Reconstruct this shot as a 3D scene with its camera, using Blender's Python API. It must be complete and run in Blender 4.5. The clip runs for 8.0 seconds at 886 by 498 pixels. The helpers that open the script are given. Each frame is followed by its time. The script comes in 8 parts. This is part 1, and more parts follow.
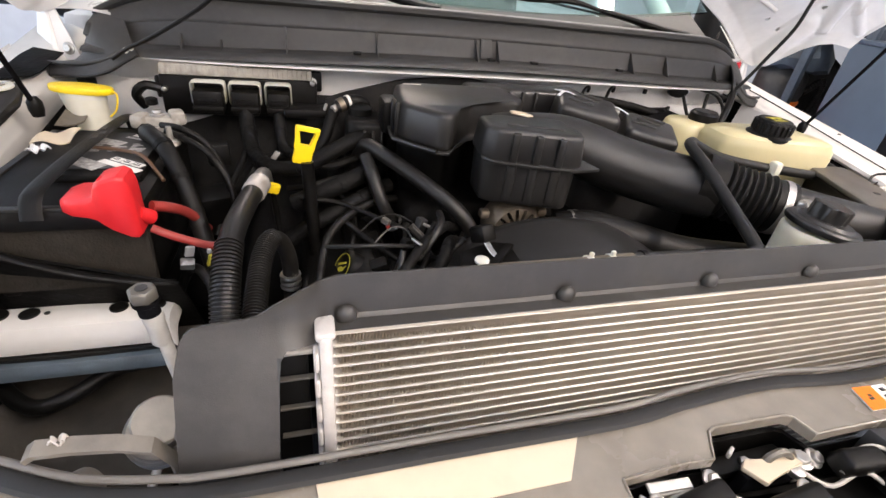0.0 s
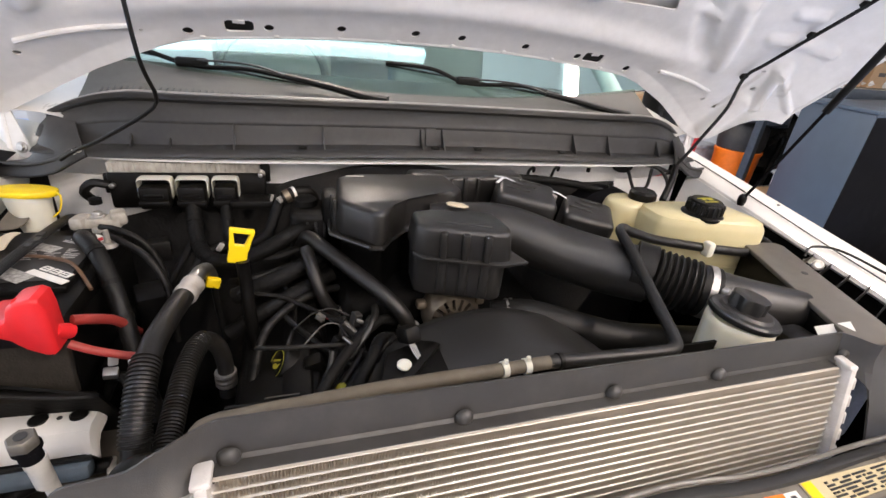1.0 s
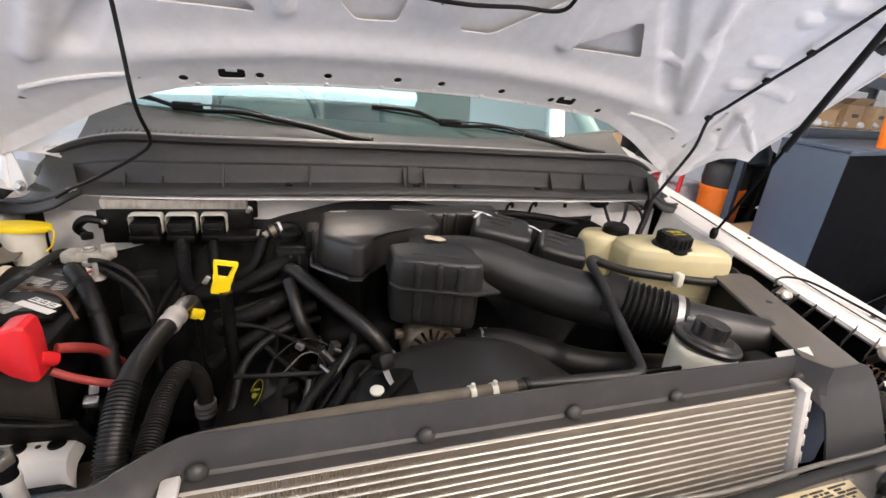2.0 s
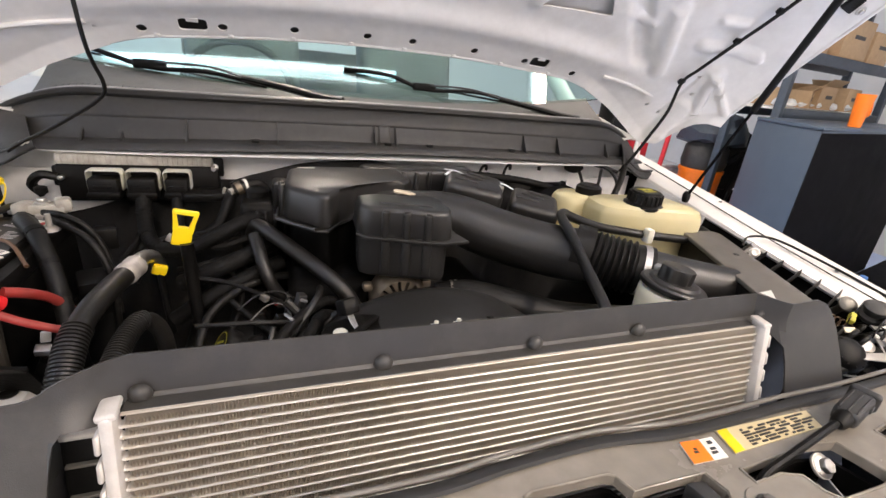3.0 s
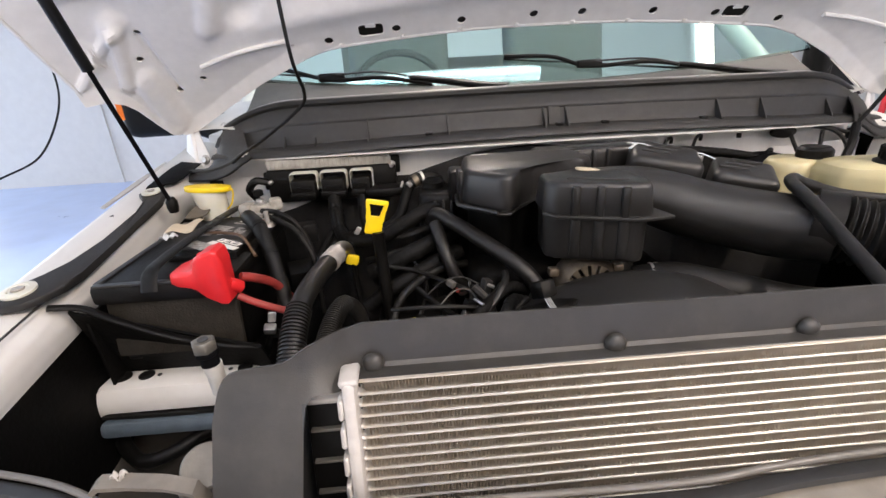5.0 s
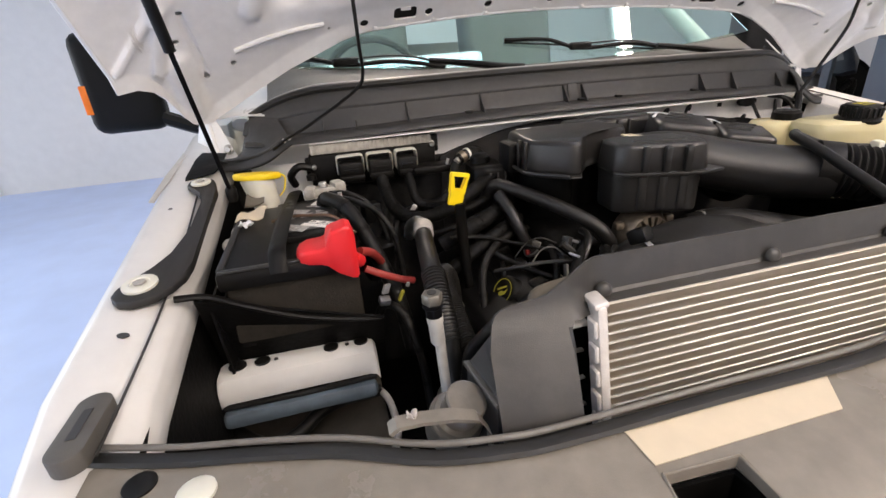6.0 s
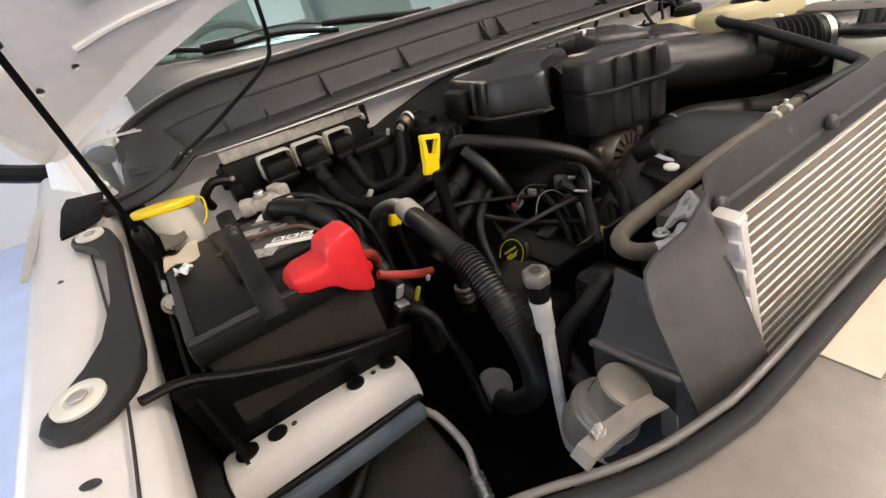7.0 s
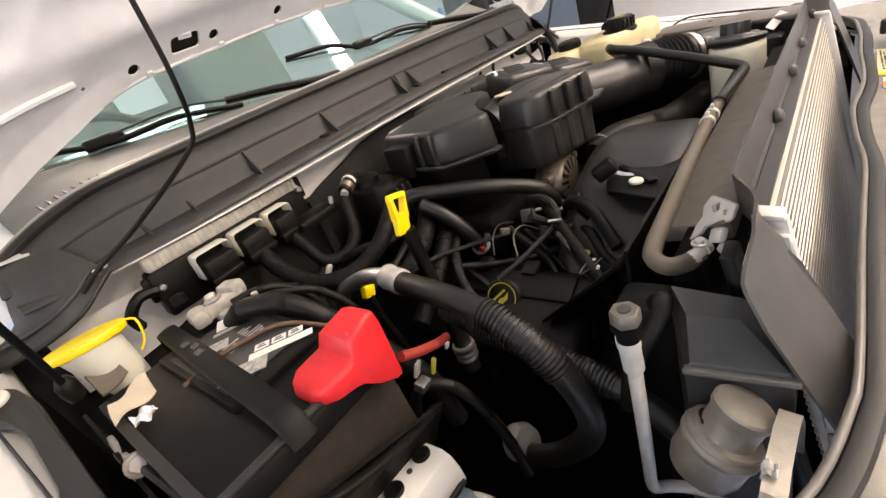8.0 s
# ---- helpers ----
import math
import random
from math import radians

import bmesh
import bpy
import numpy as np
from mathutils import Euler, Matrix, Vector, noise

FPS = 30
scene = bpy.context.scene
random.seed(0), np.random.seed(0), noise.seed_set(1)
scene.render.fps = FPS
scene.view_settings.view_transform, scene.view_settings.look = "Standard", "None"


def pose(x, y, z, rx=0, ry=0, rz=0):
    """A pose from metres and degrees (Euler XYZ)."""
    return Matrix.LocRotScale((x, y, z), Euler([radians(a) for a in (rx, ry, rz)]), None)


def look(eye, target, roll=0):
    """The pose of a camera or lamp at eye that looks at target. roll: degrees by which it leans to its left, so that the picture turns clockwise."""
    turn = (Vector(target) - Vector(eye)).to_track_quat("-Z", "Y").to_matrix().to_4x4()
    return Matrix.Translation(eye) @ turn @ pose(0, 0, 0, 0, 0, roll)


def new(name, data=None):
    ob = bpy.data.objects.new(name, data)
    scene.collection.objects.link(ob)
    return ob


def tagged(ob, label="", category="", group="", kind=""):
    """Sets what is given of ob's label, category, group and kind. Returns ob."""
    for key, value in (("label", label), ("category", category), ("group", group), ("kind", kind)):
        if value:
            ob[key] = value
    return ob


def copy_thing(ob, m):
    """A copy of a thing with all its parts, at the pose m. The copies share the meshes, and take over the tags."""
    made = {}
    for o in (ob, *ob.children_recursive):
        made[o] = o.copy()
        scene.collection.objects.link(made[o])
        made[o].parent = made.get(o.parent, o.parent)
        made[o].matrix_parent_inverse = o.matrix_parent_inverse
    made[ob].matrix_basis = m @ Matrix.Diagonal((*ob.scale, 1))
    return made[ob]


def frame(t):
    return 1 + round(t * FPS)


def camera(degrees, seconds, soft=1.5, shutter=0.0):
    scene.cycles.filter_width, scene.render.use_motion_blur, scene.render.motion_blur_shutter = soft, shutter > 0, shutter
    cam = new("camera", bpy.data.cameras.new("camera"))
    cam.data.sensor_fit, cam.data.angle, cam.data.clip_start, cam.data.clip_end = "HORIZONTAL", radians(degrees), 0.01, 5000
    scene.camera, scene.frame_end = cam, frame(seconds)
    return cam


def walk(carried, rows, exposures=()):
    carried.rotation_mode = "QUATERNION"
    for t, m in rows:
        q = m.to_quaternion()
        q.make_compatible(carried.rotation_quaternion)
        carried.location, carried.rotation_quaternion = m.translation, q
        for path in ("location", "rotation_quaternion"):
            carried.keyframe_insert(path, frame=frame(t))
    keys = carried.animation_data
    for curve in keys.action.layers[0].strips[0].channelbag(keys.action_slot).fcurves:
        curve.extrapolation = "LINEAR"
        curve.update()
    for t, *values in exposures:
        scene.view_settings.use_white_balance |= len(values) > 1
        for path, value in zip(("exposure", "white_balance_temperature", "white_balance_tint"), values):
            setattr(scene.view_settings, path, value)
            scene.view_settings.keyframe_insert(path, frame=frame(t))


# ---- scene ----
cam = camera(88.6, 8.0)
PATH = [
    (0, (-0.405, -0.31, 1.43), (0.149, 1.307, 0.391), 6.9),
    (0.2, (-0.366, -0.314, 1.467), (0.205, 1.317, 0.46), 6.4),
    (0.5, (-0.317, -0.297, 1.504), (0.268, 1.34, 0.515), 6.0),
    (1, (-0.313, -0.308, 1.515), (0.283, 1.395, 0.652), 5.8),
    (1.2, (-0.303, -0.321, 1.52), (0.284, 1.403, 0.692), 5.4),
    (2.3, (-0.277, -0.363, 1.524), (0.356, 1.403, 0.831), 5.8),
    (2.5, (-0.26, -0.37, 1.54), (0.395, 1.385, 0.84), 5.7),
    (3, (-0.261, -0.38, 1.458), (0.414, 1.349, 0.713), 5.8),
    (3.5, (-0.224, -0.385, 1.451), (0.428, 1.329, 0.652), 5.5),
    (4, (-0.264, -0.38, 1.442), (0.234, 1.383, 0.641), 3.6),
    (4.5, (-0.306, -0.37, 1.452), (-0.004, 1.448, 0.673), 0.9),
    (5, (-0.33, -0.335, 1.405), (-0.242, 1.521, 0.665), -3.1),
    (5.2, (-0.362, -0.356, 1.402), (-0.279, 1.496, 0.652), -3.8),
    (6.3, (-0.674, -0.35, 1.401), (-0.093, 1.379, 0.581), -5.9),
    (6.5, (-0.663, -0.266, 1.386), (-0.025, 1.427, 0.533), -8.7),
    (6.8, (-0.691, -0.202, 1.369), (0.058, 1.41, 0.453), -12.8),
    (7, (-0.743, -0.181, 1.373), (0.089, 1.376, 0.434), -14.8),
    (7.2, (-0.805, -0.162, 1.398), (0.152, 1.334, 0.478), -16.7),
    (7.5, (-0.877, -0.146, 1.438), (0.194, 1.27, 0.517), -18.6),
    (7.8, (-0.853, -0.103, 1.405), (0.331, 1.243, 0.518), -20.2),
    (8, (-0.797, -0.062, 1.395), (0.44, 1.245, 0.522), -20.7),
]
EXPOSURES = [(0, 0.18, 6500, 10), (1, 0.0, 6550, 10), (2.5, -0.08, 6600, 10), (3.5, 0.02, 6750, 10), (5, -0.08, 6500, 10), (6.5, -0.20, 6850, 10), (7, -0.06, 6950, 10), (7.5, 0.10, 6950, 10), (8, 0.30, 7300, 10)]
walk(cam, [(t, look(eye, target, roll)) for t, eye, target, roll in PATH], EXPOSURES)

# ---- light ----
world = bpy.data.worlds.new("world")
scene.world = world
world.use_nodes = True
wn = world.node_tree.nodes
sky = wn.new("ShaderNodeTexSky")
sky.sky_type = "NISHITA"
sky.sun_disc = False
sky.sun_elevation = radians(40)
sky.sun_rotation = radians(200)
world.node_tree.links.new(sky.outputs[0], wn["Background"].inputs[0])
wn["Background"].inputs[1].default_value = 0.12


def area_lamp(name, eye, target, sx, sy, watts, colour):
    data = bpy.data.lights.new(name, "AREA")
    data.shape, data.size, data.size_y, data.energy, data.color = "RECTANGLE", sx, sy, watts, colour
    ob = new(name, data)
    ob.matrix_world = look(eye, target)
    return ob


CEILING = 3.6
# rows of tube lights on the workshop ceiling, and the open roller door beside the truck's front
WARM, COOL = (1.0, 0.835, 0.71), (0.42, 0.84, 1.0)
# the 16 W tube is unseen, added to brighten the lower condenser fins
TUBES = [(1.9, -1.6, 0, 130, WARM), (1.9, 1.4, 0, 60, WARM), (0.0, -3.4, 0, 105, WARM), (-0.1, -1.25, 0, 16, WARM), (0.0, 3.6, 0, 92, WARM), (-2.4, -5.2, 0, 60, WARM), (2.4, -5.2, 0, 130, WARM),
         (-0.35, 1.45, 90, 4, COOL)]
for tx, ty, turn, watts, colour in TUBES:
    wide = (1.9, 0.05) if turn else (0.12, 1.9)
    area_lamp("tube_lamp", (tx, ty, CEILING - 0.13), (tx, ty + 0.001, 0), *wide, watts, colour)
area_lamp("door_daylight", (-4.6, 1.6, 1.7), (0, 0.6, 1.0), 6.0, 2.9, 44, (0.78, 0.89, 1.0))

# ---- materials ----


def material(name, colour, rough=0.5, metal=0.0, vary=0.15, scale=40.0, bump=0.15, bump_scale=300.0, stain=0.15, stain_scale=6.0,
             dirt=(0.10, 0.085, 0.07), coat=0.0, rand=0.0, trans=0.0, sss=0.0, spec=0.5):
    """A surface with grain, stains and fine relief at real size."""
    m = bpy.data.materials.new(name)
    m.use_nodes = True
    nt = m.node_tree
    n, l = nt.nodes, nt.links
    p = n["Principled BSDF"]
    geo = n.new("ShaderNodeTexCoord")
    fine = n.new("ShaderNodeTexNoise")
    fine.inputs["Scale"].default_value, fine.inputs["Detail"].default_value = scale, 5
    big = n.new("ShaderNodeTexNoise")
    big.inputs["Scale"].default_value, big.inputs["Detail"].default_value = stain_scale, 6
    big.inputs["Roughness"].default_value = 0.65
    for tex in (fine, big):
        l.new(geo.outputs["Object"], tex.inputs["Vector"])
    ramp = n.new("ShaderNodeMapRange")
    ramp.inputs["From Min"].default_value, ramp.inputs["From Max"].default_value = 0.3, 0.7
    ramp.inputs["To Min"].default_value, ramp.inputs["To Max"].default_value = 1 - vary, 1 + vary
    l.new(fine.outputs["Fac"], ramp.inputs["Value"])
    mul = n.new("ShaderNodeMix")
    mul.data_type, mul.blend_type = "RGBA", "MULTIPLY"
    mul.inputs["Factor"].default_value = 1.0
    mul.inputs["A"].default_value = (*colour, 1)
    l.new(ramp.outputs["Result"], mul.inputs["B"])
    mask = n.new("ShaderNodeMapRange")
    mask.inputs["From Min"].default_value, mask.inputs["From Max"].default_value = 0.52, 0.75
    mask.inputs["To Min"].default_value, mask.inputs["To Max"].default_value = 0.0, stain
    l.new(big.outputs["Fac"], mask.inputs["Value"])
    mix = n.new("ShaderNodeMix")
    mix.data_type = "RGBA"
    l.new(mask.outputs["Result"], mix.inputs["Factor"])
    l.new(mul.outputs["Result"], mix.inputs["A"])
    mix.inputs["B"].default_value = (*dirt, 1)
    colour_out = mix.outputs["Result"]
    if rand:
        info = n.new("ShaderNodeObjectInfo")
        hue = n.new("ShaderNodeMapRange")
        hue.inputs["To Min"].default_value, hue.inputs["To Max"].default_value = 1 - rand, 1 + rand
        l.new(info.outputs["Random"], hue.inputs["Value"])
        hsv = n.new("ShaderNodeHueSaturation")
        l.new(colour_out, hsv.inputs["Color"])
        l.new(hue.outputs["Result"], hsv.inputs["Value"])
        colour_out = hsv.outputs["Color"]
    l.new(colour_out, p.inputs["Base Color"])
    rr = n.new("ShaderNodeMapRange")
    rr.inputs["To Min"].default_value, rr.inputs["To Max"].default_value = max(0.02, rough - 0.12), min(1, rough + 0.16)
    l.new(big.outputs["Fac"], rr.inputs["Value"])
    l.new(rr.outputs["Result"], p.inputs["Roughness"])
    p.inputs["Metallic"].default_value = metal
    p.inputs["Specular IOR Level"].default_value = spec
    p.inputs["Coat Weight"].default_value = coat
    p.inputs["Transmission Weight"].default_value = trans
    if sss:
        p.inputs["Subsurface Weight"].default_value = sss
        p.inputs["Subsurface Radius"].default_value = (0.03, 0.025, 0.015)
        p.inputs["Subsurface Scale"].default_value = 1.0
    if bump:
        grain = n.new("ShaderNodeTexNoise")
        grain.inputs["Scale"].default_value, grain.inputs["Detail"].default_value = bump_scale, 3
        l.new(geo.outputs["Object"], grain.inputs["Vector"])
        b = n.new("ShaderNodeBump")
        b.inputs["Strength"].default_value, b.inputs["Distance"].default_value = bump, 0.002
        l.new(grain.outputs["Fac"], b.inputs["Height"])
        l.new(b.outputs["Normal"], p.inputs["Normal"])
    return m


WHITE = material("white_paint", (0.66, 0.645, 0.62), 0.30, vary=0.03, bump=0.02, bump_scale=500, stain=0.12, stain_scale=5, dirt=(0.42, 0.39, 0.34), coat=0.4)
PRIMER = material("white_underhood_paint", (0.80, 0.79, 0.775), 0.42, vary=0.04, bump=0.05, bump_scale=240, stain=0.22, stain_scale=4, dirt=(0.42, 0.40, 0.37))
GREYMETAL = material("grey_painted_sheet", (0.42, 0.41, 0.40), 0.45, vary=0.08, stain=0.3, dirt=(0.2, 0.18, 0.15))
SHIELD = material("grey_black_sheet_plastic", (0.036, 0.0345, 0.0325), 0.38, vary=0.08, scale=60, bump=0.12, bump_scale=900, stain=0.3, stain_scale=9, dirt=(0.13, 0.12, 0.105))
COWL = material("dark_grey_cowl_plastic", (0.027, 0.027, 0.027), 0.50, vary=0.1, scale=90, bump=0.2, bump_scale=1100, stain=0.35, stain_scale=10, dirt=(0.10, 0.095, 0.085))
COWLTOP = material("weathered_grey_plastic", (0.085, 0.080, 0.073), 0.6, vary=0.1, bump=0.2, bump_scale=900, stain=0.4, dirt=(0.12, 0.11, 0.10))
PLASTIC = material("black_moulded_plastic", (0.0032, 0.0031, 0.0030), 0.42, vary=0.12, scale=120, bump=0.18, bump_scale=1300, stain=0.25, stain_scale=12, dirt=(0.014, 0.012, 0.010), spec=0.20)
AIRBOX = material("satin_black_airbox_plastic", (0.0155, 0.0151, 0.0147), 0.34, vary=0.08, scale=120, bump=0.10, bump_scale=1500, stain=0.22, stain_scale=7, dirt=(0.024, 0.022, 0.019), spec=0.55)
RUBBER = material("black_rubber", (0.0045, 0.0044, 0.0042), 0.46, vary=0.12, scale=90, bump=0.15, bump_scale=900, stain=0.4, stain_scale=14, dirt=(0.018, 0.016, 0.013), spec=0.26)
RAIL = material("dusty_black_tray_plastic", (0.016, 0.0155, 0.015), 0.5, vary=0.12, scale=60, bump=0.15, bump_scale=900, stain=0.4, stain_scale=11, dirt=(0.05, 0.047, 0.042))
HOSE = material("dusty_black_hose_rubber", (0.0095, 0.0092, 0.0088), 0.38, vary=0.12, scale=90, bump=0.12, bump_scale=900, stain=0.45, stain_scale=14, dirt=(0.028, 0.025, 0.021), spec=0.42)
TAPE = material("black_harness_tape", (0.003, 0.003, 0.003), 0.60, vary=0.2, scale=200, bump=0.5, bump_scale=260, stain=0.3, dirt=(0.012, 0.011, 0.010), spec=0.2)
# DARK is near zero: the bay's deep shade is put into its colour
DARK = material("shade_black_casting", (0.0018, 0.0018, 0.0018), 0.60, vary=0.3, scale=30, bump=0.5, bump_scale=120, stain=0.5, stain_scale=14, dirt=(0.009, 0.0075, 0.006), spec=0.12)
PIPE = material("dusty_rubber_pipe", (0.115, 0.096, 0.070), 0.62, vary=0.15, bump=0.15, bump_scale=700, stain=0.4, stain_scale=20, dirt=(0.18, 0.155, 0.12))
ALU = material("bright_aluminium", (0.80, 0.79, 0.76), 0.34, metal=1.0, vary=0.08, scale=90, bump=0.2, bump_scale=400, stain=0.2, stain_scale=16, dirt=(0.4, 0.37, 0.32))
TANK = material("cast_aluminium_tank", (0.50, 0.47, 0.44), 0.5, metal=0.55, vary=0.06, bump=0.2, bump_scale=500, stain=0.2, dirt=(0.45, 0.42, 0.38))
FIN = material("dull_aluminium_fin", (0.62, 0.56, 0.48), 0.45, metal=0.45, vary=0.06, scale=25, bump=0.0, stain=0.12, stain_scale=5, dirt=(0.30, 0.27, 0.22))
TUBEALU = material("dusty_aluminium_tube", (0.66, 0.62, 0.55), 0.42, metal=0.6, vary=0.1, scale=50, bump=0.1, stain=0.3, stain_scale=9, dirt=(0.5, 0.44, 0.36))
RADTOP = material("dusty_brown_radiator_top", (0.125, 0.110, 0.088), 0.5, vary=0.15, scale=40, bump=0.15, bump_scale=500, stain=0.4, stain_scale=9, dirt=(0.16, 0.14, 0.11))
HEADER = material("pale_cast_header", (0.58, 0.55, 0.52), 0.42, metal=0.25, vary=0.08, scale=60, bump=0.35, bump_scale=260, stain=0.2, stain_scale=14, dirt=(0.5, 0.46, 0.40))
TRAYFELT = material("dusty_brown_tray", (0.060, 0.052, 0.042), 0.8, vary=0.2, scale=30, bump=0.3, bump_scale=200, stain=0.4, stain_scale=8, dirt=(0.10, 0.085, 0.065))
BOTTLE = material("cream_bottle_plastic", (0.84, 0.79, 0.63), 0.35, vary=0.05, bump=0.05, stain=0.25, dirt=(0.55, 0.47, 0.30), sss=0.2)
SCUFF = material("silvered_scuffed_print", (0.34, 0.33, 0.31), 0.5, vary=0.5, scale=180, bump=0.2, bump_scale=500, stain=0.6, stain_scale=60, dirt=(0.02, 0.02, 0.02))
PALESTEEL = material("pale_plated_steel", (0.60, 0.58, 0.54), 0.42, metal=0.25, vary=0.12, scale=60, bump=0.15, bump_scale=300, stain=0.35, stain_scale=22, dirt=(0.32, 0.29, 0.25))
STEEL = material("zinc_steel", (0.55, 0.53, 0.50), 0.38, metal=1.0, vary=0.12, scale=150, bump=0.1, stain=0.3, stain_scale=40, dirt=(0.25, 0.2, 0.15))
ZINC = material("dull_grey_zinc_casting", (0.40, 0.38, 0.35), 0.5, metal=0.35, vary=0.12, scale=50, bump=0.2, bump_scale=200, stain=0.4, stain_scale=15, dirt=(0.2, 0.18, 0.15))
BLOCKWHITE = material("chalky_cast_metal", (0.38, 0.36, 0.32), 0.6, metal=0.2, vary=0.2, scale=60, bump=0.4, bump_scale=200, stain=0.5, stain_scale=25, dirt=(0.16, 0.14, 0.11))
WRAP = material("brown_black_felt", (0.022, 0.019, 0.015), 0.8, vary=0.2, scale=60, bump=0.4, bump_scale=300, stain=0.4, stain_scale=12, dirt=(0.04, 0.034, 0.026), spec=0.2)
DULLZINC = material("tarnished_zinc", (0.16, 0.15, 0.13), 0.45, metal=0.5, vary=0.15, scale=80, bump=0.2, stain=0.5, stain_scale=40, dirt=(0.06, 0.05, 0.04))
BROWN = material("brown_lead", (0.10, 0.055, 0.03), 0.5, stain=0.3)
HORN = material("dusty_brown_horn_paint", (0.22, 0.20, 0.172), 0.36, metal=0.3, vary=0.15, scale=50, bump=0.2, bump_scale=200, stain=0.5, stain_scale=18, dirt=(0.15, 0.132, 0.108))
BRONZE = material("alternator_alloy", (0.211, 0.177, 0.136), 0.45, metal=0.8, vary=0.2, scale=80, bump=0.3, stain=0.5, stain_scale=30, dirt=(0.12, 0.09, 0.06))
CREAM = material("aged_translucent_tank_plastic", (0.56, 0.50, 0.295), 0.34, vary=0.06, scale=18, bump=0.06, bump_scale=300, stain=0.25, stain_scale=5, dirt=(0.50, 0.40, 0.20), sss=0.25)
MILK = material("milky_tank_plastic", (0.68, 0.665, 0.57), 0.35, vary=0.05, bump=0.06, stain=0.25, dirt=(0.45, 0.42, 0.33), sss=0.2)
RED = material("red_terminal_cap", (0.72, 0.022, 0.028), 0.38, vary=0.06, bump=0.1, stain=0.12, dirt=(0.35, 0.02, 0.02), sss=0.1)
REDWIRE = material("red_wire", (0.26, 0.025, 0.02), 0.5, stain=0.4)
YELLOW = material("yellow_plastic", (0.92, 0.66, 0.01), 0.38, vary=0.05, bump=0.05, stain=0.1, dirt=(0.5, 0.34, 0.02), sss=0.08)
YELLOWPRINT = material("yellow_print", (0.42, 0.38, 0.04), 0.5, vary=0.1, bump=0.0, stain=0.2)
ORANGE = material("orange_plastic", (0.90, 0.20, 0.01), 0.42, vary=0.06, stain=0.2, dirt=(0.4, 0.1, 0.02))
PAPER = material("white_sticker", (0.76, 0.74, 0.69), 0.45, vary=0.03, bump=0.02, stain=0.15, dirt=(0.5, 0.45, 0.36))
CREAMPAPER = material("cream_sticker", (0.60, 0.515, 0.385), 0.40, vary=0.04, bump=0.02, stain=0.3, dirt=(0.50, 0.44, 0.345))
TANPAPER = material("tan_sticker", (0.60, 0.50, 0.30), 0.45, vary=0.05, bump=0.02, stain=0.2, dirt=(0.4, 0.33, 0.2))
INK = material("dark_print", (0.03, 0.03, 0.03), 0.5, vary=0.1, bump=0.0, stain=0.0)
PANEL = material("dusty_grey_panel_plastic", (0.215, 0.194, 0.163), 0.22, vary=0.1, scale=40, bump=0.12, bump_scale=900, stain=0.6, stain_scale=9, dirt=(0.150, 0.132, 0.108))
FILTERLID = material("dusty_grey_lid_plastic", (0.12, 0.108, 0.092), 0.42, vary=0.1, scale=40, bump=0.12, bump_scale=900, stain=0.5, stain_scale=7, dirt=(0.17, 0.15, 0.12))
SEALLIP = material("highlit_grey_rubber_lip", (0.135, 0.126, 0.113), 0.30, vary=0.12, bump=0.0, stain=0.3, dirt=(0.12, 0.11, 0.095))
COWLLIP = material("pale_cowl_edge", (0.30, 0.29, 0.28), 0.35, vary=0.15, scale=30, bump=0.0, stain=0.4, stain_scale=9, dirt=(0.10, 0.095, 0.09))
SEAL = material("black_weatherstrip", (0.012, 0.012, 0.0115), 0.45, vary=0.1, bump=0.1, stain=0.3, dirt=(0.03, 0.027, 0.024))
BLUEGREY = material("blue_grey_plastic", (0.10, 0.13, 0.16), 0.45, stain=0.3)
BLANKET = material("black_firewall_blanket", (0.010, 0.010, 0.0105), 0.75, vary=0.25, scale=60, bump=0.6, bump_scale=160, stain=0.3)
DASH = material("dark_dashboard", (0.045, 0.045, 0.043), 0.65, vary=0.08, bump=0.2)
SEAT = material("grey_seat_cloth", (0.16, 0.165, 0.165), 0.85, vary=0.1, bump=0.3)
LINER = material("grey_headliner", (0.20, 0.20, 0.19), 0.9, vary=0.04)
FLOOR = material("pale_epoxy_floor", (0.50, 0.62, 0.90), 0.30, vary=0.05, scale=3, bump=0.03, bump_scale=60, stain=0.25, stain_scale=0.8, dirt=(0.44, 0.48, 0.56))
WALL = material("white_workshop_wall", (0.74, 0.74, 0.73), 0.8, vary=0.03, scale=8, bump=0.08, stain=0.2, stain_scale=1.2, dirt=(0.6, 0.58, 0.55))
NAVY = material("dark_blue_grey_steel_cabinet", (0.055, 0.078, 0.11), 0.38, vary=0.05, scale=10, bump=0.03, stain=0.25, stain_scale=2, dirt=(0.035, 0.05, 0.07))
BLACKSTEEL = material("black_powder_coat", (0.004, 0.004, 0.005), 0.75, vary=0.08, stain=0.2, dirt=(0.01, 0.01, 0.01), spec=0.06)
RACK = material("dark_rack_steel", (0.04, 0.055, 0.075), 0.45, stain=0.2)
CARD = material("brown_cardboard", (0.42, 0.29, 0.17), 0.85, vary=0.06, scale=30, bump=0.15, bump_scale=150, stain=0.2, rand=0.15)
BLUE = material("blue_plastic", (0.07, 0.20, 0.50), 0.45, rand=0.2)
REDTOOL = material("red_painted_steel", (0.50, 0.02, 0.03), 0.4)
CLEARBAG = material("clear_bag_film", (0.62, 0.64, 0.66), 0.35, vary=0.2, scale=20, stain=0.2)


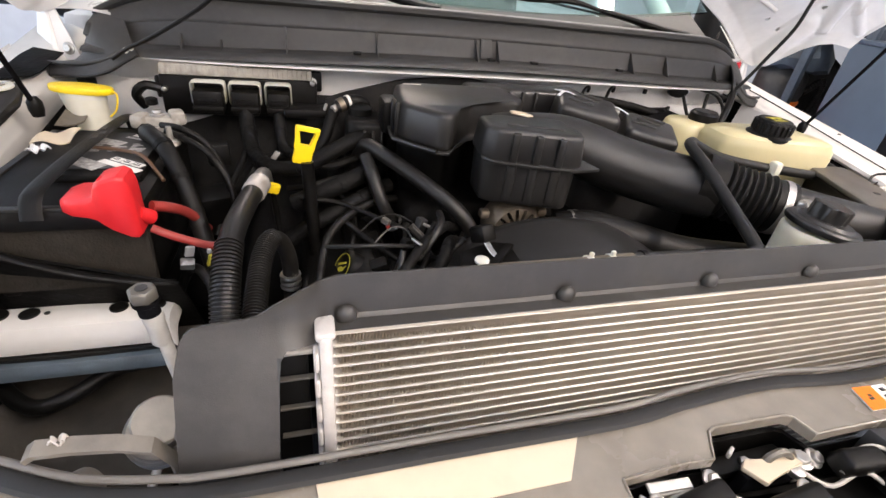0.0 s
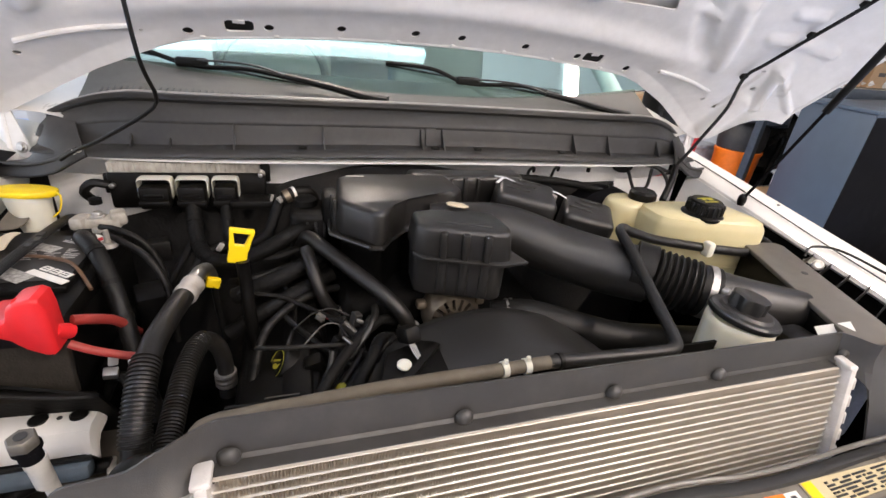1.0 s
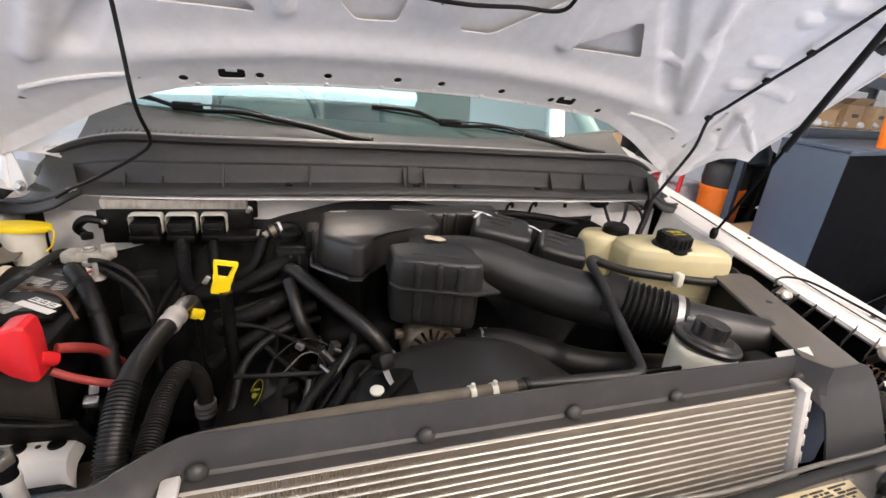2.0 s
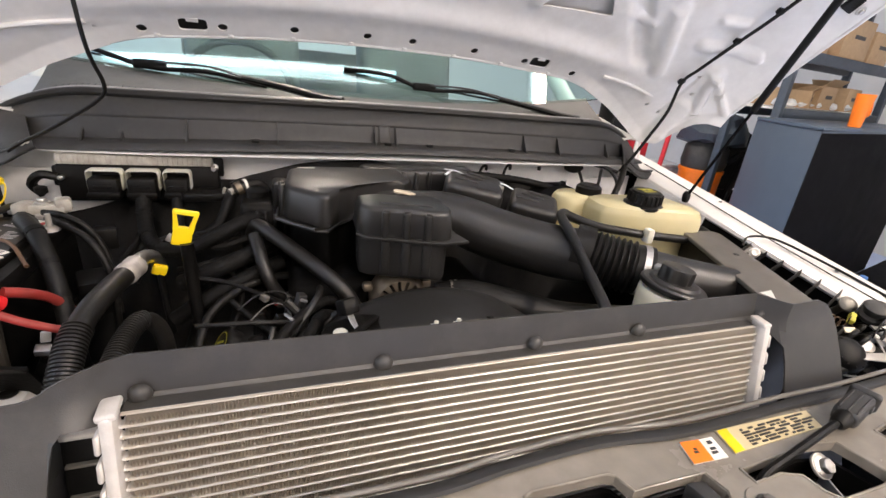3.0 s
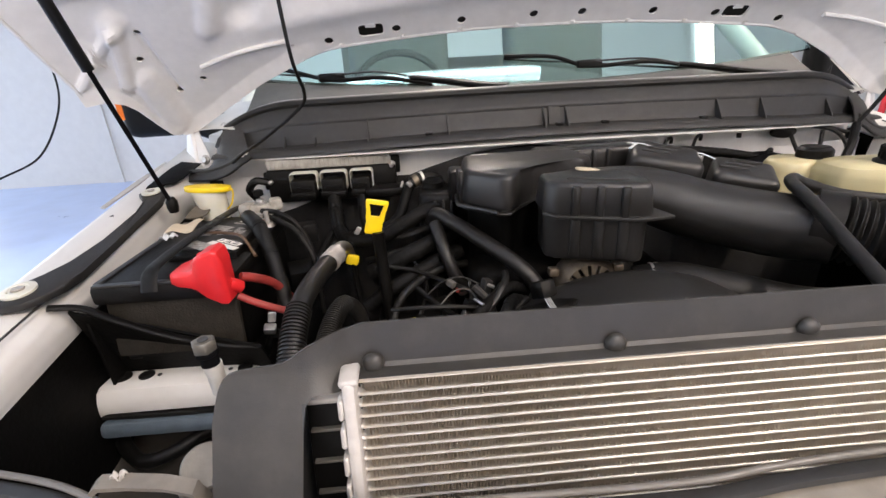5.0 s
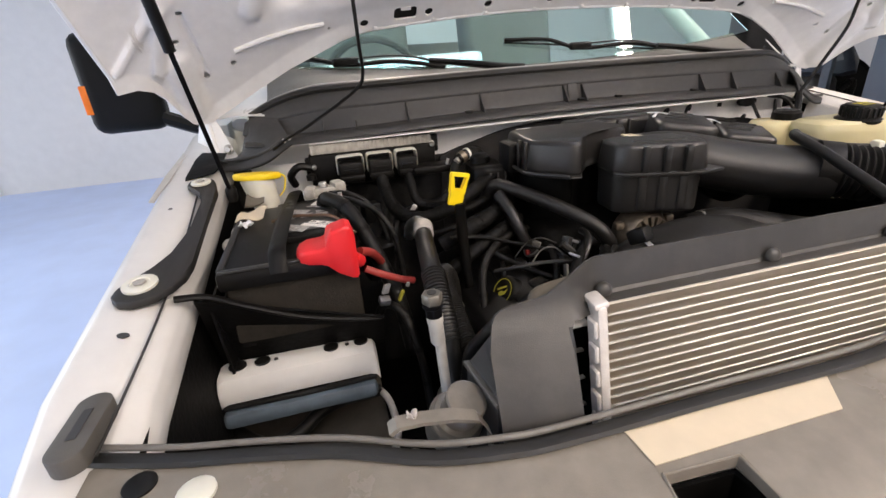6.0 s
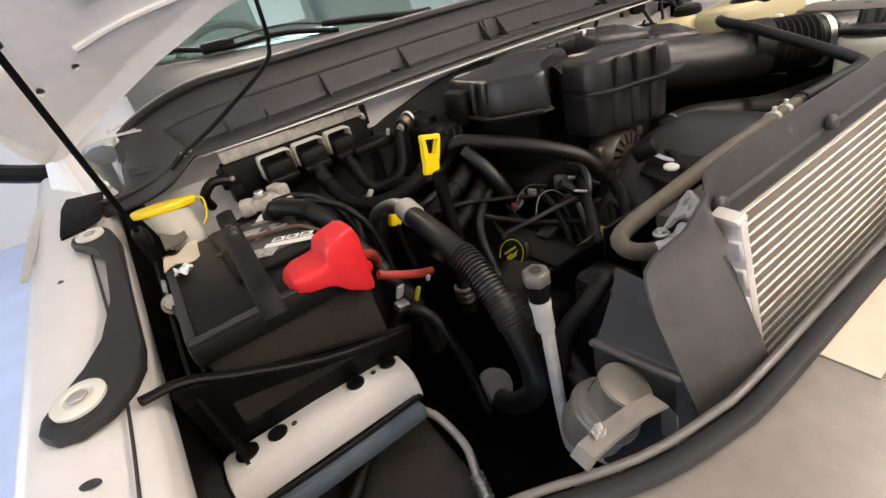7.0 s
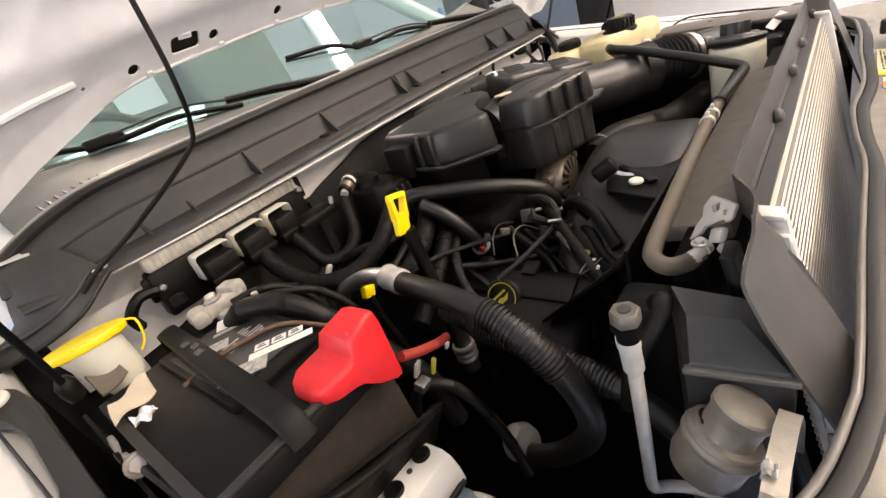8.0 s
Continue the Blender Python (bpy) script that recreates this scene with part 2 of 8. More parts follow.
def glass(name, colour, rough=0.0):
    m = bpy.data.materials.new(name)
    m.use_nodes = True
    p = m.node_tree.nodes["Principled BSDF"]
    p.inputs["Base Color"].default_value = (*colour, 1)
    p.inputs["Transmission Weight"].default_value = 1.0
    p.inputs["Roughness"].default_value = rough
    p.inputs["IOR"].default_value = 1.5
    return m


def lit(name, colour, strength):
    m = bpy.data.materials.new(name)
    m.use_nodes = True
    p = m.node_tree.nodes["Principled BSDF"]
    p.inputs["Base Color"].default_value = (0.9, 0.9, 0.9, 1)
    p.inputs["Emission Color"].default_value = (*colour, 1)
    p.inputs["Emission Strength"].default_value = strength
    return m


GLASS = glass("tinted_windscreen", (0.66, 0.92, 0.87))
TUBELIT = lit("lit_tube", (0.80, 0.96, 1.0), 8.0)
DAYLIT = lit("daylight_backdrop", (0.90, 0.94, 1.0), 1.5)

# ---- mesh helpers ----


def part(name, bm, mat, parent=None, label="", angle=38, shift=True):
    """One mesh object out of a bmesh; world coordinates are kept under a parent that stands elsewhere."""
    me = bpy.data.meshes.new(name)
    bmesh.ops.recalc_face_normals(bm, faces=bm.faces)
    bm.to_mesh(me)
    bm.free()
    me.materials.append(mat)
    me.polygons.foreach_set("use_smooth", [True] * len(me.polygons))
    me.set_sharp_from_angle(angle=radians(angle))
    ob = new(name, me)
    if parent is not None:
        ob.parent = parent
        if shift:
            base = parent
            at = Vector()
            while base is not None:
                at = at + base.location
                base = base.parent
            ob.location = -at if parent.parent is None else Vector()
    if label:
        ob["label"] = label
    return ob


def thing(name, base, label, category, group="", kind=""):
    ob = new(name)
    ob.location = base
    ob.empty_display_size = 0.05
    return tagged(ob, label, category, group, kind)


def whole(name, bm, mat, label, category, group="", kind="", angle=38):
    return tagged(part(name, bm, mat, angle=angle), label, category, group, kind)


def add(a, b):
    """Joins bmesh b into a."""
    me = bpy.data.meshes.new("t")
    b.to_mesh(me)
    b.free()
    a.from_mesh(me)
    bpy.data.meshes.remove(me)
    return a


def moved(bm, m):
    bmesh.ops.transform(bm, matrix=m, verts=bm.verts)
    return bm


def box(c, s, bevel=0.003, seg=2, turn=(0, 0, 0), taper=1.0):
    bm = bmesh.new()
    bmesh.ops.create_cube(bm, size=1)
    for v in bm.verts:
        k = taper if v.co.z > 0 else 1.0
        v.co = Vector((v.co.x * s[0] * k, v.co.y * s[1] * k, v.co.z * s[2]))
    if bevel:
        bmesh.ops.bevel(bm, geom=list(bm.edges), offset=min(bevel, min(s) * 0.45), segments=seg, affect="EDGES", profile=0.5)
    return moved(bm, pose(*c, *turn))


def prism(poly, h, m=Matrix(), bevel=0.0, seg=2):
    """A polygon in x and y, raised by h, with rounded edges."""
    bm = bmesh.new()
    low = [bm.verts.new((x, y, 0)) for x, y in poly]
    top = [bm.verts.new((x, y, h)) for x, y in poly]
    bm.faces.new(low[::-1])
    bm.faces.new(top)
    k = len(poly)
    for i in range(k):
        bm.faces.new((low[i], low[(i + 1) % k], top[(i + 1) % k], top[i]))
    if bevel:
        bmesh.ops.bevel(bm, geom=list(bm.edges), offset=bevel, segments=seg, affect="EDGES", profile=0.5, clamp_overlap=True)
    return moved(bm, m)


def lathe(profile, n=24, m=Matrix()):
    """A profile of (radius, height) turned round z."""
    bm = bmesh.new()
    rings = []
    for r, z in profile:
        rings.append([bm.verts.new((r * math.cos(2 * math.pi * i / n), r * math.sin(2 * math.pi * i / n), z)) for i in range(n)])
    for a, b in zip(rings, rings[1:]):
        for i in range(n):
            bm.faces.new((a[i], a[(i + 1) % n], b[(i + 1) % n], b[i]))
    bm.faces.new(rings[0][::-1])
    bm.faces.new(rings[-1])
    return moved(bm, m)


def spline(pts, step=0.006):
    """Points at even steps along a Catmull-Rom curve."""
    p = [Vector(q) for q in pts]
    p = [p[0] * 2 - p[1]] + p + [p[-1] * 2 - p[-2]]
    dense = []
    for a, b, c, d in zip(p, p[1:], p[2:], p[3:]):
        for i in range(24):
            t = i / 24
            dense.append(0.5 * (2 * b + (c - a) * t + (2 * a - 5 * b + 4 * c - d) * t * t + (3 * b - a - 3 * c + d) * t**3))
    dense.append(p[-2])
    run = [0.0]
    for a, b in zip(dense, dense[1:]):
        run.append(run[-1] + (b - a).length)
    n = max(2, round(run[-1] / step))
    out, j = [], 0
    for i in range(n + 1):
        s = run[-1] * i / n
        while j < len(run) - 2 and run[j + 1] < s:
            j += 1
        f = (s - run[j]) / max(1e-9, run[j + 1] - run[j])
        out.append(dense[j].lerp(dense[j + 1], min(1, f)))
    return out


def tube(pts, r, n=12, step=0.008, flat=1.0, raw=False):
    """A round hose along a curve; r is a radius or a function of the metres run."""
    line = [Vector(q) for q in pts] if raw else spline(pts, step)
    bm = bmesh.new()
    up = Vector((0, 0, 1))
    ahead = (line[1] - line[0]).normalized()
    if abs(ahead.z) > 0.9:
        up = Vector((0, 1, 0))
    side = ahead.cross(up).normalized()
    rings, run = [], 0.0
    for i, q in enumerate(line):
        if i:
            run += (q - line[i - 1]).length
        ahead = (line[min(i + 1, len(line) - 1)] - line[max(i - 1, 0)]).normalized()
        side = (side - ahead * side.dot(ahead)).normalized()
        over = side.cross(ahead)
        rad = r(run) if callable(r) else r
        rings.append([bm.verts.new(q + rad * (math.cos(2 * math.pi * k / n) * side + flat * math.sin(2 * math.pi * k / n) * over)) for k in range(n)])
    for a, b in zip(rings, rings[1:]):
        for k in range(n):
            bm.faces.new((a[k], a[(k + 1) % n], b[(k + 1) % n], b[k]))
    bm.faces.new(rings[0][::-1])
    bm.faces.new(rings[-1])
    return bm


def ribbed(r, pitch=0.006, depth=0.08):
    """Radius of a corrugated sleeve."""
    return lambda s: r * (1 + depth * (1 if (s / pitch) % 1 < 0.5 else -1))


def sheet(fn, nu, nv, thick, closed=False):
    """A sheet fn(u, v) with u and v from 0 to 1, and a thickness along its normal."""
    bm = bmesh.new()
    g = [[Vector(fn(i / nu, j / nv)) for j in range(nv + 1)] for i in range(nu + 1)]
    low, top = [], []
    for i in range(nu + 1):
        a, b = [], []
        for j in range(nv + 1):
            du = g[min(i + 1, nu)][j] - g[max(i - 1, 0)][j]
            dv = g[i][min(j + 1, nv)] - g[i][max(j - 1, 0)]
            nrm = du.cross(dv).normalized()
            a.append(bm.verts.new(g[i][j]))
            b.append(bm.verts.new(g[i][j] + nrm * thick))
        low.append(a)
        top.append(b)
    for i in range(nu):
        for j in range(nv):
            bm.faces.new((low[i][j], low[i][j + 1], low[i + 1][j + 1], low[i + 1][j]))
            bm.faces.new((top[i][j], top[i + 1][j], top[i + 1][j + 1], top[i][j + 1]))
    for i in range(nu):
        for j in (0, nv):
            bm.faces.new((low[i][j], low[i + 1][j], top[i + 1][j], top[i][j]))
    for j in range(nv):
        for i in (0, nu):
            bm.faces.new((low[i][j], low[i][j + 1], top[i][j + 1], top[i][j]))
    return bm


def loft(loops, cap=True):
    """Closed loops of equal count, joined one to the next."""
    bm = bmesh.new()
    rings = [[bm.verts.new(q) for q in loop] for loop in loops]
    for a, b in zip(rings, rings[1:]):
        k = len(a)
        for i in range(k):
            bm.faces.new((a[i], a[(i + 1) % k], b[(i + 1) % k], b[i]))
    if cap:
        bm.faces.new(rings[0][::-1])
        bm.faces.new(rings[-1])
    return bm


def cut(bm, cutters):
    """Cuts closed bodies out of a closed body."""
    me = bpy.data.meshes.new("t")
    bmesh.ops.recalc_face_normals(bm, faces=bm.faces)
    bm.to_mesh(me)
    bm.free()
    ob = new("t", me)
    made = []
    all_cut = bmesh.new()
    for c in cutters:
        bmesh.ops.recalc_face_normals(c, faces=c.faces)
        add(all_cut, c)
    mc = bpy.data.meshes.new("c")
    all_cut.to_mesh(mc)
    all_cut.free()
    oc = new("c", mc)
    mod = ob.modifiers.new("cut", "BOOLEAN")
    mod.operation, mod.object, mod.solver = "DIFFERENCE", oc, "EXACT"
    done = bpy.data.meshes.new_from_object(ob.evaluated_get(bpy.context.evaluated_depsgraph_get()))
    out = bmesh.new()
    out.from_mesh(done)
    for o in (ob, oc):
        bpy.data.objects.remove(o)
    for x in (me, mc, done):
        bpy.data.meshes.remove(x)
    return out


def hexbolt(at, r=0.008, h=0.006, m=None, washer=True):
    """A flanged hex head, standing along z of m."""
    m = m or Matrix()
    bm = prism([(r * math.cos(math.pi * k / 3), r * math.sin(math.pi * k / 3)) for k in range(6)], h, bevel=r * 0.12, seg=1)
    if washer:
        add(bm, lathe([(r * 1.45, -h * 0.25), (r * 1.45, h * 0.1), (r * 1.2, h * 0.3)], 16))
    return moved(bm, Matrix.Translation(at) @ m)


def bars(rows, m, h=0.0006):
    """Printed bars: rows of x, y, width, height in the plane of m."""
    bm = bmesh.new()
    for x, y, w, t in rows:
        add(bm, box((x + w / 2, y + t / 2, h / 2), (w, t, h), 0))
    return moved(bm, m)

# ---- workshop ----
whole("floor", box((-2.0, 1.0, -0.1), (19.4, 20.4, 0.2), 0), FLOOR, "pale blue-grey glossy epoxy workshop floor", "floor", kind="structure")
whole("ceiling", box((0, 0, CEILING + 0.1), (15.4, 15.4, 0.2), 0), WALL, "white painted workshop ceiling", "ceiling", kind="structure")
whole("wall_north", box((0, 7.1, CEILING / 2), (14.0, 0.2, CEILING), 0), WALL, "white painted workshop wall behind the truck", "wall", kind="structure")
whole("wall_south", box((0, -7.1, CEILING / 2), (14.0, 0.2, CEILING), 0), WALL, "white painted workshop wall", "wall", kind="structure")
whole("wall_east", box((6.0, 0, CEILING / 2), (0.2, 14.0, CEILING), 0), WALL, "white painted workshop wall behind the storage rack", "wall", kind="structure")
west = cut(box((-5.0, 0, CEILING / 2), (0.2, 14.0, CEILING), 0), [box((-5.0, 2.08, 1.6), (0.6, 9.76, 3.3), 0)])
whole("wall_west", west, WALL, "white painted workshop wall with an open roller door", "wall", kind="structure")
whole("backdrop", box((-8.5, 2.0, 2.5), (0.1, 18.0, 6.0), 0), DAYLIT, "bright overcast yard outside the open door", "backdrop", kind="structure")


def ceiling_light():
    t = thing("ceiling_light", (0, 0, 0), "white ceiling light with two lit tubes", "ceiling light", "workshop ceiling lights")
    part("housing", box((0, 0, 0.0), (0.16, 2.0, 0.05), 0.01), WALL, t, shift=False)
    for dx in (-0.035, 0.035):
        part("light_tube", lathe([(0.016, -0.95), (0.018, -0.94), (0.018, 0.94), (0.016, 0.95)], 12, pose(dx, 0, -0.045, 90, 0, 0)), TUBELIT, t, shift=False)
    return t


first_light = ceiling_light()
first_light.matrix_basis = pose(TUBES[0][0], TUBES[0][1], CEILING - 0.03)
for tx, ty, turn, *rest in TUBES[1:]:
    copy_thing(first_light, pose(tx, ty, CEILING - 0.03, 0, 0, turn))

# ---- truck body ----
truck = thing("pickup_truck", (0, 1.0, 0), "white pickup truck with its hood raised on struts", "truck")


def ledge(y):
    """Height of the fender's top ledge."""
    return 1.118 + 0.165 * (y - 0.183)


def fender(sign):
    """The top and outer side of a front fender, as one pressed sheet."""
    def fn(u, v):
        y = -0.10 + 1.06 * u
        z = ledge(y) - 0.05 * max(0, 0.10 - y) / 0.2
        prof = [(0.846, -0.072), (0.842, -0.052), (0.842, -0.035), (0.848, -0.018), (0.866, -0.006), (0.880, 0.000), (0.905, 0.004),
                (0.930, 0.004), (0.943, -0.004), (0.951, -0.022), (0.958, -0.06), (0.963, -0.12), (0.965, -0.25), (0.965, -0.45), (0.962, -0.62)]
        if sign > 0:
            prof[:5] = [(0.818, -0.022), (0.814, -0.016), (0.818, -0.009), (0.826, -0.006), (0.845, -0.004)]
        k = v * (len(prof) - 1)
        i = min(int(k), len(prof) - 2)
        f = k - i
        x = prof[i][0] * (1 - f) + prof[i + 1][0] * f
        dz = prof[i][1] * (1 - f) + prof[i + 1][1] * f
        return (sign * x, y, z + dz)
    bm = sheet(fn, 26, 42, 0.0015)
    return bm


for sign, word in ((-1, "driver"), (1, "passenger")):
    f = part("fender", fender(sign), WHITE, truck, "white painted front fender")
    part("seam", tube([(sign * (0.868 - 0.01 * math.sin(6 * y)), y, ledge(y) + 0.0025) for y in np.linspace(0.02, 0.80, 16)], 0.0016, 6, 0.03), INK, f)
    for hx, hy in ((0.889, 0.182), (0.910, 0.520)):
        oval = [(0.0085 * math.cos(a), 0.0042 * math.sin(a)) for a in np.linspace(0, 2 * math.pi, 16, endpoint=False)]
        part("fender_slot", prism(oval, 0.0012, pose(sign * hx, hy, ledge(hy) + 0.0042, 9.4, 0, 25 * sign)), INK, f, "small dark oval hole")

pocket_plan = [(-0.903, 0.640), (-0.905, 0.655), (-0.903, 0.760), (-0.895, 0.800), (-0.840, 0.780), (-0.845, 0.690), (-0.852, 0.664), (-0.876, 0.652)]
bm = prism(pocket_plan, 0.002, Matrix(), 0.0006)
for v in bm.verts:
    v.co.z += ledge(v.co.y) + 0.0055
part("hinge_pocket", bm, DARK, truck, "black hinge pocket in the fender top")
bm = prism([(-0.951, 0.560), (-0.941, 0.556), (-0.934, 0.660), (-0.930, 0.800), (-0.938, 0.815), (-0.948, 0.680)], 0.003, Matrix(), 0.001)
for v in bm.verts:
    v.co.z += ledge(v.co.y) + 0.0035
part("fender_edge_trim", bm, GREYMETAL, truck, "mid grey strip along the fender edge")
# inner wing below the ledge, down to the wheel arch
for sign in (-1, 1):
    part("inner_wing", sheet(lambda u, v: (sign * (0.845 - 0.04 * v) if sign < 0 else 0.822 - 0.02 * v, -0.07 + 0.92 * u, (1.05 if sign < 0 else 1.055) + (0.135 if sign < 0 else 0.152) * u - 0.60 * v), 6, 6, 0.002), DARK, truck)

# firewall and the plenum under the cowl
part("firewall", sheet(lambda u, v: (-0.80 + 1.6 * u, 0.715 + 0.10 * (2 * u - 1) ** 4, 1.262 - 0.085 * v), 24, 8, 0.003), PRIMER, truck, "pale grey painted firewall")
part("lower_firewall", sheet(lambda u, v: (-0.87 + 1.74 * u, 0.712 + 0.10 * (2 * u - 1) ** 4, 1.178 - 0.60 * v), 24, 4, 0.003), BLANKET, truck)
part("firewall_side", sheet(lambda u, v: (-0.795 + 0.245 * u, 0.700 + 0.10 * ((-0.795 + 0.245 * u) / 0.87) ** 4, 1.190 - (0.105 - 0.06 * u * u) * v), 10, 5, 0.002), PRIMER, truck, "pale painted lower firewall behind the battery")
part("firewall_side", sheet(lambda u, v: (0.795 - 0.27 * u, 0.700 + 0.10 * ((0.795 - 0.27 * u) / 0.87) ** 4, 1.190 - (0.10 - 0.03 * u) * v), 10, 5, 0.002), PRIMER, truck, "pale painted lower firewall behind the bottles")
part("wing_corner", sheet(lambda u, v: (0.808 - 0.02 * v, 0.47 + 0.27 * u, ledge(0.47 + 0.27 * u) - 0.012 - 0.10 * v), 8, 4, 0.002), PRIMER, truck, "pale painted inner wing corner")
# unseen dark sheets, added to keep light out of the bay from below and ahead
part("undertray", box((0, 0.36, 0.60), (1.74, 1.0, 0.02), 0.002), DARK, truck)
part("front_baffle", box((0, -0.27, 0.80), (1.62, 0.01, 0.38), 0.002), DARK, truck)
part("plenum_lip", sheet(lambda u, v: (-0.78 + 1.56 * u, 0.640 + 0.085 * v + 0.09 * (2 * u - 1) ** 4, 1.246 - 0.012 * (2 * u - 1) ** 2 + 0.004 * v), 24, 3, 0.002), PRIMER, truck)


def cowl_face(x):
    """Foot and crest of the cowl's front face at x: (y, z) and (y, z)."""
    q = abs(x) / 0.78
    yb = 0.652 + 0.075 * q**3.5
    yt = 0.728 + 0.075 * max(0, (q - 0.55) / 0.45) ** 2
    zt = 1.344 - 0.008 * q**2 - 0.050 * max(0, (q - 0.76) / 0.24) ** 2
    zb = 1.271 - 0.026 * q**2
    return (yb, zb), (yt, zt)


cowl = thing("cowl_panel", (0, 0.70, 1.24), "dark grey ribbed plastic cowl panel under the windscreen", "cowl panel")


def cowl_fn(u, v):
    x = -0.79 + 1.58 * u
    (yb, zb), (yt, zt) = cowl_face(x)
    prof = [(-0.10, -0.16), (-0.08, -0.10), (0.02, -0.02), (0.40, 0.02), (0.50, 0.06), (0.60, 0.50), (0.62, 0.56), (0.60, 0.60), (0.62, 0.66), (0.80, 0.92), (1.0, 1.0)]
    k = v * (len(prof) - 1)
    i = min(int(k), len(prof) - 2)
    f = k - i
    a = prof[i][0] * (1 - f) + prof[i + 1][0] * f
    b = prof[i][1] * (1 - f) + prof[i + 1][1] * f
    return (x, yb + (yt - yb) * a, zb + (zt - zb) * b)


part("face", sheet(cowl_fn, 70, 24, 0.003), COWL, cowl)
for x, h in ((-0.62, 0.5), (-0.55, 0.32), (-0.433, 1), (-0.258, 1), (-0.045, 1), (0.005, 1), (0.352, 1), (0.458, 1), (0.640, 0.8)):
    (yb, zb), (yt, zt) = cowl_face(x)
    z0, z1 = zb - 0.004, zb + (zt - zb) * (0.12 + 0.46 * h)
    w = yt - yb
    rib = prism([(yb + 0.02 * w, z0), (yb + 0.56 * w, z0), (yb + 0.64 * w, z1), (yb + 0.55 * w, z1)], 0.0035, Matrix(((0, 0, 1, x), (1, 0, 0, 0), (0, 1, 0, 0), (0, 0, 0, 1))))
    part("rib", rib, COWL, cowl)
part("joint_cover", box((-0.02, 0.690, 1.295), (0.026, 0.006, 0.040), 0.002, turn=(-18, 0, 0)), COWL, cowl)
crest = [(x, cowl_face(x)[1][0] + 0.004, cowl_face(x)[1][1] + 0.006) for x in np.linspace(-0.775, 0.775, 40)]
part("weatherstrip", tube(crest, 0.013, 10, 0.012, flat=0.75), SEAL, cowl, "black rubber weatherstrip")
part("weatherstrip_lip", tube([(x, y + 0.016, z + 0.008) for x, y, z in crest], 0.0034, 8, 0.012), COWLLIP, cowl, "pale edge behind the weatherstrip")
for x in (-0.30, -0.02, 0.08, 0.30):
    (yb, zb), _ = cowl_face(x)
    part("clip", box((x, yb - 0.004, zb + 0.010), (0.016, 0.012, 0.006), 0.002), PLASTIC, cowl)


def glass_foot(x):
    """Lower edge of the windscreen at x: (y, z)."""
    q = (x / 0.8) ** 2
    return 0.905 + 0.088 * q, 1.350 + 0.052 * q


def cowl_top(u, v):
    x = -0.735 + 1.47 * u
    _, (yt, zt) = cowl_face(x)
    yg, zg = glass_foot(x)
    return (x, yt + 0.02 + (yg + 0.012 - yt - 0.02) * v, zt + 0.004 + (zg - zt) * v**1.3)


top = part("cowl_top", sheet(cowl_top, 40, 10, 0.003), COWLTOP, cowl, "weathered grey plastic cowl top")
for i in range(26):
    x = -0.69 + i * 0.0125
    _, (yt, zt) = cowl_face(x)
    part("grille_slot", box((x, yt + 0.062, cowl_top((x + 0.735) / 1.47, 0.042 / (glass_foot(x)[0] - yt - 0.008))[2] + 0.0035), (0.005, 0.036, 0.003), 0.001, 1, turn=(math.degrees(math.atan2(glass_foot(x)[1] - zt, glass_foot(x)[0] - yt)) * 0.75, 0, 0)), INK, top)

for sign in (-1, 1):
    # the cowl's dark end, a sloping plate between the white corner panel and the wing
    low = spline([(0.690, 0.690, 1.244), (0.715, 0.686, 1.230), (0.745, 0.688, 1.212), (0.790, 0.702, 1.199), (0.850, 0.724, 1.194)], 0.01)
    high = spline([(0.722, 0.768, 1.300), (0.750, 0.775, 1.295), (0.778, 0.790, 1.290), (0.796, 0.776, 1.245), (0.810, 0.764, 1.216), (0.856, 0.766, 1.206)], 0.01)

    def end_fn(u, v):
        a, b = low[round(u * (len(low) - 1))], high[round(u * (len(high) - 1))]
        q = a.lerp(b, v)
        return (sign * q.x, q.y - 0.006 * math.sin(math.pi * v), q.z + 0.004 * math.sin(math.pi * v))
    part("end_plate", sheet(end_fn, 18, 10, 0.003 * sign), COWL, cowl)
    part("end_step", tube([(sign * q.x, q.y + 0.012, q.z + 0.020) for q in low[2:]], 0.004, 8, 0.012), COWL, cowl)
    part("end_lip", tube([(sign * q.x, q.y, q.z) for q in low], 0.0035, 8, 0.012), SEAL, cowl)
    part("end_socket", box((sign * 0.785, 0.776, 1.268), (0.018, 0.010, 0.026), 0.003, turn=(-35, 0, 32 * sign)), INK, cowl, "square dark hole in the cowl end")
# windscreen, pillars and the cab behind it
def screen(u, v):
    x = (-0.80 + 1.6 * u) * (1 - 0.12 * v)
    y, z = glass_foot(-0.80 + 1.6 * u)
    return (x, y + 0.80 * v, z + 0.62 * v)


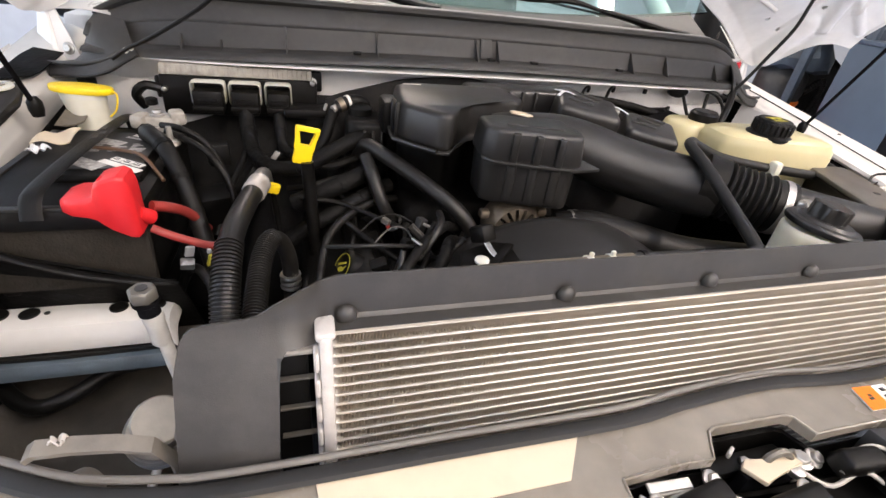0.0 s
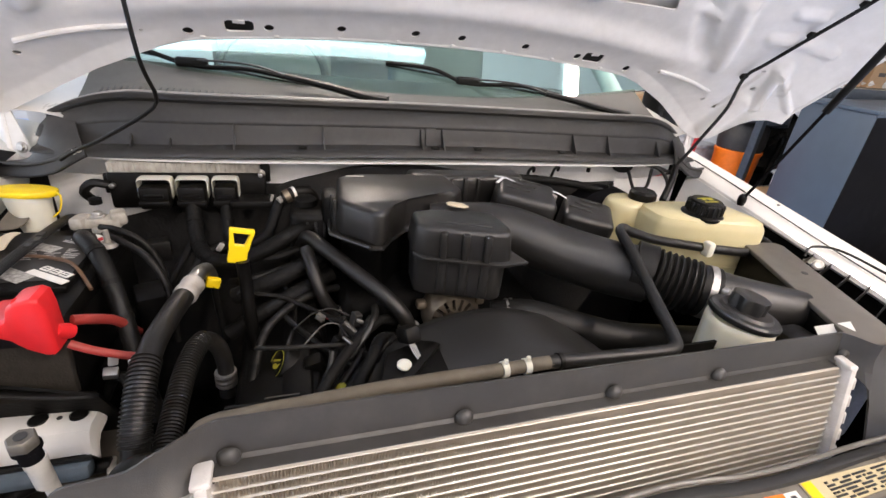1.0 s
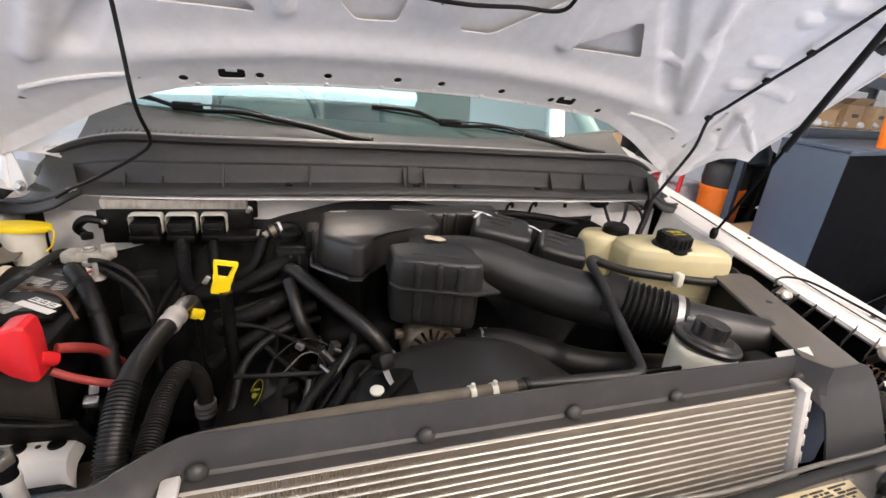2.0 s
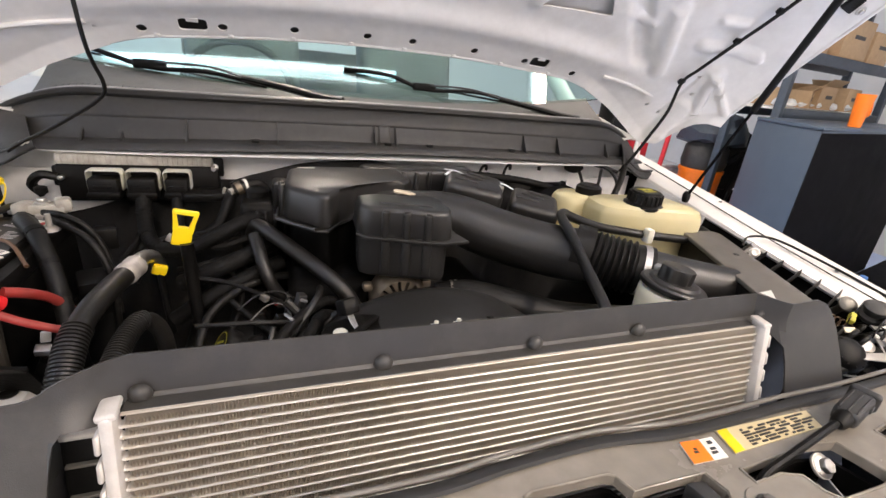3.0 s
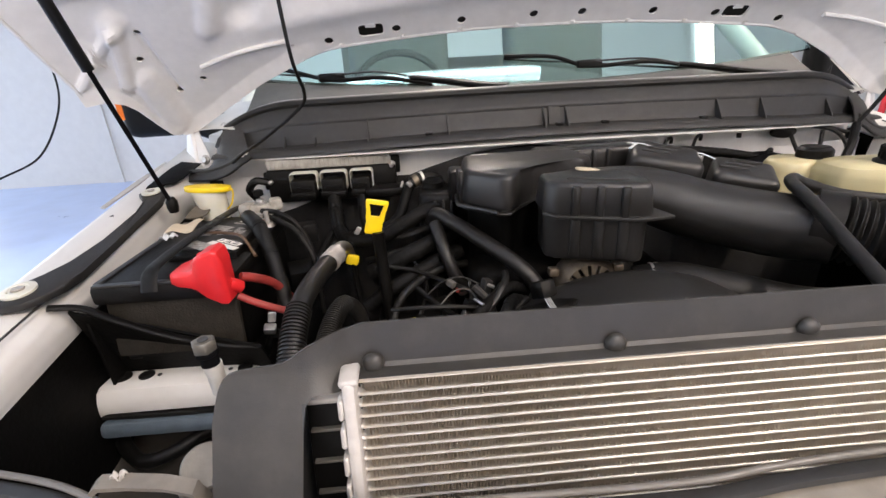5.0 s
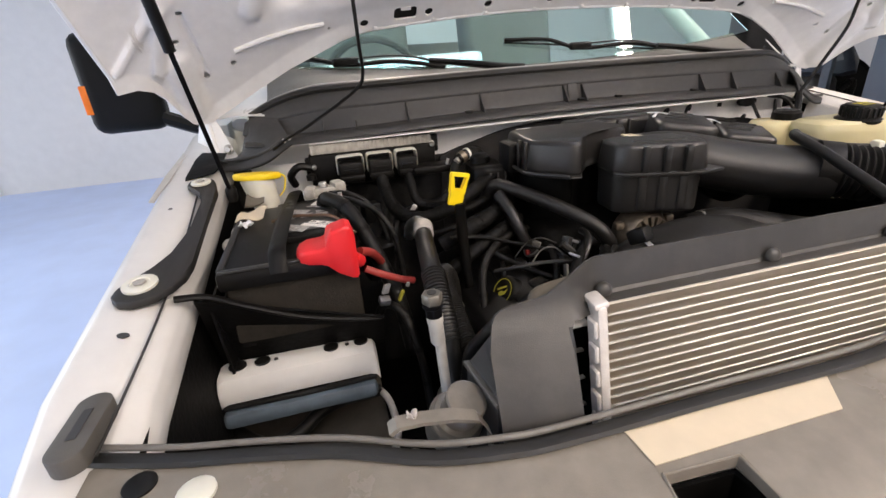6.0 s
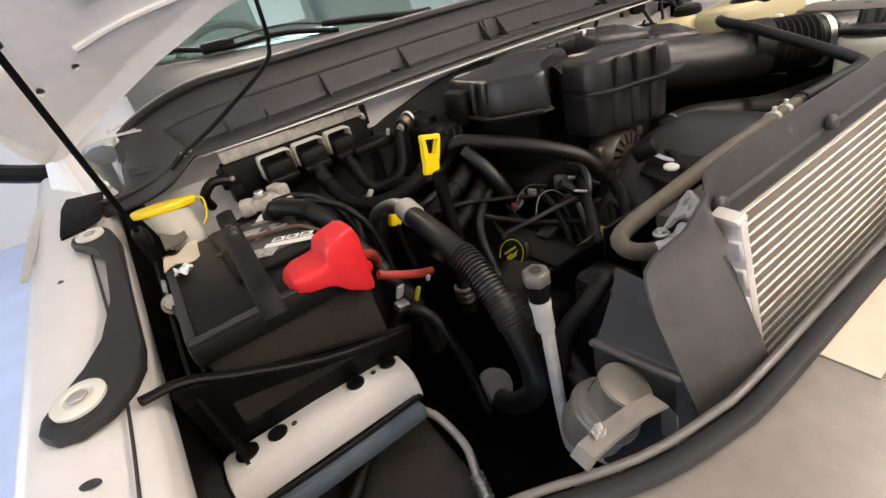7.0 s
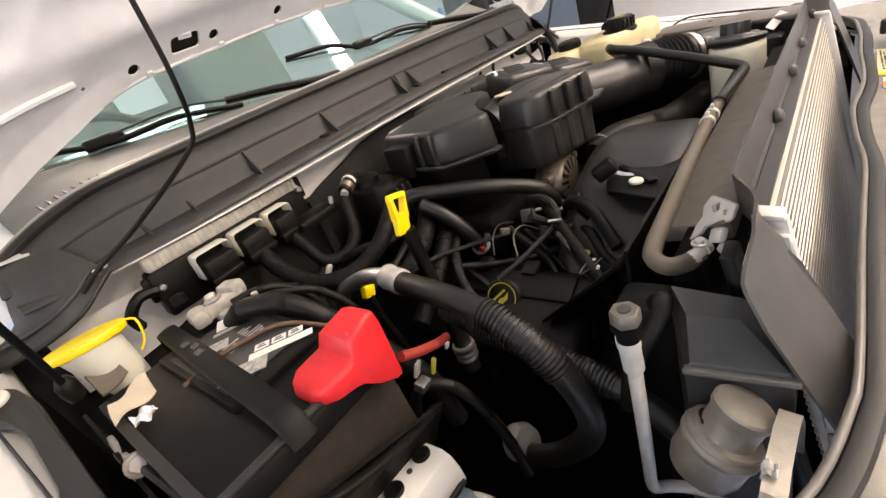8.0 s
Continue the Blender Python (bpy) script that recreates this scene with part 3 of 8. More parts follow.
pane = part("windscreen", sheet(screen, 24, 10, 0.005), GLASS, truck, "green-tinted windscreen")
pane.visible_shadow = False
for sign in (-1, 1):
    part("pillar", tube([(sign * 0.83, 1.06, 1.25), (sign * 0.815, 1.16, 1.34), (sign * 0.76, 1.60, 1.68), (sign * 0.71, 1.95, 1.95)], 0.032, 10, 0.03), WHITE, truck)
    part("door", prism([(1.05, 0.5), (2.2, 0.5), (2.2, 1.28), (1.05, 1.26)], 0.06, Matrix(((0, 0, 1, sign * 0.90 - 0.03), (1, 0, 0, 0), (0, 1, 0, 0), (0, 0, 0, 1))), 0.01), WHITE, truck, "white front door")
    # white corner panel between the cowl's end and the glass
    front, far = (Vector((0.742, 0.764, 1.299)), Vector((0.868, 0.846, 1.292))), (Vector((0.700, 0.925, 1.352)), Vector((0.868, 1.060, 1.335)))

    def corner_fn(u, v):
        q = front[0].lerp(front[1], u).lerp(far[0].lerp(far[1], u), v)
        return (sign * q.x, q.y, q.z + 0.004 * math.sin(math.pi * u))
    part("corner_panel", sheet(corner_fn, 8, 8, 0.002), WHITE, truck, "white painted panel beside the windscreen foot")
    part("corner_flange", tube([(sign * 0.874, 0.872, 1.288), (sign * 0.846, 0.892, 1.325), (sign * 0.812, 0.915, 1.366), (sign * 0.803, 0.921, 1.376)], lambda s: 0.010 - 0.05 * s, 10, 0.006, flat=0.35), WHITE, truck)
    stop_m = pose(sign * 0.835, 0.950, 1.318, -10, 12 * sign, 0)
    part("panel_stop", lathe([(0.017, 0), (0.017, 0.002), (0.006, 0.005), (0.0035, 0.010), (0.003, 0.040), (0.001, 0.044)], 14, stop_m), PLASTIC, truck, "thin black rubber stop pin")
part("roof", sheet(lambda u, v: (-0.72 + 1.44 * u, 1.85 + 1.4 * v, 1.98 + 0.03 * math.sin(math.pi * u)), 8, 8, 0.03), LINER, truck)
part("cab_floor", box((0, 2.0, 0.62), (1.6, 2.2, 0.04), 0), DASH, truck)
part("cab_back", cut(box((0, 3.2, 1.3), (1.6, 0.05, 1.4), 0), [box((0, 3.2, 1.62), (1.0, 0.3, 0.30), 0)]), LINER, truck)
part("dashboard", sheet(lambda u, v: (-0.78 + 1.56 * u, 1.13 + 0.10 * (2 * u - 1) ** 2 + 0.48 * min(1, v * 1.5), 1.285 + 0.035 * math.sin(min(1, v * 1.5) * 2.6) - 0.5 * max(0, v - 0.667)), 20, 12, 0.01), DASH, truck, "dark grey dashboard")
for sx in (-0.38, 0.38):
    s = part("seat", box((sx, 2.05, 1.25), (0.48, 0.16, 0.75), 0.05, 3, turn=(-12, 0, 0)), SEAT, truck, "grey cloth front seat")
    part("headrest", box((sx, 2.12, 1.70), (0.26, 0.10, 0.18), 0.04, 3), SEAT, s)
part("steering_wheel", tube([(-0.38 + 0.19 * math.cos(a), 1.60 + 0.07 * math.sin(a), 1.30 + 0.17 * math.sin(a)) for a in np.linspace(0, 2 * math.pi, 20)], 0.015, 8, 0.03), DASH, truck)
part("rear_view_mirror", box((0, 1.62, 1.80), (0.24, 0.03, 0.07), 0.012), DASH, truck)
for sign in (-1, 1):
    m = part("door_mirror", box((sign * 1.175, 1.30, 1.38), (0.20, 0.12, 0.28), 0.035, 3, turn=(0, 0, -8 * sign)), PLASTIC, truck, "black plastic door mirror")
    part("mirror_arm", tube([(sign * 0.90, 1.30, 1.22), (sign * 0.98, 1.28, 1.23), (sign * 1.10, 1.28, 1.28)], 0.022, 8, 0.02), PLASTIC, m)
    if sign < 0:
        part("marker_lamp", box((-1.262, 1.262, 1.34), (0.020, 0.06, 0.080), 0.004, turn=(0, 0, 8)), ORANGE, m, "orange marker lamp")

# ---- wipers ----
def wiper(base, clip, blade_a, blade_b):
    t = thing("windscreen_wiper", base, "black windscreen wiper with a slim metal arm", "wiper", "windscreen wipers")
    b, c = Vector(base), Vector(clip)
    d = c - b
    part("arm_base", tube([b, b + d * 0.12, b + d * 0.30 + Vector((0, 0, 0.006)), b + d * 0.52 + Vector((0, 0, 0.010))], lambda s: 0.0175 - 0.022 * s, 10, 0.012, flat=0.6), PLASTIC, t, "broad black arm")
    part("arm", tube([b + d * 0.48 + Vector((0, 0, 0.009)), b + d * 0.7 + Vector((0, 0, 0.020)), c + Vector((0, 0, 0.006))], lambda s: 0.0050, 8, 0.02, flat=0.5), COWL, t)
    part("clip", box(c, (0.070, 0.020, 0.022), 0.007, 3), PLASTIC, t)
    va, vb = Vector(blade_a), Vector(blade_b)
    part("blade_frame", tube([va, va.lerp(vb, 0.25) + Vector((0, -0.006, 0.006)), c + Vector((0, -0.004, -0.006)), va.lerp(vb, 0.75) + Vector((0, -0.006, 0.006)), vb], 0.0055, 8, 0.02), PLASTIC, t)
    part("blade_rubber", tube([va + Vector((0, 0.006, -0.008)), vb + Vector((0, 0.006, -0.008))], 0.0035, 6, 0.03), RUBBER, t)
    return t


wiper((-0.104, 0.784, 1.356), (-0.535, 0.949, 1.396), (-0.275, 0.916, 1.368), (-0.80, 1.01, 1.432))
wiper((0.580, 0.792, 1.350), (0.149, 0.949, 1.396), (0.430, 0.932, 1.376), (-0.075, 0.985, 1.425))

# ---- hood ----
hood = thing("hood", (0, 0.80, 1.45), "raised white hood with stamped inner panel and holes", "hood")
HA = radians(43)


def hood_at(x, s, off=0.0):
    """A point of the hood's inner face: x across, s metres forward from its rear edge, off metres down from it."""
    y = 0.800 - s * math.cos(HA) - off * math.sin(HA)
    z = 1.452 + s * math.sin(HA) - off * math.cos(HA) + 0.0
    return (x, y + 0.03 * (abs(x) / 0.9) ** 2 * 0, z - 0.150 * abs(x) ** 2.2 * 1.0)


# stamped ribs and grooves of the inner panel, alike on both halves: x, s, x, s, half width, height
HOOD_RIBS = [(0.645, 0.185, 0.470, 0.40, 0.024, -0.013), (0.715, 0.175, 0.545, 0.52, 0.020, 0.013), (0.628, 0.345, 0.640, 0.52, 0.020, -0.010),
             (0.760, 0.288, 0.896, 0.337, 0.015, 0.010), (0.752, 0.361, 0.808, 0.379, 0.013, 0.009), (0.752, 0.482, 0.775, 0.492, 0.013, 0.009), (0.776, 0.531, 0.897, 0.563, 0.015, 0.010),
             (0.837, 0.062, 0.838, 0.205, 0.006, -0.005), (0.861, 0.243, 0.862, 0.244, 0.022, 0.009), (0.875, 0.235, 0.955, 0.185, 0.010, 0.010), (0.865, 0.235, 0.905, 0.130, 0.012, 0.012),
             (0.875, 0.115, 0.880, -0.02, 0.022, 0.012), (0.555, 0.275, 0.605, 0.270, 0.012, 0.008),
             (0.0, 0.285, 0.001, 0.286, 0.050, 0.006), (0.30, 0.24, 0.33, 0.52, 0.018, 0.012), (0.10, 0.545, 0.50, 0.475, 0.020, 0.011)]
HOOD_REAR = [(0.0, 0.048), (0.35, 0.050), (0.50, 0.056), (0.56, 0.046), (0.67, 0.011), (0.80, -0.045), (0.855, -0.066), (0.880, -0.058), (0.905, 0.0), (0.916, 0.070), (0.926, 0.103), (0.945, 0.132), (0.972, 0.152)]
HOOD_HALF = 0.972


def hood_rear(x):
    """How far forward the hood's rear edge lies at x; it runs down to the hinges and is cut back outside them."""
    return float(np.interp(abs(x), [q[0] for q in HOOD_REAR], [q[1] for q in HOOD_REAR]))


def hood_edge(x):
    """The roll of the hood's side, as metres down."""
    return 0.055 * max(0, (abs(x) - 0.845) / 0.127) ** 1.3


def hood_x(u):
    """Columns of the hood's mesh, closer together towards its sides."""
    t = abs(2 * u - 1)
    x = 0.83 * t / 0.62 if t < 0.62 else 0.83 + (HOOD_HALF - 0.83) * (t - 0.62) / 0.38
    return math.copysign(x, u - 0.5)


def hood_fn(u, v):
    x = hood_x(u)
    s0 = hood_rear(x)
    s = s0 + (1.10 - s0) * v**1.25
    lip = 0.010 * max(0, 1 - (s - s0) / 0.035) * min(1, max(0, (abs(x) - 0.50) / 0.1))
    pad = -0.012 * (1 / (1 + math.exp(-(s - 0.165) / 0.012))) * (1 / (1 + math.exp((abs(x) - 0.68) / 0.015)))
    swell = 0.008 * math.exp(-((s - 0.145) / 0.030) ** 2) * (1 / (1 + math.exp((abs(x) - 0.60) / 0.02)))
    relief = 0.0
    for x0, s0r, x1, s1, w, h in HOOD_RIBS:
        f = min(1, max(0, ((abs(x) - x0) * (x1 - x0) + (s - s0r) * (s1 - s0r)) / ((x1 - x0) ** 2 + (s1 - s0r) ** 2)))
        d = math.hypot(abs(x) - x0 - f * (x1 - x0), s - s0r - f * (s1 - s0r)) / w
        if d < 2:
            relief += h * math.exp(-d * d * d * d)
    return hood_at(x, s, pad + hood_edge(x) + relief + lip + swell)


inner = sheet(hood_fn, 320, 170, -0.004)


def pocket(ring, r=0.014):
    """A cutter across the inner panel on a plan in x and s, with rounded corners."""
    quad = [Vector(q) for q in ring]
    out = []
    for i, q in enumerate(quad):
        a, b = quad[i - 1] - q, quad[(i + 1) % len(quad)] - q
        a, b = a.normalized() * min(r, a.length * 0.45), b.normalized() * min(r, b.length * 0.45)
        for k in range(5):
            f = k / 4
            out.append(q + a * (1 - f) ** 2 + b * f**2)
    return loft([[hood_at(p.x, p.y, d) for p in out] for d in (0.05, -0.05)])


cuts = []
for hx in (-0.4985, -0.353, -0.2125, -0.0555, 0.0505, 0.2085, 0.3505, 0.4985):
    base = Vector(hood_at(hx, 0.075))
    cuts.append(lathe([(0.0095, -0.05), (0.0095, 0.05)], 16, Matrix.Translation(base) @ pose(0, 0, 0, -43, 0, 0)))
for hx in (-0.407, 0.392):
    base = Vector(hood_at(hx, 0.082))
    c = box((0, 0, 0), (0.052, 0.030, 0.1), 0.007, 2)
    cuts.append(moved(c, Matrix.Translation(base) @ pose(0, 0, 0, -43, 0, 0)))
for sign in (-1, 1):
    for hx, s in ((0.779, 0.067), (0.837, 0.056), (0.837, 0.212), (0.863, 0.162)):
        base = Vector(hood_at(sign * hx, s))
        cuts.append(lathe([(0.0062, -0.06), (0.0062, 0.06)], 12, Matrix.Translation(base) @ pose(0, 0, 0, -43, sign * 10, 0)))
cuts.append(lathe([(0.0035, -0.06), (0.0035, 0.06)], 10, Matrix.Translation(hood_at(-0.007, 0.287)) @ pose(0, 0, 0, -43, 0, 0)))
cuts.append(lathe([(0.0030, -0.06), (0.0030, 0.06)], 10, Matrix.Translation(hood_at(-0.575, 0.085)) @ pose(0, 0, 0, -43, 0, 0)))
POCKETS = [[(-0.545, 0.256), (-0.345, 0.226), (-0.42, 0.33), (-0.47, 0.42), (-0.545, 0.42)], [(-0.167, 0.222), (-0.084, 0.226), (-0.070, 0.30), (-0.075, 0.50), (-0.40, 0.50)],
           [(0.046, 0.224), (0.122, 0.226), (0.30, 0.385), (0.36, 0.50), (0.075, 0.50)], [(0.307, 0.229), (0.500, 0.254), (0.438, 0.342), (0.365, 0.277)],
           [(-0.58, 0.55), (-0.36, 0.55), (-0.32, 0.86), (-0.62, 0.86)], [(-0.18, 0.60), (0.18, 0.60), (0.15, 0.90), (-0.15, 0.90)], [(0.36, 0.55), (0.58, 0.55), (0.62, 0.86), (0.32, 0.86)]]
for ring in POCKETS:
    cuts.append(pocket(ring))
part("inner_panel", cut(inner, cuts), PRIMER, hood, "off-white stamped inner panel with openings", angle=30)


def skin_fn(u, v):
    x = hood_x(u) * 1.003
    s0 = hood_rear(x) - 0.004
    s = s0 + (1.13 - s0) * v
    gap = -0.032 * min(1, max(0.0, s - s0) / 0.08) * min(1, (HOOD_HALF * 1.003 - abs(x)) / 0.06) - 0.006 + hood_edge(x)
    return hood_at(x, s, gap)


for hx in (-0.407, 0.392):
    # black block added behind each opening to stand in for the shade inside
    plug = moved(box((0, 0, 0), (0.062, 0.040, 0.006), 0.003), Matrix.Translation(hood_at(hx, 0.082, -0.016)) @ pose(0, 0, 0, -43, 0, 0))
    part("rubber_plug", plug, RUBBER, hood, "black block added behind the opening as its shade")
    part("opening_tab", moved(box((0, -0.012, 0), (0.022, 0.010, 0.003), 0.001, 1), Matrix.Translation(hood_at(hx, 0.082, 0.0)) @ pose(0, 0, 0, -43, 0, 0)), PRIMER, hood)
part("outer_skin", sheet(skin_fn, 110, 30, -0.0015), PRIMER, hood)
part("rear_hem", tube([hood_at(x, hood_rear(x) - 0.002, -0.003) for x in np.linspace(-0.57, 0.57, 40)], 0.0048, 8, 0.012), PRIMER, hood)
# added black strip, so that the round holes read as dark inside
part("foam_strip", sheet(lambda u, v: hood_at(-0.56 + 1.12 * u, 0.058 + 0.044 * v, -0.0065), 60, 4, -0.001), RUBBER, hood, "black strip added behind the holes as their shade")
for x in (-0.60, -0.475, -0.34, -0.215, -0.09, 0.035, 0.16, 0.29, 0.43, 0.55):
    part("hem_clip", box(hood_at(x, hood_rear(x) + 0.003, 0.002), (0.010, 0.010, 0.004), 0.0015, 1, turn=(-43, 0, 0)), PRIMER, hood)
for sign in (-1, 1):
    # raised beads beside the rear corners
    bead = [hood_at(sign * x, s, 0.002) for x, s in ((0.585, 0.100), (0.65, 0.103), (0.71, 0.102), (0.768, 0.096))]
    part("raised_bead", tube(bead, 0.0065, 8, 0.01, flat=0.8), PRIMER, hood)
    part("edge_hem", tube([hood_at(sign * (HOOD_HALF - 0.003), s, hood_edge(HOOD_HALF) - 0.002) for s in np.linspace(0.155, 1.08, 14)], 0.0035, 6, 0.03), PRIMER, hood)
    corner = [hood_at(sign * x, hood_rear(x), hood_edge(x) + 0.004) for x in np.linspace(0.56, 0.970, 26)]
    part("corner_hem", tube(corner, 0.0035, 6, 0.012), PRIMER, hood)
    # hinge: a tapered plate from the hood's lobe down to the fender
    def hinge_fn(u, v):
        a, b = Vector((0.862, 0.846, 1.300)).lerp(Vector((0.820, 0.802, 1.204)), v), Vector((0.896, 0.874, 1.302)).lerp(Vector((0.932, 0.893, 1.200)), v)
        q = a.lerp(b, u)
        return (sign * q.x, q.y - 0.020 * math.sin(math.pi * u) * (0.3 + 0.7 * v), q.z + 0.004 * math.sin(math.pi * u))
    hinge = part("hood_hinge", sheet(hinge_fn, 12, 10, 0.004 * sign), PRIMER, hood, "white painted steel hood hinge")
    part("hinge_rib", tube([hinge_fn(0.42, v) for v in (0.0, 0.3, 0.6, 0.95)], 0.006, 8, 0.01), PRIMER, hinge)
    part("hinge_pin", lathe([(0.008, -0.022), (0.010, -0.018), (0.010, 0.018), (0.008, 0.022)], 14, pose(sign * 0.879, 0.856, 1.296, 0, 90, 35 * sign)), PRIMER, hinge)
    part("hinge_bolt", hexbolt((sign * 0.838, 0.800, 1.228), 0.008, 0.006, pose(0, 0, 0, 80, 0, 20 * sign)), STEEL, hinge)
    bm = box((0, 0, 0), (0.055, 0.040, 0.010), 0.004)
    part("strut_plate", moved(bm, Matrix.Translation(hood_at(sign * 0.940, 0.540, 0.034)) @ pose(0, 0, 0, -43, 14 * sign, 0)), PLASTIC, hood, "black strut bracket with a bolt")
    part("strut_plate_bolt", hexbolt(hood_at(sign * 0.945, 0.540, 0.048), 0.007, 0.006, pose(0, 0, 0, 137, 0, 0)), STEEL, hood)

# gas struts
def strut(sign):
    a, b = Vector((sign * 0.806, 0.545, 1.185)), Vector((sign * 0.841, 0.292, 1.802))
    t = thing("gas_strut", a, "black gas strut holding up the hood", "gas strut", "hood gas struts")
    mid = a.lerp(b, 0.395)
    part("rod", tube([a, a.lerp(b, 0.25), mid], 0.0039, 10, 0.05), BLACKSTEEL, t, "dark polished rod")
    part("cylinder", tube([mid, mid.lerp(b, 0.01), mid.lerp(b, 0.5), b], 0.0086, 12, 0.05), PLASTIC, t)
    part("socket", lathe([(0.008, -0.014), (0.0105, -0.004), (0.0105, 0.008), (0.006, 0.016)], 14, Matrix.Translation(a)), PLASTIC, t)
    part("bracket", box(b, (0.05, 0.04, 0.012), 0.004, turn=(-43, 0, 0)), PLASTIC, t)
    return t


strut(-1)
strut(1)
# washer hose from the hood to the cowl, and the lamp wire on the other side
hose = whole("washer_hose", tube([hood_at(-0.53, 0.62, 0.02), hood_at(-0.54, 0.36, 0.05), (-0.537, 0.545, 1.440), (-0.532, 0.585, 1.375), (-0.551, 0.600, 1.345), (-0.64, 0.640, 1.288), (-0.70, 0.672, 1.256), (-0.73, 0.684, 1.236)], 0.0034, 8, 0.012), RUBBER, "thin black washer hose hanging from the hood", "hose")
for f in ((-0.694, 0.672, 1.2575), (-0.705, 0.679, 1.252)):
    part("hose_clip", lathe([(0.0046, -0.0016), (0.0046, 0.0016)], 10, Matrix.Translation(f) @ pose(0, 0, 0, 60, 0, 50)), PAPER, hose)
wire = whole("hood_wire", tube([hood_at(0.852, 0.62, 0.018), hood_at(0.833, 0.442, 0.016), hood_at(0.815, 0.343, 0.016), hood_at(0.800, 0.24, 0.014), hood_at(0.791, 0.185, 0.016), (0.770, 0.655, 1.400), (0.742, 0.672, 1.325), (0.715, 0.684, 1.265), (0.685, 0.690, 1.220)], 0.0045, 8, 0.012), RUBBER, "thin black wire clipped along the hood", "wire")
for x, s in ((0.791, 0.185), (0.815, 0.343), (0.833, 0.442)):
    part("wire_clip", box(hood_at(x, s, 0.012), (0.018, 0.014, 0.012), 0.003, turn=(-43, 0, 0)), PLASTIC, wire)

whole("hood_lamp_wire", tube([hood_at(-0.12, 0.33, 0.004), hood_at(-0.068, 0.311, 0.010), hood_at(0.034, 0.308, 0.012), hood_at(0.14, 0.318, 0.008), hood_at(0.228, 0.331, 0.010), hood_at(0.243, 0.379, 0.010), hood_at(0.25, 0.50, 0.006)], 0.0042, 8, 0.012), RUBBER, "thin black wire across the hood openings", "wire")

# ---- radiator pack ----
cond = thing("condenser", (0, 0.0, 0.70), "bright aluminium condenser with flat tubes and fins", "condenser")
PITCH, NROW = 0.0098, 39


def lean(bm):
    """The condenser leans forward towards its foot."""
    for v in bm.verts:
        v.co.y += -0.016 - 0.20 * (1.167 - v.co.z)
        v.co.z -= 0.014
    return bm


for i in range(NROW):
    z = 1.1795 - i * PITCH
    if not i:
        part("top_edge", lean(box((-0.0195, -0.0050, z), (0.744, 0.004, 0.0016), 0.0005, 1)), FIN, cond)
        part("top_seal", lean(box((-0.0195, 0.0035, z), (0.744, 0.0145, 0.0030), 0.0008, 1)), SHIELD, cond, "grey sealing strip on top of the condenser")
    else:
        part("tube", lean(box((-0.0195, 0.0002, z), (0.744, 0.0182, 0.0025), 0.0009, 1)), TUBEALU, cond)
    # folded fin below the tube
    bm = bmesh.new()
    n = 520
    zt, zb = z - 0.0016, z - PITCH + 0.0016
    last = None
    for k in range(n + 1):
        x = -0.388 + 0.738 * k / n + random.uniform(-0.0002, 0.0002)
        zz = zt if k % 2 else zb
        pair = (bm.verts.new((x, -0.0084, zz)), bm.verts.new((x, 0.0085, zz)))
        if last:
            bm.faces.new((last[0], pair[0], pair[1], last[1]))
        last = pair
    tagged(part("fin", lean(bm), FIN, cond, angle=10), kind="stuff")
for sx in (-0.3985, 0.3605):
    out = math.copysign(1, sx)
    tank = part("tank", lean(box((sx, -0.008, 0.990), (0.0115, 0.023, 0.394), 0.004)), HEADER, cond, "pale cast header tank")
    part("tank_cap", lean(box((sx, -0.007, 1.1865), (0.0165, 0.023, 0.0065), 0.0026, turn=(6, 5 * out, 0))), HEADER, tank)
    for k in range(14):
        part("tank_notch", lean(box((sx + out * 0.0078, -0.012, 1.163 - k * 0.025), (0.0045, 0.014, 0.017), 0.0015, 1)), HEADER, tank)
    for k in range(NROW - 1):
        part("tank_rib", lean(box((sx - out * 0.0062, -0.004, 1.1697 - k * PITCH), (0.006, 0.009, 0.0032), 0.0010, 1, turn=(0, -8 * out, 0))), HEADER, tank)
    rail_z = 0.985
    part("side_rail", lean(box((sx + out * 0.030, 0.020, rail_z), (0.030, 0.012, 0.37), 0.003)), PLASTIC, cond, "black plastic side rail")
    part("bracket", lean(box((sx + out * 0.022, 0.006, 1.160), (0.036, 0.012, 0.005), 0.002)), ZINC, cond)
    for z in (1.128, 1.098, 1.068, 1.038, 1.0):
        part("bracket", lean(box((sx + out * 0.024, 0.010, z), (0.034, 0.005, 0.0026), 0.0006, 1)), DULLZINC, cond)
part("core", box((0.0, 0.045, 0.90), (0.80, 0.030, 0.44), 0.004), DARK, cond, "dark radiator core")

shield = thing("radiator_shield", (0, 0.0, 0.98), "grey-black sheet plastic shield riveted round the condenser", "radiator shield")


def shield_y(x, z):
    """The sheet leans forward below the rivet line beside the condenser, and back above it."""
    if x < 0:
        leg = -0.016 - 0.50 * max(0.0, 1.175 - z) - 0.2 * (x + 0.509) * min(1, max(0, (1.190 - z) / 0.04))
        w = min(1, max(0, (-x - 0.385) / 0.045))
    else:
        leg = -0.028 - 0.35 * max(0.0, 1.175 - z)
        w = min(1, max(0, (x - 0.372) / 0.025))
    flat = 0.16 * (z - 1.168) if z > 1.168 else 0.9 * (z - 1.168)
    return leg * w * w * (3 - 2 * w) + flat * (1 - w)


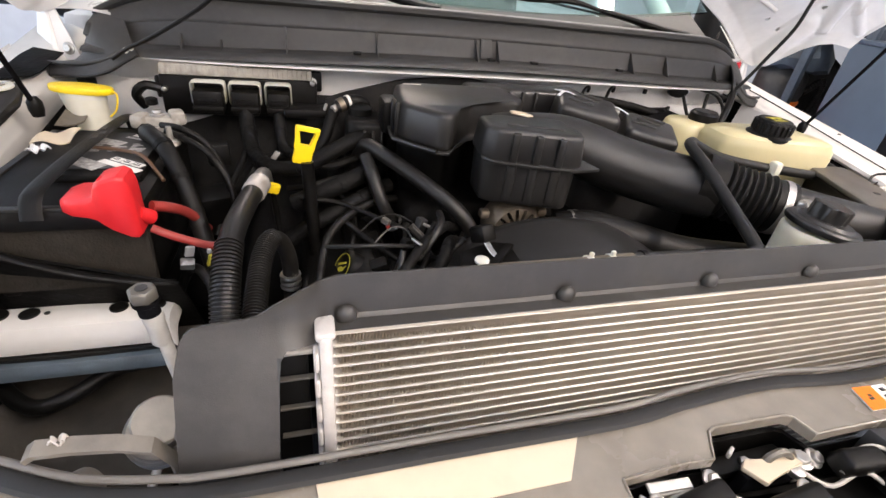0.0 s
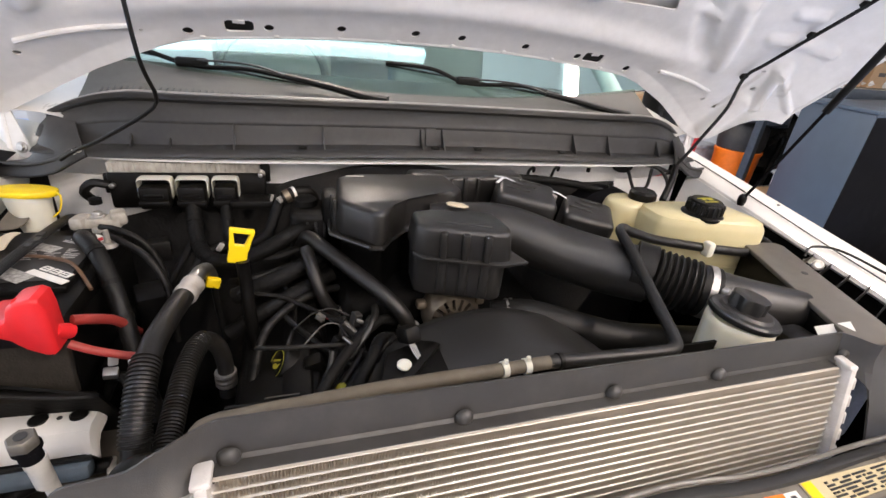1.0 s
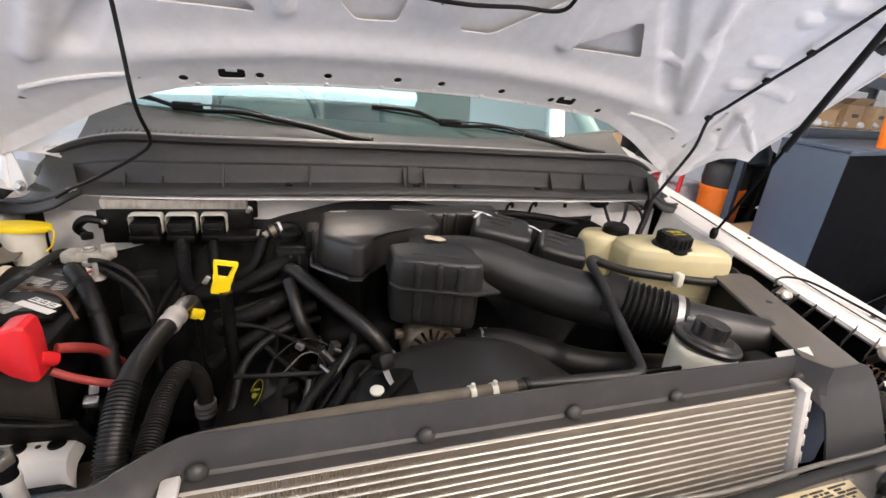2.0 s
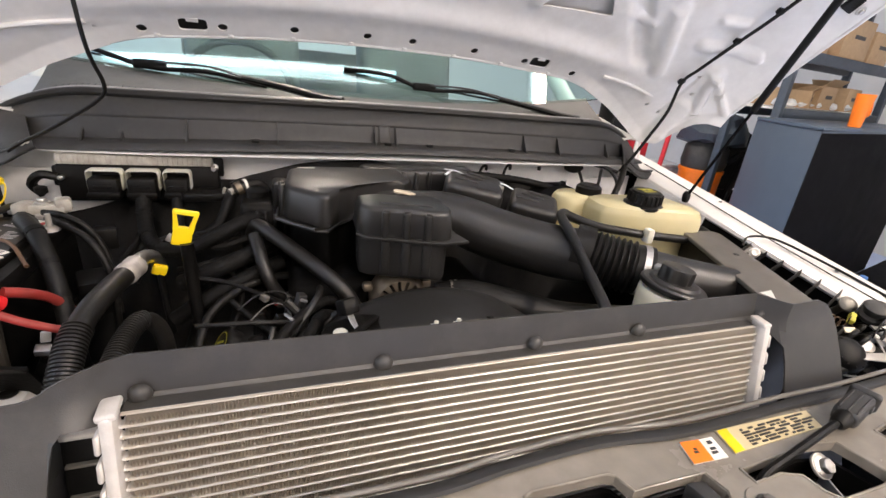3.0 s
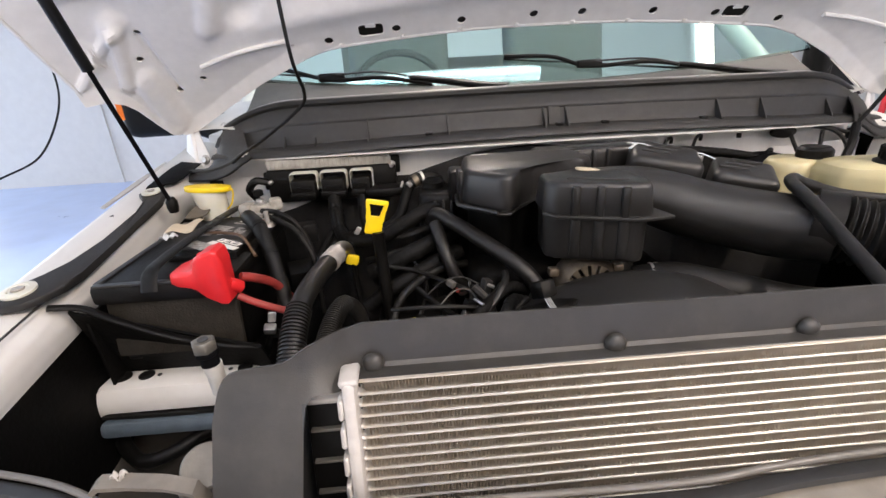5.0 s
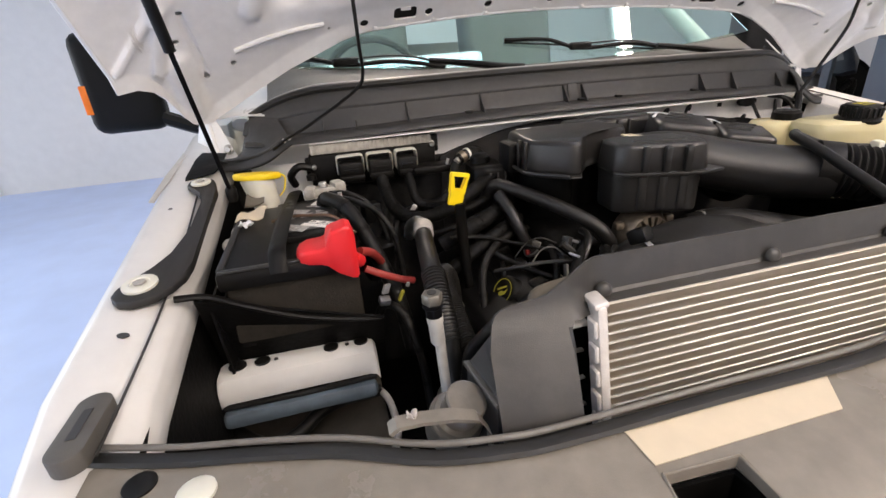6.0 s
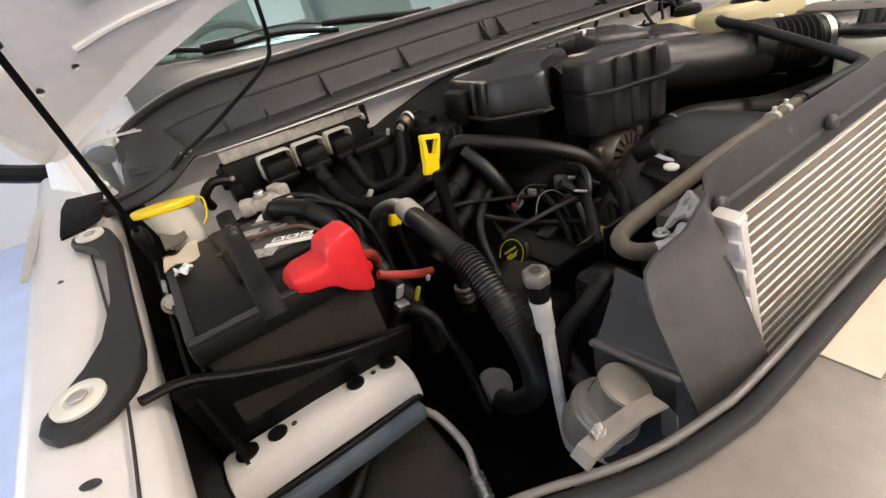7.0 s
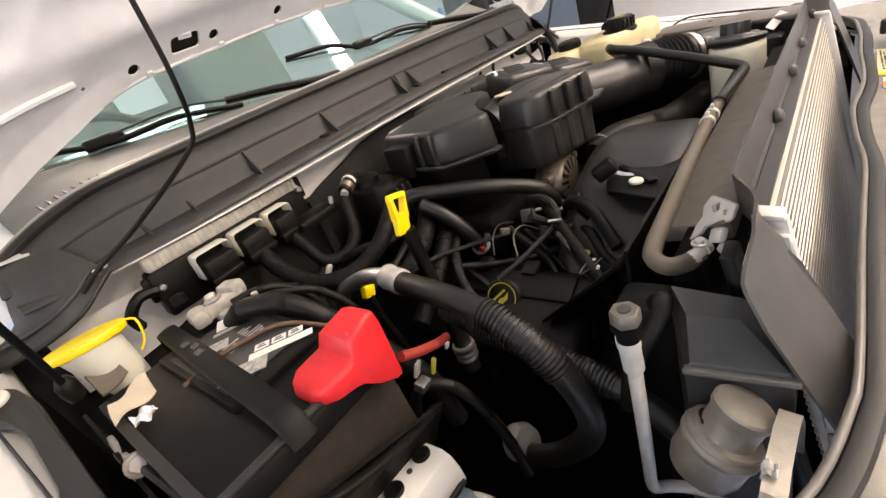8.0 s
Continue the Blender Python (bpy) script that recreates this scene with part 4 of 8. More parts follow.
def shield_part(poly):
    """A rounded outline in x and z, filled and folded, 2.5 mm thick."""
    bm = bmesh.new()
    f = bm.faces.new([bm.verts.new((x, 0, z)) for x, z in poly])
    for z in (1.150, 1.160, 1.170, 1.180, 1.190, 1.10):
        bmesh.ops.bisect_plane(bm, geom=list(bm.verts) + list(bm.edges) + list(bm.faces), plane_co=(0, 0, z), plane_no=(0, 0, 1))
    for x in (-0.436, -0.43, -0.424, -0.418, -0.41, -0.40, -0.39, -0.38, -0.37, 0.372, 0.38, 0.39, 0.398):
        bmesh.ops.bisect_plane(bm, geom=list(bm.verts) + list(bm.edges) + list(bm.faces), plane_co=(x, 0, 0), plane_no=(1, 0, 0))
    for v in bm.verts:
        v.co.y = shield_y(v.co.x, v.co.z)
    bmesh.ops.recalc_face_normals(bm, faces=bm.faces)
    ext = bmesh.ops.extrude_face_region(bm, geom=list(bm.faces))
    for v in [e for e in ext["geom"] if isinstance(e, bmesh.types.BMVert)]:
        v.co.y += 0.0025
    return bm


outline = [(-0.443, 0.90), (-0.438, 1.090), (-0.435, 1.140), (-0.433, 1.158), (-0.428, 1.164), (-0.418, 1.163), (-0.400, 1.158), (-0.375, 1.155), (0.372, 1.154), (0.386, 1.150), (0.393, 1.140), (0.396, 1.120), (0.398, 0.90),
           (0.535, 0.90), (0.525, 1.08), (0.517, 1.120), (0.507, 1.154), (0.500, 1.170), (0.487, 1.184), (0.470, 1.196), (0.450, 1.203), (0.41, 1.201), (0.36, 1.202),
           (-0.34, 1.206), (-0.385, 1.206), (-0.404, 1.2058), (-0.418, 1.2045), (-0.428, 1.2015), (-0.436, 1.197), (-0.443, 1.1915), (-0.450, 1.188), (-0.458, 1.1862), (-0.475, 1.185), (-0.488, 1.1835), (-0.496, 1.181), (-0.502, 1.176), (-0.506, 1.169),
           (-0.509, 1.158), (-0.512, 1.145), (-0.513, 1.10), (-0.514, 1.00), (-0.514, 0.90)]
part("sheet", shield_part(outline), SHIELD, shield, angle=25)
for x in (-0.380, -0.166, 0.012, 0.162, 0.380):
    part("rivet", lathe([(0.0098, 0.0), (0.0098, 0.0015), (0.009, 0.0042), (0.0065, 0.0068), (0.003, 0.008)], 20, pose(x, -0.001, 1.171, 90, 0, 0)), SHIELD, shield)

# radiator end and hose joint behind the shield
rad = thing("radiator", (0, 0.09, 0.70), "black radiator with plastic end tanks behind the shield", "radiator")
part("end_tank", box((-0.43, 0.075, 0.90), (0.05, 0.06, 0.40), 0.012), PLASTIC, rad)
part("end_tank", box((0.43, 0.075, 0.93), (0.06, 0.07, 0.42), 0.012), PLASTIC, rad)
part("top_rail", box((-0.045, 0.052, 1.112), (0.58, 0.072, 0.022), 0.006, turn=(-6, 0, 0)), RADTOP, rad, "dusty brown top rail")
for x in (-0.30, -0.245, -0.19, -0.02, 0.16):
    part("rail_rib", box((x, 0.048, 1.1228), (0.012, 0.040, 0.002), 0.0009, 1, turn=(-6, 0, 30)), RADTOP, rad)
fm = Matrix(((-0.571, -0.482, -0.664, -0.386), (-0.721, 0.156, 0.690, 0.020), (0.393, -0.862, 0.286, 1.172), (0, 0, 0, 1)))
part("fitting", cut(prism([(-0.006, -0.011), (0.010, -0.006), (0.028, 0.000), (0.026, 0.012), (0.020, 0.015), (0.016, 0.010), (-0.006, 0.016), (-0.010, 0.024), (-0.024, 0.030), (-0.018, 0.014), (-0.010, 0.008), (-0.014, -0.002)], 0.004, fm, 0.0012),
                    [prism([(-0.002, -0.001), (0.008, -0.004), (0.009, 0.003), (0.002, 0.005)], 0.03, fm @ pose(0, 0, -0.01)), prism([(0.014, 0.003), (0.019, 0.003), (0.019, 0.008), (0.015, 0.008)], 0.03, fm @ pose(0, 0, -0.01))]), HEADER, rad, "pale cast bracket behind the shield")
part("fitting", moved(box((0.006, 0.026, -0.003), (0.016, 0.014, 0.008), 0.003), fm), HEADER, rad, "pale cast boss")
part("fitting", moved(box((0.012, 0.038, -0.006), (0.010, 0.008, 0.006), 0.002, turn=(0, 0, 30)), fm), ZINC, rad)
part("fitting", lathe([(0.0075, 0), (0.0075, 0.010), (0.0062, 0.011), (0.0062, 0.020), (0.0078, 0.021), (0.0078, 0.027)], 16, pose(-0.404, 0.043, 1.122, 0, 78, -25)), HEADER, rad, "pale pipe coupling")
part("fitting_bolt", hexbolt((-0.412, 0.030, 1.150), 0.005, 0.004), STEEL, rad)
part("corner_cover", box((0.47, 0.06, 1.02), (0.05, 0.05, 0.20), 0.008), PLASTIC, rad)

# ---- grille opening panel ----
panel = thing("grille_panel", (0, -0.2, 0.95), "dusty grey plastic panel with latch openings above the grille", "grille panel")
seal_line = [(-0.88, 0.040), (-0.80, 0.012), (-0.73, -0.006), (-0.656, -0.029), (-0.58, -0.064), (-0.515, -0.079), (-0.47, -0.083), (-0.30, -0.084), (-0.13, -0.086), (-0.055, -0.079), (0.06, -0.074),
             (0.16, -0.084), (0.24, -0.085), (0.36, -0.081), (0.47, -0.081), (0.56, -0.077), (0.64, -0.070), (0.72, -0.045), (0.80, 0.0), (0.88, 0.06)]


def panel_z(x, y):
    ramp = 1 / (1 + math.exp((x - 0.075) / 0.010))
    return 1.082 - 0.25 * max(0, -0.17 - y) ** 1.3 - 0.02 * max(0, abs(x) - 0.5) - 0.14 * max(0, -0.090 - y) * ramp


rear_edge = spline([(x, y, 0) for x, y in seal_line], 0.02)


def panel_fn(u, v):
    q = rear_edge[min(len(rear_edge) - 1, int(round(u * (len(rear_edge) - 1))))]
    front = -0.36 + 0.10 * (q.x / 0.9) ** 2
    y = q.y + (front - q.y) * v
    return (q.x, y, panel_z(q.x, y))


body = sheet(panel_fn, len(rear_edge) - 1, 24, 0.012)
HOLES = [[(-0.157, -0.140), (-0.089, -0.138), (-0.059, -0.140), (-0.045, -0.117), (-0.037, -0.114), (0.050, -0.116), (0.058, -0.120), (0.066, -0.140), (0.083, -0.141), (0.155, -0.143), (0.160, -0.168), (0.147, -0.189), (0.150, -0.245), (-0.168, -0.245)],
         [(0.203, -0.150), (0.226, -0.149), (0.280, -0.147), (0.317, -0.143), (0.360, -0.150), (0.376, -0.200), (0.348, -0.206), (0.283, -0.205), (0.272, -0.193), (0.267, -0.174), (0.244, -0.166), (0.204, -0.168)],
         [(-0.404, -0.140), (-0.334, -0.143), (-0.330, -0.200), (-0.415, -0.200)], [(0.440, -0.150), (0.520, -0.138), (0.530, -0.190), (0.450, -0.200)]]


def grown(poly, d):
    """A polygon with its corners pushed out from its middle."""
    cx, cy = sum(p[0] for p in poly) / len(poly), sum(p[1] for p in poly) / len(poly)
    out = []
    for x, y in poly:
        k = 1 + d / max(0.01, math.hypot(x - cx, y - cy))
        out.append((cx + (x - cx) * k, cy + (y - cy) * k))
    return out


part("panel", cut(body, [prism(h[::-1], 0.16, pose(0, 0, 1.0)) for h in HOLES]), PANEL, panel, angle=30)
for h in HOLES:
    w = cut(prism(grown(h[::-1], 0.006), 0.070, pose(0, 0, 0.985)), [prism(h[::-1], 0.10, pose(0, 0, 0.992))])
    part("latch_recess", w, PLASTIC, panel)
    part("opening_rim", tube([(x, y, panel_z(x, y) + 0.0005) for x, y in grown(h, 0.002) + grown(h, 0.002)[:1]], 0.0016, 6, raw=True), PANEL, panel)
part("front_lip", tube([(x, -0.30 - 0.02 * math.cos(x * 2), 1.02) for x in np.linspace(-0.85, 0.85, 12)], 0.03, 10, 0.05), PANEL, panel)
# lip is paler than the seal: its highlight is put into the colour
part("weatherstrip", tube([(q.x, q.y + 0.004, panel_z(q.x, q.y) + 0.009) for q in rear_edge], 0.0031, 10, raw=True), SEALLIP, panel, "grey weatherstrip lip along the rear edge, highlight painted in")
part("weatherstrip_foot", tube([(q.x, q.y - 0.006, panel_z(q.x, q.y) + 0.003) for q in rear_edge], 0.0080, 8, raw=True, flat=0.6), SEAL, panel)

cover = thing("latch_cover", (0.0, -0.18, 1.0), "black moulded latch cover inside the panel opening", "latch cover")
part("shelf", prism([(-0.150, -0.150), (-0.070, -0.148), (-0.052, -0.160), (0.140, -0.162), (0.150, -0.240), (-0.160, -0.240)], 0.030, pose(0, 0, 1.006), 0.004), PLASTIC, cover)
part("step", prism([(-0.050, -0.122), (0.052, -0.120), (0.060, -0.140), (-0.040, -0.140)], 0.012, pose(0, 0, 1.030), 0.003), PLASTIC, cover)
for x0, x1, y0, z0, turn in ((-0.118, -0.062, -0.166, 1.060, 8), (0.070, 0.118, -0.168, 1.066, -6), (0.108, 0.152, -0.188, 1.058, 14), (-0.040, 0.030, -0.186, 1.058, 4)):
    part("ridge", box(((x0 + x1) / 2, y0, z0), (x1 - x0, 0.022, 0.026), 0.006, 3, turn=(10, 0, turn)), PLASTIC, cover)
part("lug", lathe([(0.010, 0), (0.010, 0.014), (0.006, 0.018)], 14, pose(0.090, -0.158, 1.052, 20, 0, 0)), PLASTIC, cover)
part("striker_wall", prism([(0.128, -0.146), (0.150, -0.148), (0.154, -0.190), (0.138, -0.190)], 0.045, pose(0, 0, 1.035), 0.003), COWL, cover)
for x, y in ((-0.062, -0.149), (0.064, -0.151), (-0.128, -0.158), (0.024, -0.176)):
    part("cover_bolt", hexbolt((x, y, 1.056), 0.0068, 0.006, pose(0, 0, 0, 25, 10, 0)), STEEL, cover)
part("release_rod", tube([(-0.150, -0.166, 1.056), (-0.110, -0.158, 1.064), (-0.070, -0.164, 1.062), (-0.040, -0.176, 1.056)], 0.0022, 8, 0.006), ZINC, cover)
part("release_rod", tube([(0.070, -0.172, 1.062), (0.105, -0.160, 1.074), (0.135, -0.166, 1.070), (0.146, -0.186, 1.060)], 0.0022, 8, 0.006), ZINC, cover)
part("strap", box((-0.020, -0.128, 1.056), (0.012, 0.004, 0.008), 0.001, 1, turn=(0, 0, 30)), GREYMETAL, cover)
floor_ = thing("latch_well", (0.31, -0.18, 1.0), "black well with ribs behind the plug lead", "latch cover")
part("floor", prism([(0.205, -0.152), (0.36, -0.152), (0.374, -0.200), (0.285, -0.203), (0.262, -0.172), (0.206, -0.166)], 0.006, pose(0, 0, 1.020), 0.001), PLASTIC, floor_)
for x in (0.318, 0.338):
    part("rib", box((x, -0.180, 1.034), (0.003, 0.050, 0.024), 0.001, 1, turn=(0, 0, -24)), GREYMETAL if x > 0.33 else PLASTIC, floor_)
latch = thing("hood_latch", (0.02, -0.15, 1.00), "zinc steel hood latch in its recess", "latch")
part("latch_plate", box((0.02, -0.150, 1.030), (0.09, 0.012, 0.05), 0.003), BLACKSTEEL, latch)
part("latch_hook", tube([(0.0, -0.15, 1.02), (0.005, -0.145, 1.06), (0.025, -0.145, 1.068), (0.04, -0.15, 1.05)], 0.0042, 8, 0.006), DULLZINC, latch)
part("latch_bolt", hexbolt((0.000, -0.135, 1.040), 0.007), STEEL, latch)
part("latch_bolt", hexbolt((0.045, -0.150, 1.058), 0.008), STEEL, latch)
part("latch_spring", tube([(0.045 + 0.005 * math.cos(a), -0.160 + a * 0.0006, 1.035 + 0.005 * math.sin(a)) for a in np.linspace(0, 40, 90)], 0.001, 5, 0.003), STEEL, latch)
for x in (-0.22, -0.11):
    lb = thing("latch_bracket", (x, -0.17, 1.0), "pale zinc bracket inside a panel opening", "bracket", "panel brackets")
    part("plate", box((x, -0.168, 1.045), (0.045, 0.02, 0.004), 0.001, turn=(10, 15, 12)), STEEL, lb)
    part("bolt", hexbolt((x + 0.012, -0.165, 1.052), 0.0075), STEEL, lb)
    part("arm", tube([(x - 0.02, -0.16, 1.03), (x, -0.18, 1.05), (x + 0.025, -0.19, 1.04)], 0.004, 6, 0.006), STEEL, lb)
screw = thing("panel_screw", (0.193, -0.190, 1.078), "black washer-head screw in the grille panel", "screw")
part("head", hexbolt((0.189, -0.191, 1.0845), 0.0075, 0.006), COWLTOP, screw)
part("dished_seat", lathe([(0.021, 0), (0.020, 0.0012), (0.012, 0.0012), (0.011, 0.0006)], 24, pose(0.189, -0.191, 1.0822)), PANEL, screw)
rod = thing("hood_release_plug", (0.30, -0.15, 1.08), "grey plug and lead lying over the grille panel", "electrical plug")
part("lead", tube([(0.212, -0.166, 1.070), (0.225, -0.162, 1.084), (0.27, -0.155, 1.090), (0.33, -0.145, 1.096), (0.378, -0.137, 1.100)], 0.0048, 8, 0.008), PLASTIC, rod)
pm = pose(0.418, -0.128, 1.104, 0, -6, 14)
part("plug_body", moved(box((0, 0, 0), (0.062, 0.028, 0.024), 0.007, 3), pm), COWL, rod)
part("plug_boot", moved(lathe([(0.006, -0.050), (0.009, -0.046), (0.011, -0.032), (0.011, -0.026)], 14, pose(0, 0, 0, 0, 90, 0)), pm), PLASTIC, rod)
part("plug_collar", moved(box((0.034, 0, 0), (0.012, 0.034, 0.029), 0.006, 3), pm), COWL, rod)
for k in range(3):
    part("plug_rib", moved(box((-0.004, -0.009 + 0.009 * k, 0.0125), (0.048, 0.002, 0.003), 0.001, 1), pm), COWL, rod)
part("plug_latch", moved(box((0.012, -0.0145, 0.002), (0.012, 0.003, 0.008), 0.001, 1), pm), INK, rod)
lever = thing("latch_lever", (-0.01, -0.157, 1.02), "cream plastic lever inside the latch opening", "lever")
part("blade", prism([(-0.026, -0.146), (-0.016, -0.139), (0.008, -0.146), (0.036, -0.143), (0.046, -0.148), (0.040, -0.156), (0.010, -0.158), (-0.014, -0.166)], 0.006, pose(0, 0, 1.056), 0.0015), CREAMPAPER, lever)
part("pivot", lathe([(0.008, 0), (0.008, 0.006), (0.005, 0.008)], 14, pose(0.032, -0.158, 1.052)), STEEL, lever)
part("rod", tube([(0.032, -0.158, 1.058), (0.06, -0.176, 1.050), (0.095, -0.176, 1.062), (0.120, -0.200, 1.050)], 0.0024, 8, 0.006), ZINC, lever)
part("arm", box((-0.005, -0.170, 1.030), (0.085, 0.020, 0.012), 0.003, turn=(0, 0, -6)), BLACKSTEEL, lever)
for a, b, w in (((-0.132, -0.145), (-0.087, -0.148), 0.010), ((-0.145, -0.150), (-0.120, -0.185), 0.008)):
    sb = thing("latch_strip", (a[0], a[1], 1.0), "thin zinc strip inside a panel opening", "bracket", "panel brackets")
    mid, ang = ((a[0] + b[0]) / 2, (a[1] + b[1]) / 2), math.degrees(math.atan2(b[1] - a[1], b[0] - a[0]))
    part("strip", box((mid[0], mid[1], 1.060), (math.hypot(b[0] - a[0], b[1] - a[1]), w, 0.003), 0.001, 1, turn=(12, 0, ang)), STEEL, sb)
    part("flange", box((mid[0], mid[1] - 0.006, 1.050), (math.hypot(b[0] - a[0], b[1] - a[1]), 0.003, 0.020), 0.001, 1, turn=(0, 0, ang)), ZINC, sb)
white_bolt = thing("bolt_in_opening", (0.34, -0.17, 1.03), "bright bolt inside the panel opening", "bolt")
part("head", hexbolt((0.340, -0.158, 1.058), 0.0095, 0.009, pose(0, 0, 0, 40, 0, 0)), STEEL, white_bolt)
part("washer", lathe([(0.015, -0.002), (0.015, 0.001), (0.012, 0.002)], 20, pose(0.340, -0.157, 1.057, 40, 0, 0)), PALESTEEL, white_bolt)


def sticker(name, corners, mat, label, category="label"):
    """A flat label on the panel, by its four corners."""
    bm = bmesh.new()
    low = [bm.verts.new((x, y, panel_z(x, y) + 0.0125 - 0.012)) for x, y in corners]
    ext = bmesh.ops.extrude_face_region(bm, geom=[bm.faces.new(low)])
    for v in [e for e in ext["geom"] if isinstance(e, bmesh.types.BMVert)]:
        v.co.z += 0.0012
    return whole(name, bm, mat, label, category)


sticker("cream_label", [(-0.412, -0.093), (-0.180, -0.095), (-0.206, -0.132), (-0.407, -0.131)], CREAMPAPER, "blank cream paper label stuck on the grille panel")
warn = sticker("warning_label", [(0.160, -0.104), (0.209, -0.105), (0.202, -0.134), (0.153, -0.132)], PAPER, "small orange and white warning label on the grille panel")
wm = pose(0.156, -0.132, panel_z(0.17, -0.12) + 0.0019, 0, 0, -1)
part("orange_field", prism([(-0.003, 0.0), (0.0245, -0.001), (0.0315, 0.0275), (0.005, 0.029)], 0.0006, wm), ORANGE, warn)
part("print", bars([(0.010, 0.011, 0.006, 0.003), (0.013, 0.015, 0.004, 0.003), (0.031, 0.006, 0.008, 0.003), (0.034, 0.011, 0.007, 0.003), (0.038, 0.019, 0.006, 0.004)], wm, 0.0012), INK, warn)
data = sticker("data_label", [(0.222, -0.098), (0.382, -0.100), (0.372, -0.127), (0.215, -0.132)], TANPAPER, "long tan data label with a yellow end on the grille panel")
dm = pose(0.218, -0.132, panel_z(0.29, -0.12) + 0.0019, 0, 0, 1.2)
part("yellow_end", prism([(-0.003, 0.0), (0.013, 0.0005), (0.021, 0.032), (0.006, 0.032)], 0.0006, dm), YELLOW, data)
random.seed(3)
rows = []
for r in range(6):
    x = 0.030 + r * 0.0012
    while x < 0.140:
        w = random.choice((0.004, 0.008, 0.012, 0.018))
        rows.append((x, 0.003 + r * 0.0042, w, 0.0022))
        x += w + random.choice((0.002, 0.004, 0.010))
part("print", bars(rows, dm, 0.0012), INK, data)

# ---- driver-side corner: beam, post, horn, rods ----
beam = thing("support_beam", (-0.72, 0.25, 0.90), "white painted steel support beam with dark holes", "beam")
sec = [(0.300, 0.975), (0.294, 0.984), (0.262, 0.986), (0.252, 0.981), (0.246, 0.968), (0.244, 0.952), (0.245, 0.944), (0.249, 0.941), (0.252, 0.952), (0.257, 0.962), (0.266, 0.970), (0.290, 0.970)]
bm = loft([[(x, y + dy, z + dz) for y, z in sec] for x, dy, dz in ((-0.838, 0.004, -0.016), (-0.834, 0.0, -0.005), (-0.825, 0.0, 0.0), (-0.612, 0.0, 0.0), (-0.602, 0.0, -0.005), (-0.598, 0.004, -0.016))])
part("beam", bm, WHITE, beam)
for x, r in ((-0.806, 0.013), (-0.770, 0.0115), (-0.667, 0.0115), (-0.620, 0.011)):
    part("plug", lathe([(r, 0), (r, 0.002), (r * 0.8, 0.003), (r * 0.3, 0.0015)], 20, pose(x, 0.277, 0.986)), RUBBER, beam, "black rubber plug")
for x in (-0.750, -0.642):
    part("pin_hole", lathe([(0.0035, 0), (0.0035, 0.001)], 10, pose(x, 0.276, 0.9862)), INK, beam)
part("lower_duct", box((-0.72, 0.242, 0.920), (0.230, 0.026, 0.026), 0.009, turn=(-12, 0, 0)), BLUEGREY, beam, "blue-grey plastic strip below the beam")
part("gasket", tube([(-0.832, 0.246, 0.938), (-0.72, 0.243, 0.937), (-0.604, 0.245, 0.938)], 0.004, 8, 0.03), RUBBER, beam)
tray = thing("splash_tray", (-0.70, 0.12, 0.78), "dull black plastic splash tray behind the headlamp", "splash tray")
part("tray", sheet(lambda u, v: (-0.84 + 0.245 * u, 0.37 - 0.38 * v, 0.868 - 0.04 * v - 0.02 * math.sin(u * 3.1) + 0.006 * math.sin(9 * u + 4 * v)), 24, 20, 0.004), TRAYFELT, tray)
part("tray_cable", tube([(-0.845, 0.30, 0.885), (-0.825, 0.255, 0.882), (-0.774, 0.213, 0.878), (-0.733, 0.224, 0.880), (-0.702, 0.253, 0.884), (-0.660, 0.268, 0.888), (-0.60, 0.275, 0.885)], 0.011, 10, 0.010), RUBBER, tray)

post = thing("bolt_post", (-0.546, 0.05, 0.92), "pale grey steel post with a black hex bolt on top", "post")
part("tube", tube([(-0.541, 0.052, 1.130), (-0.537, 0.055, 1.06), (-0.530, 0.060, 0.98), (-0.523, 0.064, 0.935), (-0.517, 0.062, 0.921), (-0.508, 0.050, 0.918), (-0.500, 0.020, 0.918), (-0.498, -0.05, 0.920)], 0.0060, 12, 0.006), PALESTEEL, post)
part("sleeve", lathe([(0.0064, 0), (0.0082, 0.003), (0.0082, 0.026), (0.0090, 0.028), (0.0090, 0.036)], 20, pose(-0.542, 0.052, 1.112, 0, -3, 0)), PALESTEEL, post)
part("bolt_shank", lathe([(0.0088, 0), (0.0088, 0.010), (0.0112, 0.012), (0.0112, 0.016)], 20, pose(-0.5445, 0.051, 1.148, 0, -3, 0)), BLACKSTEEL, post)
part("bolt_head", hexbolt((-0.5455, 0.050, 1.164), 0.0116, 0.012, washer=False), DULLZINC, post, "worn hex bolt head")
part("bolt_dimple", lathe([(0.005, 0), (0.005, 0.0008)], 12, pose(-0.5455, 0.050, 1.1762)), INK, post)

horn = thing("horn", (-0.55, 0.0, 0.98), "dull brown-grey horn with a flat steel bracket", "horn")
hm0 = pose(-0.540, -0.008, 1.066, 24, 14, 0) @ Matrix.Scale(0.86, 4)
part("body", lathe([(0.014, -0.055), (0.028, -0.05), (0.031, -0.040), (0.031, -0.002), (0.0295, 0.0), (0.0235, 0.001), (0.0225, 0.004), (0.0225, 0.024), (0.0245, 0.026), (0.0245, 0.032), (0.0225, 0.034), (0.008, 0.0345)], 32, hm0), HORN, horn)
part("rim", lathe([(0.0315, -0.016), (0.0335, -0.013), (0.0335, -0.009), (0.0315, -0.006)], 32, hm0), HORN, horn)
part("terminal", box((-0.540, 0.004, 1.073), (0.018, 0.012, 0.010), 0.003, turn=(20, 10, 20)), PLASTIC, horn)
